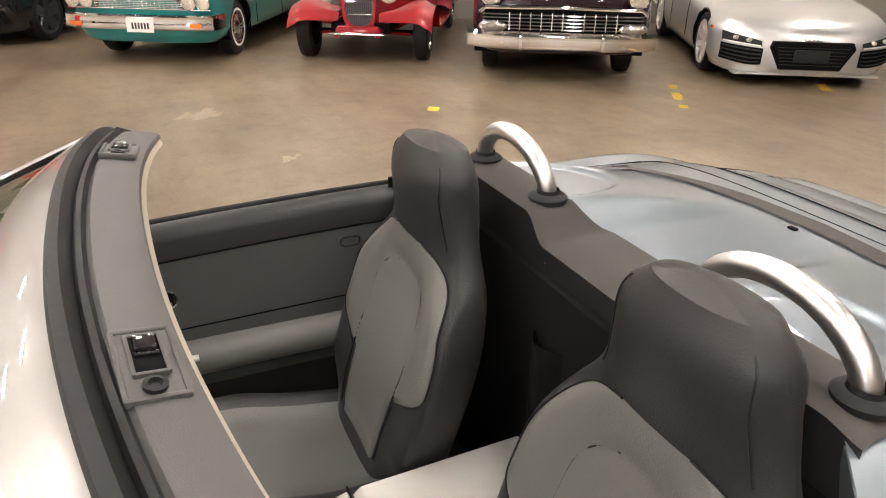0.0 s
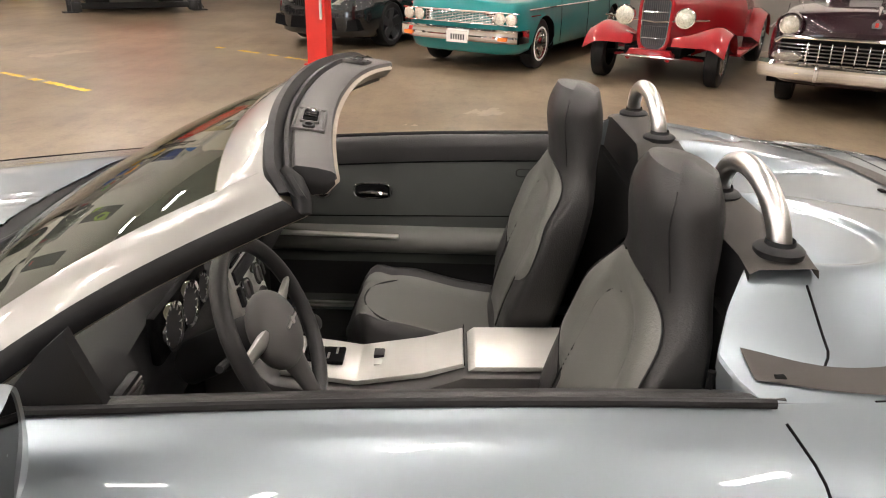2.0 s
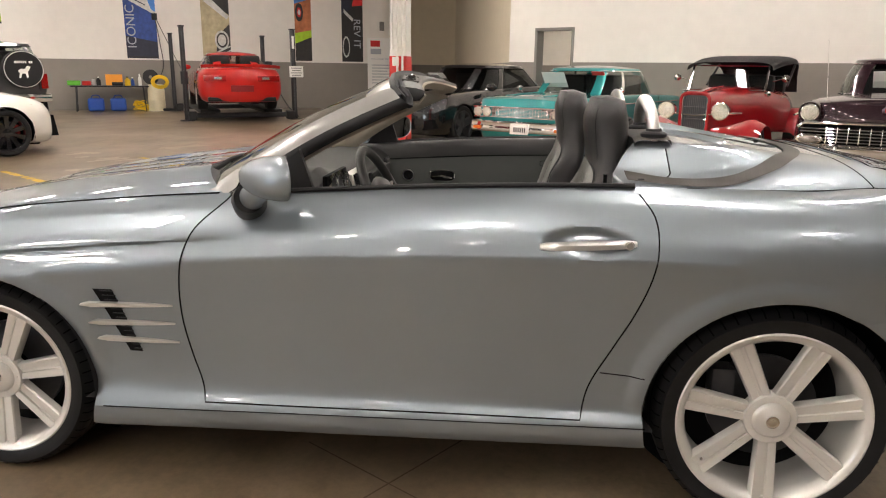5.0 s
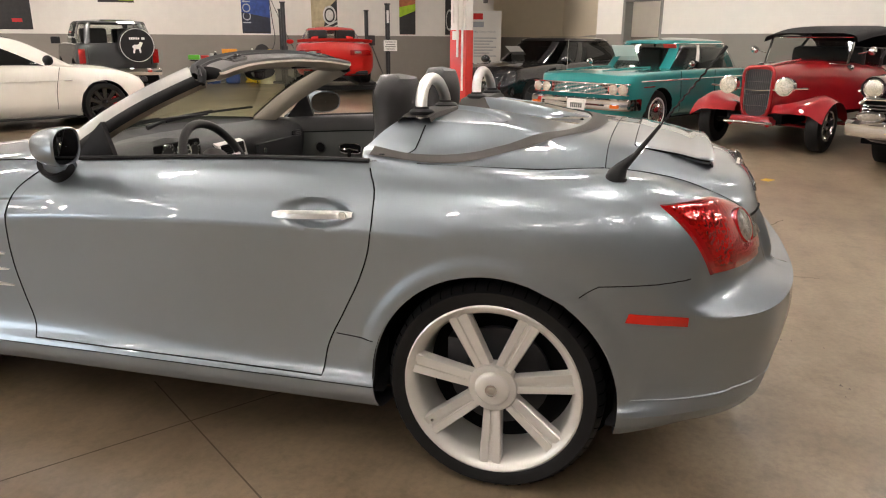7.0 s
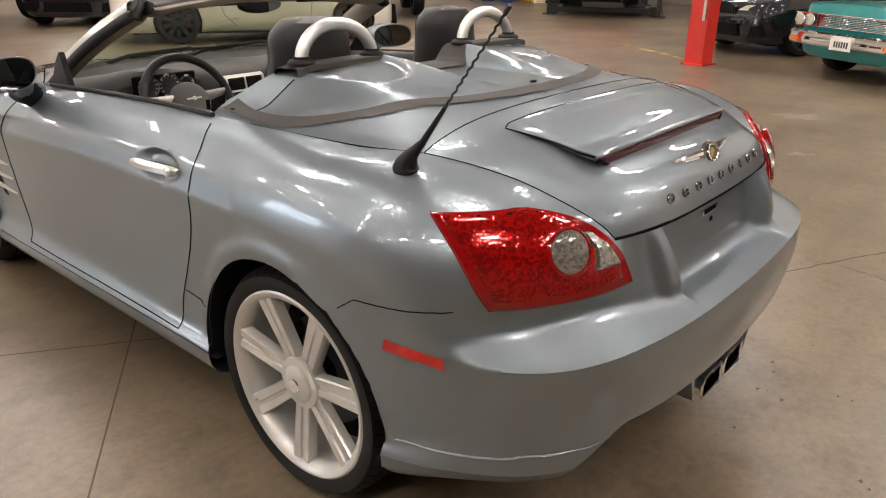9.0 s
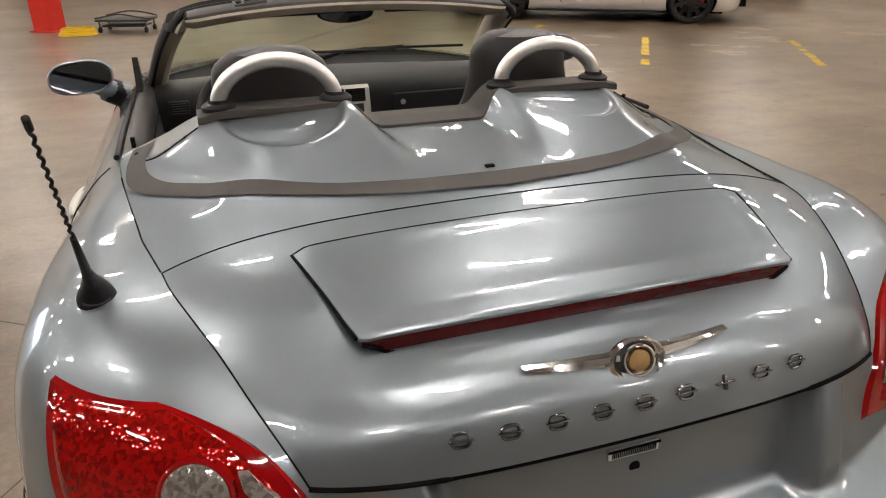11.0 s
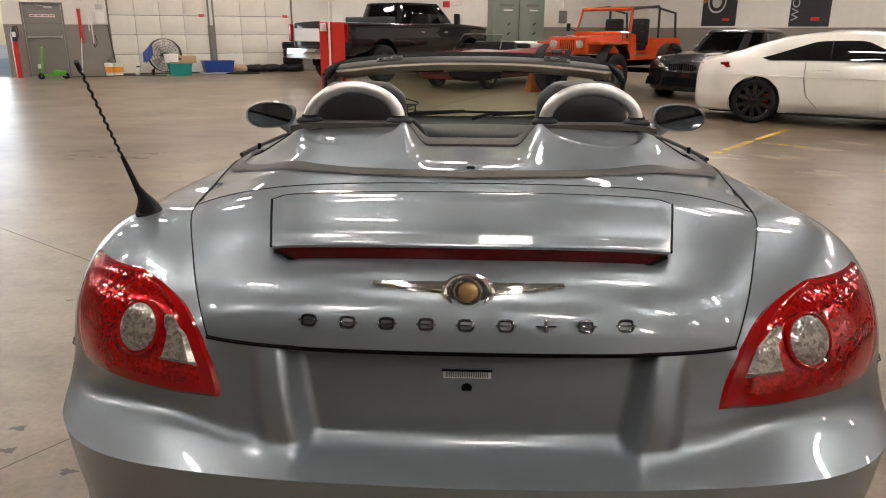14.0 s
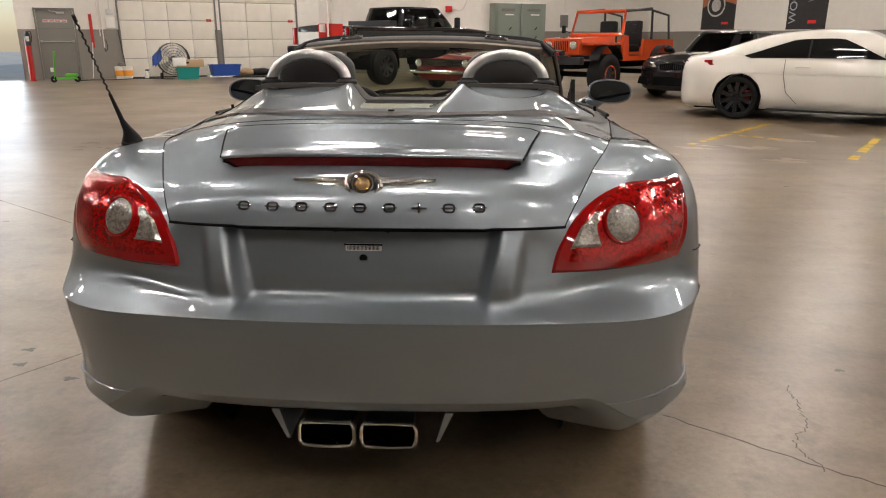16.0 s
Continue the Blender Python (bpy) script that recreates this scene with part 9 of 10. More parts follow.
p = ab(1.98, 22.65)
fan = thing("drum_fan", "large black drum fan with a wire grille on wheels", "fan", pose(p.x, p.y, 0, 0, 0, 36))
part("drum", moved(lathe([(0.49, -0.13), (0.50, -0.12), (0.50, 0.12), (0.49, 0.13)], 48, "y"), Matrix.Translation((0, 0, 0.60))), LIFTBLACK, fan)
for rr in (0.10, 0.18, 0.26, 0.34, 0.42, 0.49):
    part("grille_ring", moved(tube([(rr * math.cos(a), -0.13 - 0.04 * (1 - rr / 0.5), rr * math.sin(a)) for a in [2 * math.pi * k / 40 for k in range(41)]], 0.006, 5), Matrix.Translation((0, 0, 0.60))), LIFTBLACK, fan)
for k in range(16):
    a = 2 * math.pi * k / 16
    part("grille_spoke", moved(tube([(0.05 * math.cos(a), -0.17, 0.05 * math.sin(a)), (0.49 * math.cos(a), -0.13, 0.49 * math.sin(a))], 0.004, 5), Matrix.Translation((0, 0, 0.60))), LIFTBLACK, fan)
for k in range(4):
    a = 2 * math.pi * k / 4 + 0.4
    part("blade", moved(grid([[(r * math.cos(a + w), 0.05 * (w - 0.3), r * math.sin(a + w)) for w in (0, 0.3, 0.65)] for r in (0.06, 0.25, 0.44)]), Matrix.Translation((0, 0, 0.60))), ALU, fan)
part("motor", moved(lathe([(0.0, -0.08), (0.09, -0.07), (0.09, 0.2), (0.0, 0.22)], 20, "y"), Matrix.Translation((0, 0, 0.60))), DARKMETAL, fan)
for x in (-0.35, 0.35):
    part("frame_leg", tube([(x, 0.0, 0.24), (x * 1.05, 0.05, 0.03)], 0.02, 8), LIFTBLACK, fan)
    part("wheel", moved(lathe([(0.0, -0.03), (0.09, -0.03), (0.09, 0.03), (0.0, 0.03)], 20, "x"), Matrix.Translation((x * 1.05, 0.12, 0.09))), TYRE, fan)
tw = thing("blue_towel", "blue cloth hung over the fan's rim", "cloth", pose(p.x, p.y, 0, 0, 0, 36))
part("cloth", grid([[(-0.52 + 0.05 * math.sin(3 * t) + 0.18 * t, -0.155 + 0.33 * k / 6, 0.80 + 0.30 * t - 0.35 * abs(k / 3 - 1) ** 3) for k in range(7)] for t in np.linspace(-0.3, 0.6, 8)]), BLUEPLASTIC, tw)


def tub(name, label, material, a, b, sx, sy, sz, z0=0.0, turn=30):
    p = ab(a, b)
    t = thing(name, label, "storage box", pose(p.x, p.y, z0, 0, 0, turn))
    t0, t1 = 0.90, 1.0
    o = [[(sx * k * x / 2, sy * k * y / 2, z) for x, y in ((-1, -1), (1, -1), (1, 1), (-1, 1))] for k, z in ((t0, 0.0), (t1, sz), (t1 + 0.05, sz), (t1 + 0.05, sz - 0.03), (t1, sz - 0.03))]
    g = grid(o, close_v=True)
    inner = grid([[(sx * k * x / 2, sy * k * y / 2, z) for x, y in ((-1, -1), (1, -1), (1, 1), (-1, 1))] for k, z in ((t1 - 0.02, sz), (t0 - 0.02, 0.02))], close_v=True)
    part("tub_body", join(g, inner, ([(x * sx * t0 / 2, y * sy * t0 / 2, 0.012) for x, y in ((-1, -1), (1, -1), (1, 1), (-1, 1))], [(0, 1, 2, 3)])), material, t, smooth=False)
    return t


tub("teal_tub", "teal plastic storage tub on the floor", TEALP, 2.35, 22.35, 0.66, 0.5, 0.36)
p = ab(2.42, 22.38)
cbx = thing("cardboard_box", "open brown cardboard box resting on the teal tub", "box", pose(p.x, p.y, 0.365, 0, 0, 26))
part("carton", box(0.03, 0, 0.11, 0.80, 0.5, 0.22, 0.01), CARD, cbx)
part("white_tray", box(-0.30, -0.05, 0.16, 0.4, 0.42, 0.24, 0.02), WHITE, cbx)
part("hand_hole", ball(-0.06, -0.252, 0.13, 0.05, 0.006, 0.025, 12, 6), BLACK_GAP, cbx)
tub("blue_tub", "blue plastic storage tub on a white tray", BLUEPLASTIC, 3.62, 22.95, 0.95, 0.55, 0.36, 0.04)
p = ab(3.62, 22.95)
tr = thing("white_tray", "flat white plastic tray under the blue tub", "tray", pose(p.x, p.y, 0, 0, 0, 30))
part("tray", box(0, 0, 0.02, 1.1, 0.6, 0.04, 0.012), WHITE, tr)
p = ab(4.3, 22.4)
mt = thing("floor_mat", "round dark rubber mat on the floor", "mat", pose(p.x, p.y, 0, 0, 0, 30))
part("mat", moved(lathe([(0.0, 0.0), (0.5, 0.0), (0.5, 0.03), (0.45, 0.045), (0.0, 0.04)], 28), Matrix.Diagonal((1.1, 0.6, 1, 1))), TYRE, mt)
rng = random.Random(4)
rg = thing("rag_heap", "heap of dark rags and brown sacking", "rags", pose(*ab(4.7, 22.95), 0, 0, 30))
for k, (x, sx, m_) in enumerate(((-0.35, 0.22, CARD), (0.1, 0.34, RUBBER), (0.65, 0.30, FABRIC), (1.15, 0.22, RUBBER))):
    rows = []
    for i in range(9):
        rows.append([(x + sx * math.sin(math.pi * i / 8) * math.cos(t) * (1 + 0.25 * rng.random()), 0.2 * math.sin(math.pi * i / 8) * math.sin(t) * (1 + 0.3 * rng.random()), 0.12 - 0.12 * math.cos(math.pi * i / 8) + 0.04 * rng.random() * (0 < i < 8)) for t in [2 * math.pi * q / 14 for q in range(14)]])
    part("rag", grid(rows, close_v=True), m_, rg, angle=80)
p = ab(6.15, 23.0)
for k in range(4):
    ty = thing("tyre", "loose black car tyre in a stack of four", "tyre", pose(p.x + 0.012 * (-1) ** k, p.y, 0.245 * k), "stack of tyres")
    part("carcass", lathe([(0.20, 0.01), (0.24, 0.0), (0.31, 0.006), (0.335, 0.04), (0.335, 0.205), (0.31, 0.239), (0.24, 0.244), (0.20, 0.234), (0.19, 0.20), (0.19, 0.04), (0.20, 0.01)], 40), TYRE, ty)
    part("tread_grooves", join(*[lathe([(0.3358, z), (0.3358, z + 0.008)], 40) for z in (0.07, 0.12, 0.165)]), BLACK_GAP, ty)
cd = thing("floor_cable", "black cable lying along the floor by the wall", "cable", pose(0, 0, 0))
part("cable_run", tube(smooth_path([tuple(ab(a, b, 0.012)) for a, b in ((-0.9, 22.3), (-0.5, 22.6), (0.1, 22.45), (0.9, 22.8), (1.6, 22.3), (1.9, 22.1))], 40), 0.013, 6), CABLE, cd)

# ---------------------------------------------------------------- red posts
def red_post(m, wide, label, extra):
    po = thing("steel_post", label, "post", m, kind="structure")
    h = wide / 2
    part("column", prism([(-h, -h), (h, -h), (h, -h + 0.03), (0.02, -h + 0.03), (0.02, h - 0.03), (h, h - 0.03), (h, h), (-h, h), (-h, h - 0.03), (-0.02, h - 0.03), (-0.02, -h + 0.03), (-h, -h + 0.03)], 0.0, PAINT_Z), STEEL_RED, po, smooth=False)
    part("upper_column", box(0, 0, (PAINT_Z + H) / 2, wide * 0.94, wide * 0.94, H - PAINT_Z), STEEL_WHITE, po, smooth=False)
    part("guard_plate", box(-h - 0.006, 0, PAINT_Z / 2, 0.012, wide * 0.98, PAINT_Z), STEEL_RED, po, smooth=False)
    part("foot_plate", box(0, 0, 0.01, wide * 1.3, wide * 1.3, 0.02), STEEL_RED, po, smooth=False)
    for k in range(extra):
        part("conduit", tube([(-h - 0.03, -h * 0.6 + 0.08 * k, 0.6 + 0.5 * k), (-h - 0.03, -h * 0.6 + 0.08 * k, H)], 0.018, 8), STEEL_WHITE, po)
    part("socket_box", box(-h - 0.05, 0.02, 1.42, 0.07, 0.09, 0.13, 0.01), STEEL_WHITE, po)
    return po


p = uv(5.9, 6.45)
red_post(pose(p.x, p.y, 0, 0, 0, -8), 0.27, "red-painted steel post with white conduits above", 3)
red_post(pose(-2.43, 10.72, 0, 0, 0, 60), 0.30, "red-painted steel post, white above head height", 1)
cad = thing("tool_caddy", "black wheeled creeper with a yellow hose beside the post", "caddy", pose(-1.35, 10.3, 0, 0, 0, -18))
part("tray", box(0, 0, 0.17, 0.75, 0.42, 0.03, 0.01), LIFTBLACK, cad)
part("lower_tray", box(0, 0, 0.09, 0.6, 0.36, 0.02, 0.01), LIFTBLACK, cad)
for x, y in ((-0.33, -0.17), (0.33, -0.17), (-0.33, 0.17), (0.33, 0.17)):
    part("caster", moved(lathe([(0.0, -0.015), (0.04, -0.015), (0.04, 0.015), (0.0, 0.015)], 16, "x"), Matrix.Translation((x, y, 0.04))), TYRE, cad)
    part("caster_stem", tube([(x, y, 0.05), (x, y, 0.16)], 0.012, 6), DARKMETAL, cad)
part("rail", tube(smooth_path([(-0.37, -0.2, 0.2), (0, -0.22, 0.26), (0.37, -0.2, 0.2), (0.37, 0.2, 0.2), (0, 0.22, 0.26), (-0.37, 0.2, 0.2)], 30), 0.012, 6), DARKMETAL, cad)
yh = thing("yellow_hose", "coil of yellow air hose on the floor", "hose", pose(-2.0, 10.15, 0))
for k in range(4):
    part("coil", tube([((0.20 - 0.012 * k) * math.cos(a) * 1.25, (0.20 - 0.012 * k) * math.sin(a), 0.014 + 0.024 * k + 0.006 * math.sin(3 * a)) for a in [2 * math.pi * q / 32 for q in range(33)]], 0.013, 6), YELLOW, yh)
rp_ = thing("wooden_ramp", "orange-stained wooden wedge ramp on the floor", "ramp", pose(1.45, 15.1, 0, 0, 0, 20))
part("ramp_board", prism([(-0.16, 0.0), (0.16, 0.0), (0.05, 0.72), (-0.05, 0.72)], -0.03, 0.03, "y", 0.004), WOODO, rp_)
part("ramp_brace", prism([(0.0, 0.0), (0.34, 0.0), (0.02, 0.55)], 0.10, 0.14, "x"), WOODO, rp_)
part("ramp_side", prism([(0.0, 0.0), (0.34, 0.0), (0.02, 0.55)], -0.14, -0.10, "x"), WOODO, rp_)

# ---------------------------------------------------------------- four-post lift
LIFT_A, LIFT_B = (17.0, 21.2), (0.65, -2.03)
lift = thing("four_post_lift", "black four-post car lift standing on the floor, lowered", "car lift", facing_a(17.0, 0.65))
LW, LL = 2.70, 4.4
for x in (0.0, LW):
    for y in (0.0, LL):
        part("post", box(x, y, 1.13, 0.11, 0.13, 2.26, 0.008), LIFTBLACK, lift)
        part("post_slot", box(x, y - 0.068, 1.15, 0.03, 0.006, 2.0), DARKMETAL, lift)
        part("post_cap", box(x, y, 2.27, 0.15, 0.16, 0.03, 0.006), LIFTBLACK, lift)
        part("base_plate", box(x, y, 0.01, 0.32, 0.32, 0.02), LIFTBLACK, lift)
        part("base_shroud", box(x + (0.13 if x == 0 else -0.13), y, 0.12, 0.20, 0.26, 0.22, 0.03), LIFTBLACK, lift)
for x in (LW / 2 - 0.78, LW / 2 + 0.78):
    part("runway", box(x, LL / 2, 0.22, 0.48, LL, 0.09, 0.01), LIFTBLACK, lift)
for y in (0.0, LL):
    part("crossbeam", box(LW / 2, y, 0.13, LW, 0.12, 0.12, 0.01), LIFTBLACK, lift)
part("power_unit", join(box(LW + 0.14, LL - 0.1, 1.35, 0.22, 0.2, 0.32, 0.03), lathe([(0.0, 0.9), (0.09, 0.9), (0.09, 1.2), (0.0, 1.2)], 16)), LIFTBLACK, lift)
nt_ = part("notice", box(LW + 0.06, -0.08, 1.22, 0.36, 0.008, 0.28), PAPER, lift, "white notice with dark bars")
for k in range(4):
    part("notice_bar", box(LW + 0.06, -0.086, 1.31 - 0.06 * k, 0.28 - 0.05 * (k % 2), 0.004, 0.018), STEELGREY, nt_)
part("label_strip", box(LW, -0.07, 1.95, 0.06, 0.006, 0.32), PAPER, lift)
part("hydraulic_hose", tube(smooth_path([(LW + 0.14, LL - 0.15, 1.2), (LW + 0.2, 2.0, 0.3), (LW + 0.12, 0.1, 0.05)], 20), 0.015, 6), CABLE, lift)

# ---------------------------------------------------------------- bench, bottles, drum
p = ab(21.65, 2.40)
bt = thing("folding_table", "dark folding table against the wall", "table", pose(p.x, p.y, 0, 0, 0, -60))
part("tabletop", box(0, 0, 0.73, 2.1, 0.7, 0.04, 0.01), LIFTBLACK, bt)
for x in (-0.9, 0.9):
    for y in (-0.28, 0.28):
        part("leg", tube([(x, y, 0.71), (x * 1.04, y, 0.0)], 0.016, 8), DARKMETAL, bt)
    part("leg_brace", tube([(x, -0.28, 0.25), (x, 0.28, 0.25)], 0.012, 6), DARKMETAL, bt)


def on_bench(name, label, cat, x, y, geo, m_, z=0.75, lid=None):
    q = ab(21.65 + y, 2.40 - x, z)
    t = thing(name, label, cat, pose(q.x, q.y, q.z, 0, 0, -60), "things on the table" if z > 0.5 else "")
    part("body", geo, m_, t)
    if lid:
        part("cap", lid[0], lid[1], t)
    return t


bot = lambda r, h: lathe([(0.0, 0), (r, 0.0), (r, h * 0.62), (r * 0.4, h * 0.78), (r * 0.4, h * 0.9)], 14)
cap = lambda r, h: lathe([(r * 0.45, h * 0.88), (r * 0.45, h), (0, h)], 12)
on_bench("orange_box", "orange parts box on the table", "box", 0.12, 0.12, box(0, 0, 0.16, 0.46, 0.16, 0.32, 0.01), ORANGEP)
on_bench("toolbox", "green metal toolbox on the table", "toolbox", -0.95, -0.05, box(0, 0, 0.07, 0.34, 0.2, 0.14, 0.02), GREENP)
on_bench("red_case", "red plastic case on the table", "case", -0.62, -0.05, box(0, 0, 0.065, 0.24, 0.18, 0.13, 0.03), REDPLASTIC)
on_bench("yellow_jug", "yellow oil jug on the table", "bottle", 0.48, -0.1, bot(0.08, 0.26), YELLOW, lid=(cap(0.08, 0.26), DARKPLASTIC))
on_bench("blue_bottle", "blue plastic bottle on the table", "bottle", 0.62, -0.1, bot(0.05, 0.24), BLUEPLASTIC, lid=(cap(0.05, 0.24), WHITE))
on_bench("spray_bottle", "white spray bottle on the table", "bottle", 0.82, -0.05, bot(0.05, 0.34), WHITE, lid=(cap(0.05, 0.34), WHITE))
on_bench("dark_bottle", "dark bottle on the table", "bottle", -0.30, -0.05, bot(0.06, 0.25), DARKPLASTIC, lid=(cap(0.06, 0.25), WHITE))
on_bench("grey_can", "grey metal can on the table", "can", -0.42, 0.0, lathe([(0, 0), (0.06, 0), (0.06, 0.18), (0, 0.18)], 16), ALU)
on_bench("black_case", "black plastic case on the table", "case", 0.20, -0.16, box(0, 0, 0.05, 0.3, 0.14, 0.10, 0.02), DARKPLASTIC)
for x in (-0.42, 0.18):
    on_bench("blue_bag", "blue canvas tool bag under the table", "bag", x, -0.10, join(box(0, 0, 0.2, 0.44, 0.3, 0.38, 0.08, 3), tube(smooth_path([(-0.12, 0, 0.36), (-0.1, 0, 0.44), (0.1, 0, 0.44), (0.12, 0, 0.36)], 12), 0.015, 6)), BLUEPLASTIC, 0.0)
cc = on_bench("extension_cord", "tangled orange-yellow extension cord under the table", "cord", 0.80, -0.05, ([(0, 0, 0), (0.001, 0, 0), (0, 0.001, 0)], [(0, 1, 2)]), ORANGEP, 0.0)
for k in range(7):
    part("loop", tube([((0.22 - 0.01 * k) * math.cos(a) + 0.05 * math.sin(k), 0.12 * math.sin(a), 0.06 + 0.035 * k + 0.03 * math.sin(2 * a + k)) for a in [2 * math.pi * q / 24 for q in range(25)]], 0.016, 6), YELLOW, cc)
p = ab(21.6, 1.15)
dr = thing("waste_drum", "cream drum with a coiled yellow hose and black reel", "drum", pose(p.x, p.y, 0, 0, 0, -60))
part("drum_body", lathe([(0.0, 0), (0.24, 0.0), (0.24, 0.30), (0.248, 0.32), (0.24, 0.34), (0.24, 0.62), (0.20, 0.78), (0.0, 0.80)], 28), mat("cream_plastic", (0.66, 0.60, 0.42), 0.5, vary=0.08), dr)
part("hose_reel", moved(lathe([(0.05, -0.12), (0.22, -0.12), (0.22, -0.09), (0.1, -0.08), (0.1, 0.08), (0.22, 0.09), (0.22, 0.12), (0.05, 0.12)], 24, "y"), Matrix.Translation((-0.12, 0.05, 1.0))), LIFTBLACK, dr)
for k in range(6):
    part("hose_loop", tube([(0.12 + (0.24 - 0.015 * k) * math.cos(a), -0.22 - 0.015 * k, 0.86 + (0.19 - 0.015 * k) * math.sin(a)) for a in [2 * math.pi * q / 28 for q in range(29)]], 0.017, 6), YELLOW, dr, "yellow hose")
part("foot", box(0.35, -0.1, 0.04, 0.4, 0.2, 0.08, 0.03), RUBBER, dr)
rr_ = thing("wall_reel", "black wall outlet with hanging cords above the drum", "outlet", facing_a(A_N, 1.0))
part("outlet_box", box(0, -0.04, 2.78, 0.16, 0.08, 0.2, 0.02), DARKPLASTIC, rr_)
part("cord", tube(smooth_path([(0.02, -0.06, 2.7), (0.10, -0.08, 2.0), (0.12, -0.08, 1.2), (-0.02, -0.2, 0.95)], 20), 0.012, 6), CABLE, rr_)
part("cord", tube(smooth_path([(0.05, -0.06, 2.7), (0.5, -0.15, 1.6), (0.95, -0.3, 0.5), (1.0, -0.35, 0.05)], 20), 0.010, 6), CABLE, rr_)

# ---------------------------------------------------------------- posters and banner
P_BLUE = mat("poster_blue", (0.02, 0.055, 0.24), 0.5, vary=0.5, scale=9)
P_NAVY = mat("poster_navy", (0.02, 0.024, 0.045), 0.5, vary=0.3, scale=8)
P_SKY = mat("poster_sky_blue", (0.06, 0.22, 0.62), 0.5, vary=0.3, scale=6)
P_PALE = mat("poster_pale_grey", (0.52, 0.52, 0.50), 0.5, vary=0.35, scale=14)
P_DARK = mat("poster_black", (0.022, 0.021, 0.021), 0.5, vary=0.4, scale=10)
P_SAND = mat("poster_sand", (0.42, 0.36, 0.22), 0.5, vary=0.35, scale=7)
P_LIME = mat("poster_lime", (0.33, 0.52, 0.02), 0.5, vary=0.3, scale=6)
P_RUST = mat("poster_rust", (0.40, 0.13, 0.05), 0.5, vary=0.5, scale=7)
P_RED2 = mat("poster_red", (0.58, 0.02, 0.02), 0.5, vary=0.15, scale=8)
P_GREYT = mat("poster_grey_letter", (0.36, 0.38, 0.42), 0.5)


def poster(label, b_left, b_right, z0, z1, ground, shapes, words=None):
    w, h = b_left - b_right, z1 - z0
    po = thing("poster", label, "poster", facing_a(A_N - 0.006, b_left, z0), "wall posters")
    base = part("sheet", box(w / 2, 0, h / 2, w, 0.006, h), ground, po, smooth=False)
    part("hem", box(w / 2, -0.005, 0.03, w, 0.006, 0.05), P_DARK, po, smooth=False)
    for k, (poly, m_) in enumerate(shapes):
        part("printed_shape", prism([(x * w, z * h) for x, z in poly], -0.006 - 0.002 * k, -0.0035 - 0.002 * k, "y"), m_, po, smooth=False)
    if words:
        text, size, x, z, turn, m_ = words
        lettering(text, size, Matrix.Translation((x * w, -0.026, z * h)) @ pose(0, 0, 0, 90) @ Matrix.Rotation(radians(turn), 4, "Z"), m_, po, "lettering", 0.002)
    return po


def ring(cx, cz, rx, rz, n=20):
    return [(cx + rx * math.cos(2 * math.pi * k / n), cz + rz * math.sin(2 * math.pi * k / n)) for k in range(n)]


poster("blue vertical poster with a chrome fin and grey lettering", 1.85, 0.96, 1.55, 3.75, P_BLUE, [
    ([(0, 0.02), (1, 0.02), (1, 0.22), (0, 0.30)], P_NAVY), ([(0, 0.80), (1, 0.58), (1, 1), (0, 1)], P_PALE), ([(0.62, 1), (0.86, 0.66), (1, 0.62), (1, 1)], P_SKY),
    ([(0.05, 0.83), (0.7, 0.70), (0.7, 0.715), (0.05, 0.845)], P_NAVY), ([(0.2, 0.97), (0.62, 0.80), (0.62, 0.82), (0.2, 0.99)], P_DARK)], ("ICONIC", 0.36, 0.20, 0.42, 90, P_GREYT))
poster("vertical poster of a chrome headlamp and sandy bodywork", -0.36, -1.21, 1.55, 3.75, P_SAND, [
    ([(0, 0.85), (0.6, 0.72), (1, 0.62), (1, 1), (0, 1)], P_DARK), ([(0.45, 0.02), (1, 0.02), (1, 0.5), (0.55, 0.33)], P_DARK), ([(0.1, 0.80), (0.9, 0.56), (1, 0.60), (0.3, 0.86)], P_PALE),
    (ring(0.70, 0.27, 0.26, 0.135), P_PALE), (ring(0.70, 0.27, 0.20, 0.105), P_DARK), (ring(0.70, 0.27, 0.15, 0.08), P_PALE), ([(0.45, 0.08), (1, 0.18), (1, 0.20), (0.45, 0.10)], P_PALE), ([(0.5, 0.03), (1, 0.12), (1, 0.14), (0.5, 0.05)], P_PALE)])
poster("vertical poster of a wheel and landscape in warm colours", -3.29, -3.84, 1.55, 3.75, P_RUST, [
    ([(0, 0.82), (1, 0.9), (1, 1), (0, 1)], P_SKY), ([(0, 0.02), (1, 0.02), (1, 0.35), (0, 0.25)], P_DARK), ([(0, 0.25), (1, 0.35), (1, 0.45), (0, 0.4)], P_LIME), (ring(0.28, 0.70, 0.24, 0.13), P_DARK), (ring(0.28, 0.70, 0.13, 0.07), P_RED2), (ring(0.28, 0.70, 0.08, 0.04), P_PALE)])
poster("dark vertical poster of an engine with grey lettering", -4.88, -5.62, 1.55, 3.75, P_DARK, [
    ([(0, 0.70), (0.5, 0.78), (0.4, 1), (0, 1)], P_NAVY), ([(0.5, 0.82), (1, 0.84), (1, 1), (0.6, 1)], P_RED2), (ring(0.2, 0.22, 0.17, 0.16), P_PALE), (ring(0.2, 0.22, 0.13, 0.13), P_DARK), ([(0.1, 0.72), (0.5, 0.60), (0.55, 0.64), (0.1, 0.78)], P_PALE)], ("REV IT", 0.34, 0.70, 0.42, -90, P_GREYT))
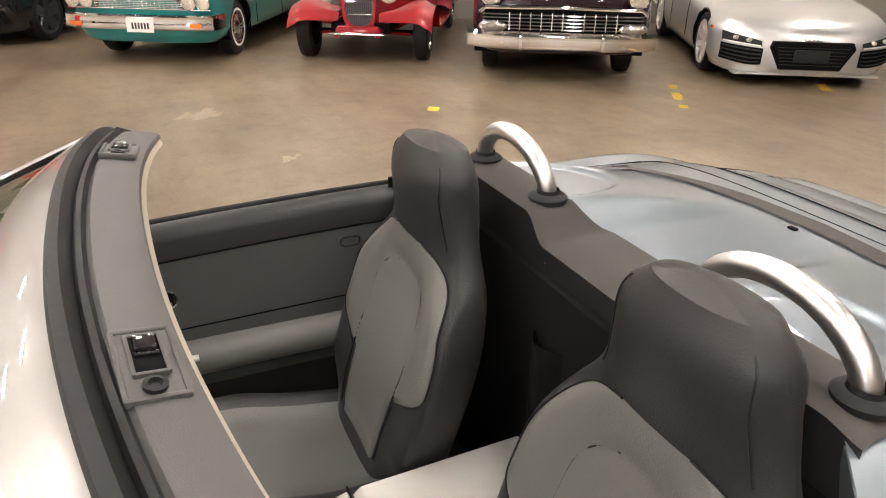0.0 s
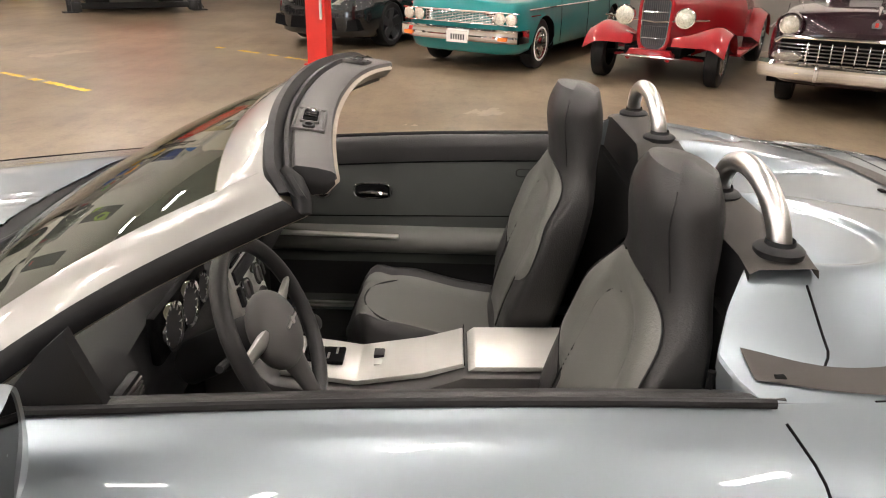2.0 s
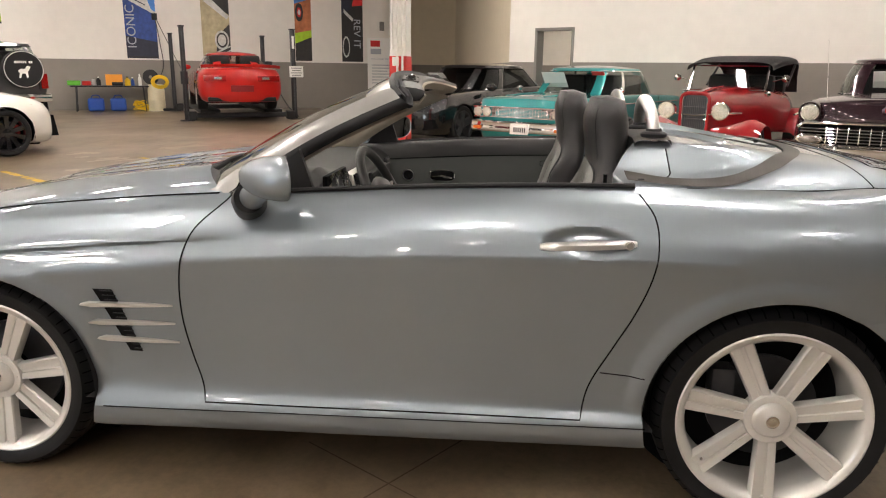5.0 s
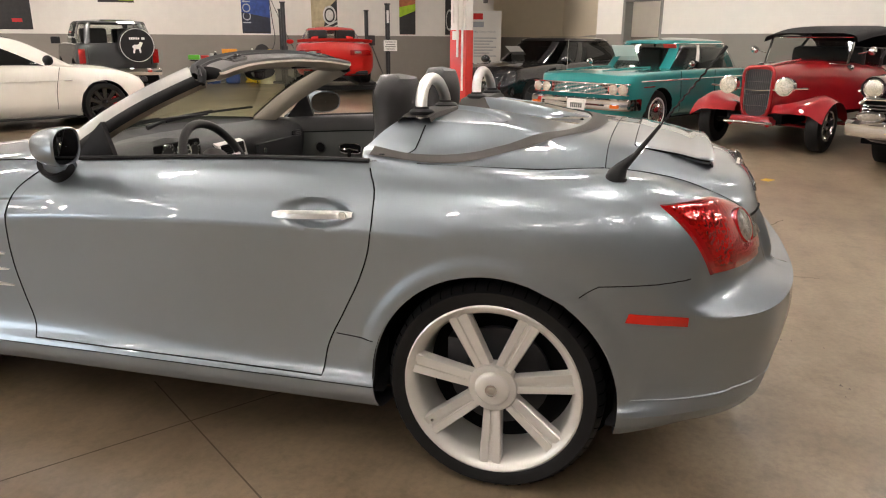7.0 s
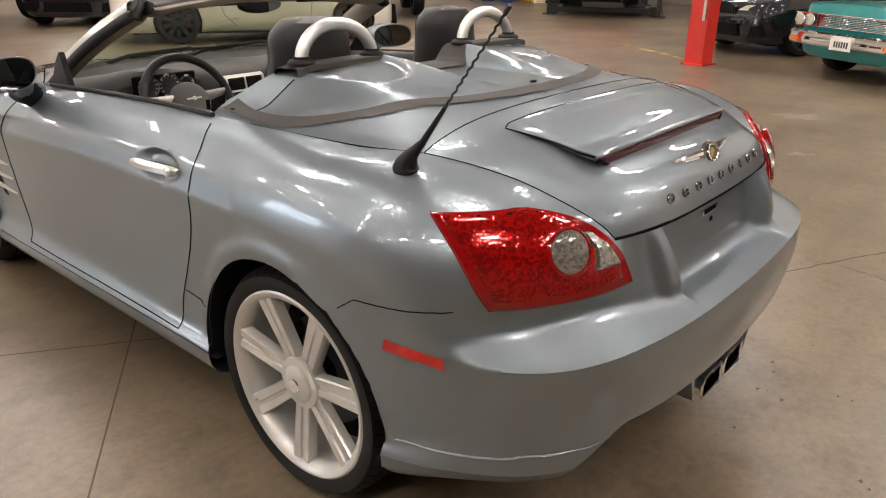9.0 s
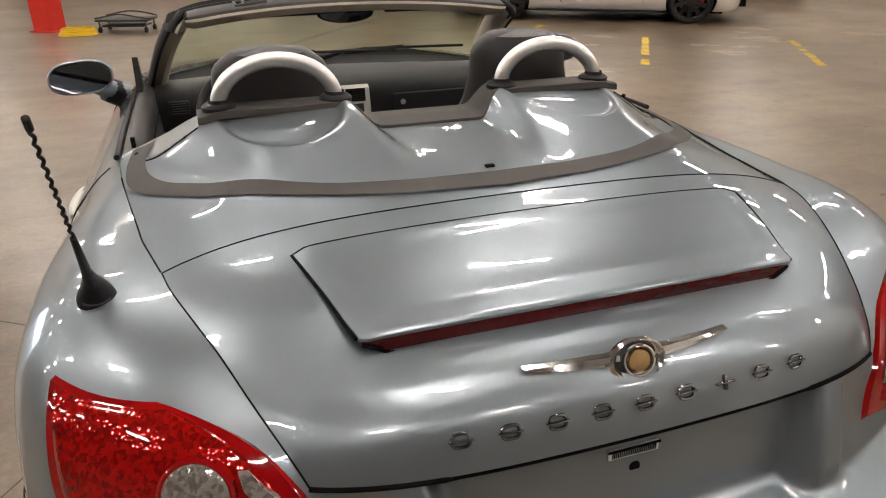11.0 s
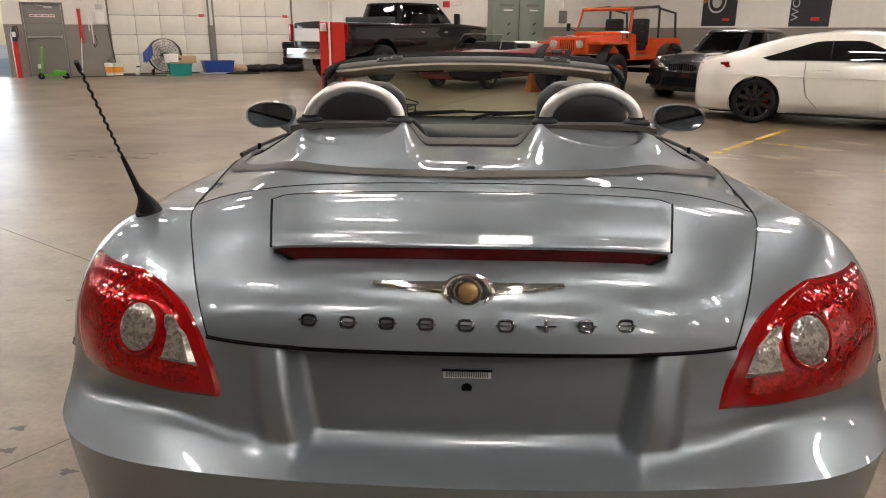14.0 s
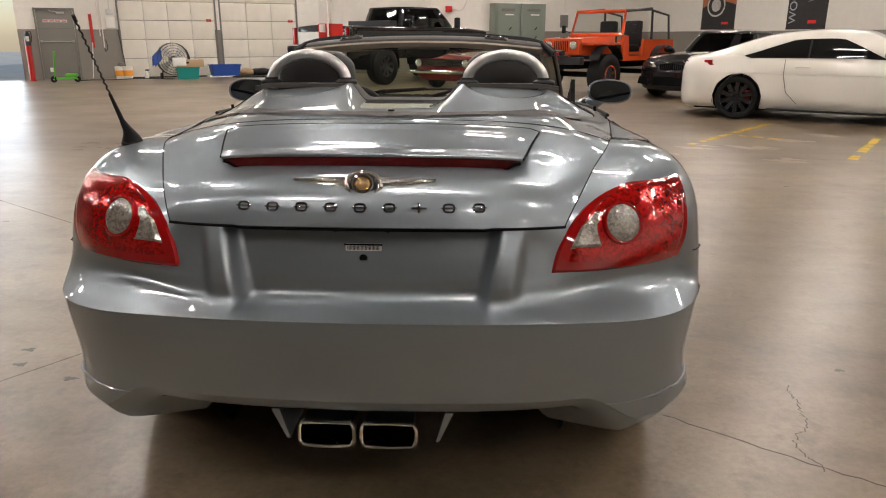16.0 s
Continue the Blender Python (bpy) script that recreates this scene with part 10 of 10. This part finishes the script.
poster("black and lime vertical poster with grey lettering", 6.09, 5.05, 2.44, 4.4, P_DARK, [
    ([(0.55, 0.02), (1, 0.02), (1, 0.30)], P_LIME), ([(0.02, 0.55), (0.3, 0.38), (0.62, 0.55), (0.5, 0.8), (0.02, 0.9)], P_LIME), ([(0.12, 0.60), (0.32, 0.48), (0.48, 0.57), (0.38, 0.72)], P_DARK)], ("ED", 0.36, 0.84, 0.33, 90, P_GREYT))
poster("dark poster with a red mark above the off-roader", 8.95, 8.0, 1.62, 3.75, P_DARK, [([(0.42, 0.10), (0.72, 0.10), (0.72, 0.15), (0.42, 0.15)], P_RED2), (ring(0.5, 0.6, 0.35, 0.16), P_NAVY)])
poster("dark and rust poster of a large round watch-like engine part", 20.27, 18.57, 1.56, 3.75, P_DARK, [
    ([(0, 0.38), (0.4, 0.5), (0.3, 1), (0, 1)], P_RUST), ([(0.6, 0.5), (1, 0.42), (1, 1), (0.6, 1)], P_RUST), (ring(0.42, 0.42, 0.27, 0.20), P_PALE), (ring(0.42, 0.42, 0.23, 0.17), P_DARK), (ring(0.42, 0.42, 0.14, 0.11), P_PALE), ([(0.3, 0.60), (0.55, 0.60), (0.52, 0.8), (0.33, 0.8)], P_PALE),
    ([(0.62, 0.09), (0.82, 0.09), (0.82, 0.13), (0.62, 0.13)], P_RED2)])
poster("black poster with grey lettering and a red mark", 16.23, 14.66, 1.53, 3.75, P_DARK, [([(0.5, 0.42), (0.95, 0.48), (0.95, 0.485), (0.5, 0.425)], P_PALE), ([(0.55, 0.09), (0.76, 0.09), (0.76, 0.14), (0.55, 0.14)], P_RED2)], ("WOO", 0.42, 0.16, 0.34, 90, P_GREYT))

bn = thing("roll_up_banner", "white roll-up banner with red and grey marks and a chequered foot", "banner", facing_a(A_N - 0.25, -5.70))
BNW = 1.12
part("sheet", box(BNW / 2, 0, 1.2, BNW, 0.006, 2.3), PAPER, bn, smooth=False)
part("stand", box(BNW / 2, 0, 0.05, BNW, 0.18, 0.1, 0.02), ALU, bn)
part("mark", box(0.28, -0.006, 2.16, 0.34, 0.004, 0.20), P_RED2, bn)
part("mark", box(0.30, -0.006, 1.90, 0.38, 0.004, 0.18), P_GREYT, bn)
lettering("Why Consign With Us", 0.085, Matrix.Translation((0.52, -0.008, 1.66)) @ pose(0, 0, 0, 90), P_GREYT, bn, "lettering", 0.001)
for k in range(7):
    part("text_bar", box(0.55 - 0.06 * (k % 3), -0.006, 1.45 - 0.10 * k, 0.8 - 0.12 * (k % 3), 0.004, 0.03), P_GREYT, bn)
for i in range(5):
    for k in range(8):
        if (i + k) % 2 == 0:
            part("chequer", box(0.08 + 0.137 * k, -0.006, 0.16 + 0.10 * i, 0.136, 0.004, 0.10), P_DARK, bn, smooth=False)
hmt = thing("blue_helmet", "shiny blue patterned drum-like helmet on the floor", "helmet", pose(*ab(15.0, -4.35), 0, 0, 0))
part("shell", ball(0, 0, 0.24, 0.24, 0.22, 0.24, 24, 16), mat("blue_flame_paint", (0.01, 0.06, 0.45), 0.25, coat=1.0, vary=0.6, scale=9), hmt)
part("visor", ball(-0.14, -0.08, 0.24, 0.13, 0.14, 0.12, 16, 10), LIFTBLACK, hmt)

pb = thing("panel_box", "grey electrical panel on the cream wall", "panel box", facing_a(A_N + 2.2, -12.0))
part("box_body", box(0, -0.08, 2.35, 0.8, 0.16, 1.0, 0.01), STEELGREY, pb)
part("panel_door", box(0, -0.166, 2.35, 0.7, 0.012, 0.9, 0.004), STEELGREY, pb)
part("conduit", tube([(-0.2, -0.06, 2.85), (-0.2, -0.06, 6.2)], 0.04, 8), W_CREAM, pb)
th = thing("wall_sensor", "small grey wall sensor near the post", "sensor", facing_a(A_N, -6.3, 2.75))
part("sensor_body", box(0, -0.03, 0, 0.16, 0.06, 0.30, 0.02), STEELGREY, th)

# frame of the doorway behind the row, and what is seen beyond it
df = thing("doorway_frame", "grey steel frame of an open doorway", "door frame", uvpose(U_E, 6.775), kind="structure")
for s in (-1, 1):
    part("jamb", box(0.125, s * 0.44, 1.1, 0.30, 0.06, 2.2, 0.006), DOORGREY, df)
part("head", box(0.125, 0, 2.19, 0.30, 0.94, 0.06, 0.006), DOORGREY, df)
wall("wall_back_room", uv(U_E + 7, 12), uv(U_E + 7, 0))
# unseen lamp, added to brighten the room beyond the doorway
bl = thing("ceiling_light", "long white linear ceiling light, switched on", "ceiling light", uvpose(U_E + 3.2, 6.8, 5.6), "ceiling lights")
part("housing", box(0, 0, 0.05, 2.5, 0.34, 0.09, 0.01), WHITE, bl)
part("diffuser", box(0, 0, -0.005, 2.4, 0.26, 0.02, 0.005), TUBE_E, bl)
ot = thing("old_truck", "teal vintage car with its boot lid raised, beyond the doorway", "car", uvpose(U_E + 3.6, 7.0, 0, 100))
part("body", box(0, 0, 0.85, 1.6, 3.2, 0.8, 0.25, 4), P_TEAL, ot)
part("raised_lid", moved(box(0, 0, 0, 1.35, 1.0, 0.08, 0.04, 3), pose(0, -1.3, 1.75, 55, 0, 0)), P_TEAL, ot)
part("cabin", box(0, 0.4, 1.42, 1.3, 1.4, 0.5, 0.2, 4), DARKGLASS, ot)
for x in (-0.75, 0.75):
    for y in (-1.1, 1.1):
        part("wheel", moved(lathe([(0.0, -0.1), (0.3, -0.1), (0.33, -0.06), (0.33, 0.06), (0.3, 0.1), (0.0, 0.1)], 24, "x"), Matrix.Translation((x, y, 0.33))), TYRE, ot)

# ---------------------------------------------------------------- floor marks, joints and stains
YPAINT = mat("worn_yellow_paint", (0.62, 0.42, 0.04), 0.55, vary=0.3, scale=10)
rng = random.Random(11)
fm = new("floor_mark")
tagged(fm, "worn yellow parking line on the concrete", "floor mark", kind="structure")


def worn_line(a, b, width, keep):
    """A line of ragged patches of paint, some of them gone."""
    a, b = Vector((a.x, a.y, 0.003)), Vector((b.x, b.y, 0.003))
    d = b - a
    n = max(int(d.length / 0.16), 2)
    side = Vector((-d.y, d.x, 0)).normalized() * width / 2
    for k in range(n):
        if rng.random() > keep:
            continue
        t0, t1 = k / n + 0.15 * rng.random() / n, (k + 0.75 + 0.4 * rng.random()) / n
        lo = [a + d * t + side * (-1 + 0.5 * rng.random() ** 2) for t in np.linspace(t0, t1, 5)]
        hi = [a + d * t + side * (1 - 0.5 * rng.random() ** 2) for t in np.linspace(t0, t1, 5)]
        part("paint_patch", grid([lo, hi]), YPAINT, fm, smooth=False)


worn_line(uv(6.15, 8.74), uv(6.0, 6.4), 0.11, 0.55)
worn_line(uv(6.54, -1.23), uv(5.45, -1.15), 0.11, 0.65)
worn_line(uv(6.9, -2.9), uv(6.5, -2.85), 0.14, 1.0)
worn_line(uv(-0.81, 7.1), uv(-0.4, 9.9), 0.11, 0.75)
worn_line(uv(0.96, 6.9), uv(1.1, 9.0), 0.11, 0.85)
worn_line(uv(-0.5, 8.3), uv(0.4, 8.2), 0.11, 0.7)
worn_line(uv(5.9, 1.15), uv(5.0, 1.2), 0.11, 0.35)
worn_line(uv(2.9, 7.0), uv(3.0, 9.0), 0.11, 0.6)

JOINT = mat("dark_floor_joint", (0.085, 0.066, 0.048), 0.8, vary=0.3, scale=20)
jo = new("floor_joint")
tagged(jo, "dark saw-cut joints and fine cracks in the concrete", "floor joint", kind="structure")


def joint(pts, width, wobble=0.0):
    path = [Vector(p) for p in smooth_path([(*q, 0.0015) for q in pts], max(8, 14 * len(pts)))] if wobble else [Vector((*q, 0.0015)) for q in pts]
    rows = []
    for i, q in enumerate(path):
        d = path[min(i + 1, len(path) - 1)] - path[max(i - 1, 0)]
        s = Vector((-d.y, d.x, 0)).normalized() * width / 2
        o = Vector((rng.uniform(-wobble, wobble), rng.uniform(-wobble, wobble), 0))
        rows.append([q + s * (0.6 + 0.6 * rng.random()) + o, q - s * (0.6 + 0.6 * rng.random()) + o])
    part("joint_line", grid(rows), JOINT, jo, smooth=False)


jd = Vector((0.58, -0.40)).normalized()
j0 = Vector((-0.80, 1.13))
joint([tuple(j0 + jd * t) for t in (-9, -6, -3, -1, 0.6)], 0.0065)
joint([tuple(j0 + jd * t) for t in (0.6, 1.4, 2.05)], 0.0065)
jn = Vector((0.42, 0.62)).normalized()
joint([tuple(j0 + jn * t) for t in (-6, -3, -0.8, 0.4)], 0.0065)
joint([(0.93, -0.10), (1.49, -0.49), (2.1, -0.80), (3.2, -1.4)], 0.008, 0.0065)
joint([(1.35, -0.42), (1.32, -0.28), (1.40, -0.15), (1.46, 0.15)], 0.005, 0.012)
joint([(1.9, -0.75), (1.86, -0.95), (1.72, -1.15), (1.7, -1.4)], 0.005, 0.012)
joint([(-3.76, 3.29), (-6.5, 5.2), (-10, 7.6)], 0.0065)

STAIN = mat("dark_oil_stain", (0.06, 0.045, 0.032), 0.35, vary=0.4, scale=10)
st = new("floor_stain")
tagged(st, "dark oil spots and stains on the concrete", "stain", kind="structure")


def stain(x, y, r, material=STAIN, parent=st, squash=0.6, turn=0.0, z=0.002):
    n = 30
    out = []
    for k in range(n):
        a = 2 * math.pi * k / n
        q = r * (0.7 + 0.22 * math.sin(3 * a + 9 * x) + 0.12 * math.sin(7 * a + 5 * y) + 0.14 * rng.random())
        px, py = q * math.cos(a), squash * q * math.sin(a)
        out.append((x + px * math.cos(turn) - py * math.sin(turn), y + px * math.sin(turn) + py * math.cos(turn), z))
    part("spot", (out, [tuple(range(n))]), material, parent, smooth=False)


# worn patches; the pale colour also paints in their glossier reflection
PALE = mat("worn_sheen_concrete", (0.33, 0.275, 0.212), 0.34, vary=0.25, scale=6)
wp = new("floor_worn_patch")
tagged(wp, "worn patches, paler because their glossy reflection is put into the colour", "worn patch", kind="structure")
for x, y, r in ((6.8, 6.9, 0.5), (6.9, 6.4, 0.35), (5.7, 5.9, 0.4), (5.8, 6.45, 0.3), (8.6, 6.5, 0.5), (6.2, 6.1, 0.22), (7.4, 7.4, 0.4), (2.9, 6.3, 0.30), (3.5, 6.4, 0.42), (2.4, 5.85, 0.2), (3.5, 5.4, 0.3), (4.2, 6.9, 0.4), (4.9, 7.4, 0.35), (5.6, 0.5, 0.28), (4.1, 0.0, 0.14), (4.9, 1.2, 0.16)):
    for k in range(3):
        stain(x + rng.uniform(-0.5, 0.5) * r, y + rng.uniform(-0.5, 0.5) * r, r * rng.uniform(0.25, 0.8), PALE, wp, rng.uniform(0.35, 0.7), radians(-30), 0.0012 + 0.0002 * k)
for k in range(12):
    stain(-4.1 + rng.uniform(-0.5, 0.5), 6.0 + rng.uniform(-0.3, 0.3), rng.uniform(0.04, 0.16))
for k in range(14):
    stain(0.55 + rng.uniform(-0.45, 0.5), -1.0 + rng.uniform(-0.25, 0.25), rng.uniform(0.004, 0.013))
for x, y in ((-1.62, 0.30), (-1.57, 0.16), (-1.30, 0.05)):
    stain(x, y, 0.035)
for x, y in ((-1.35, -0.95), (-1.12, -0.75), (-1.5, -0.55), (-1.18, -1.25), (-1.0, -1.5), (-1.75, -0.3), (-0.95, -1.05), (1.65, 0.35), (2.0, -0.1), (-1.55, 0.9), (-2.1, 1.6), (3.2, 1.5), (-3.2, 2.4), (4.4, 2.6), (3.0, 4.0)):
    stain(x + rng.uniform(-0.1, 0.1), y + rng.uniform(-0.1, 0.1), rng.uniform(0.015, 0.035))
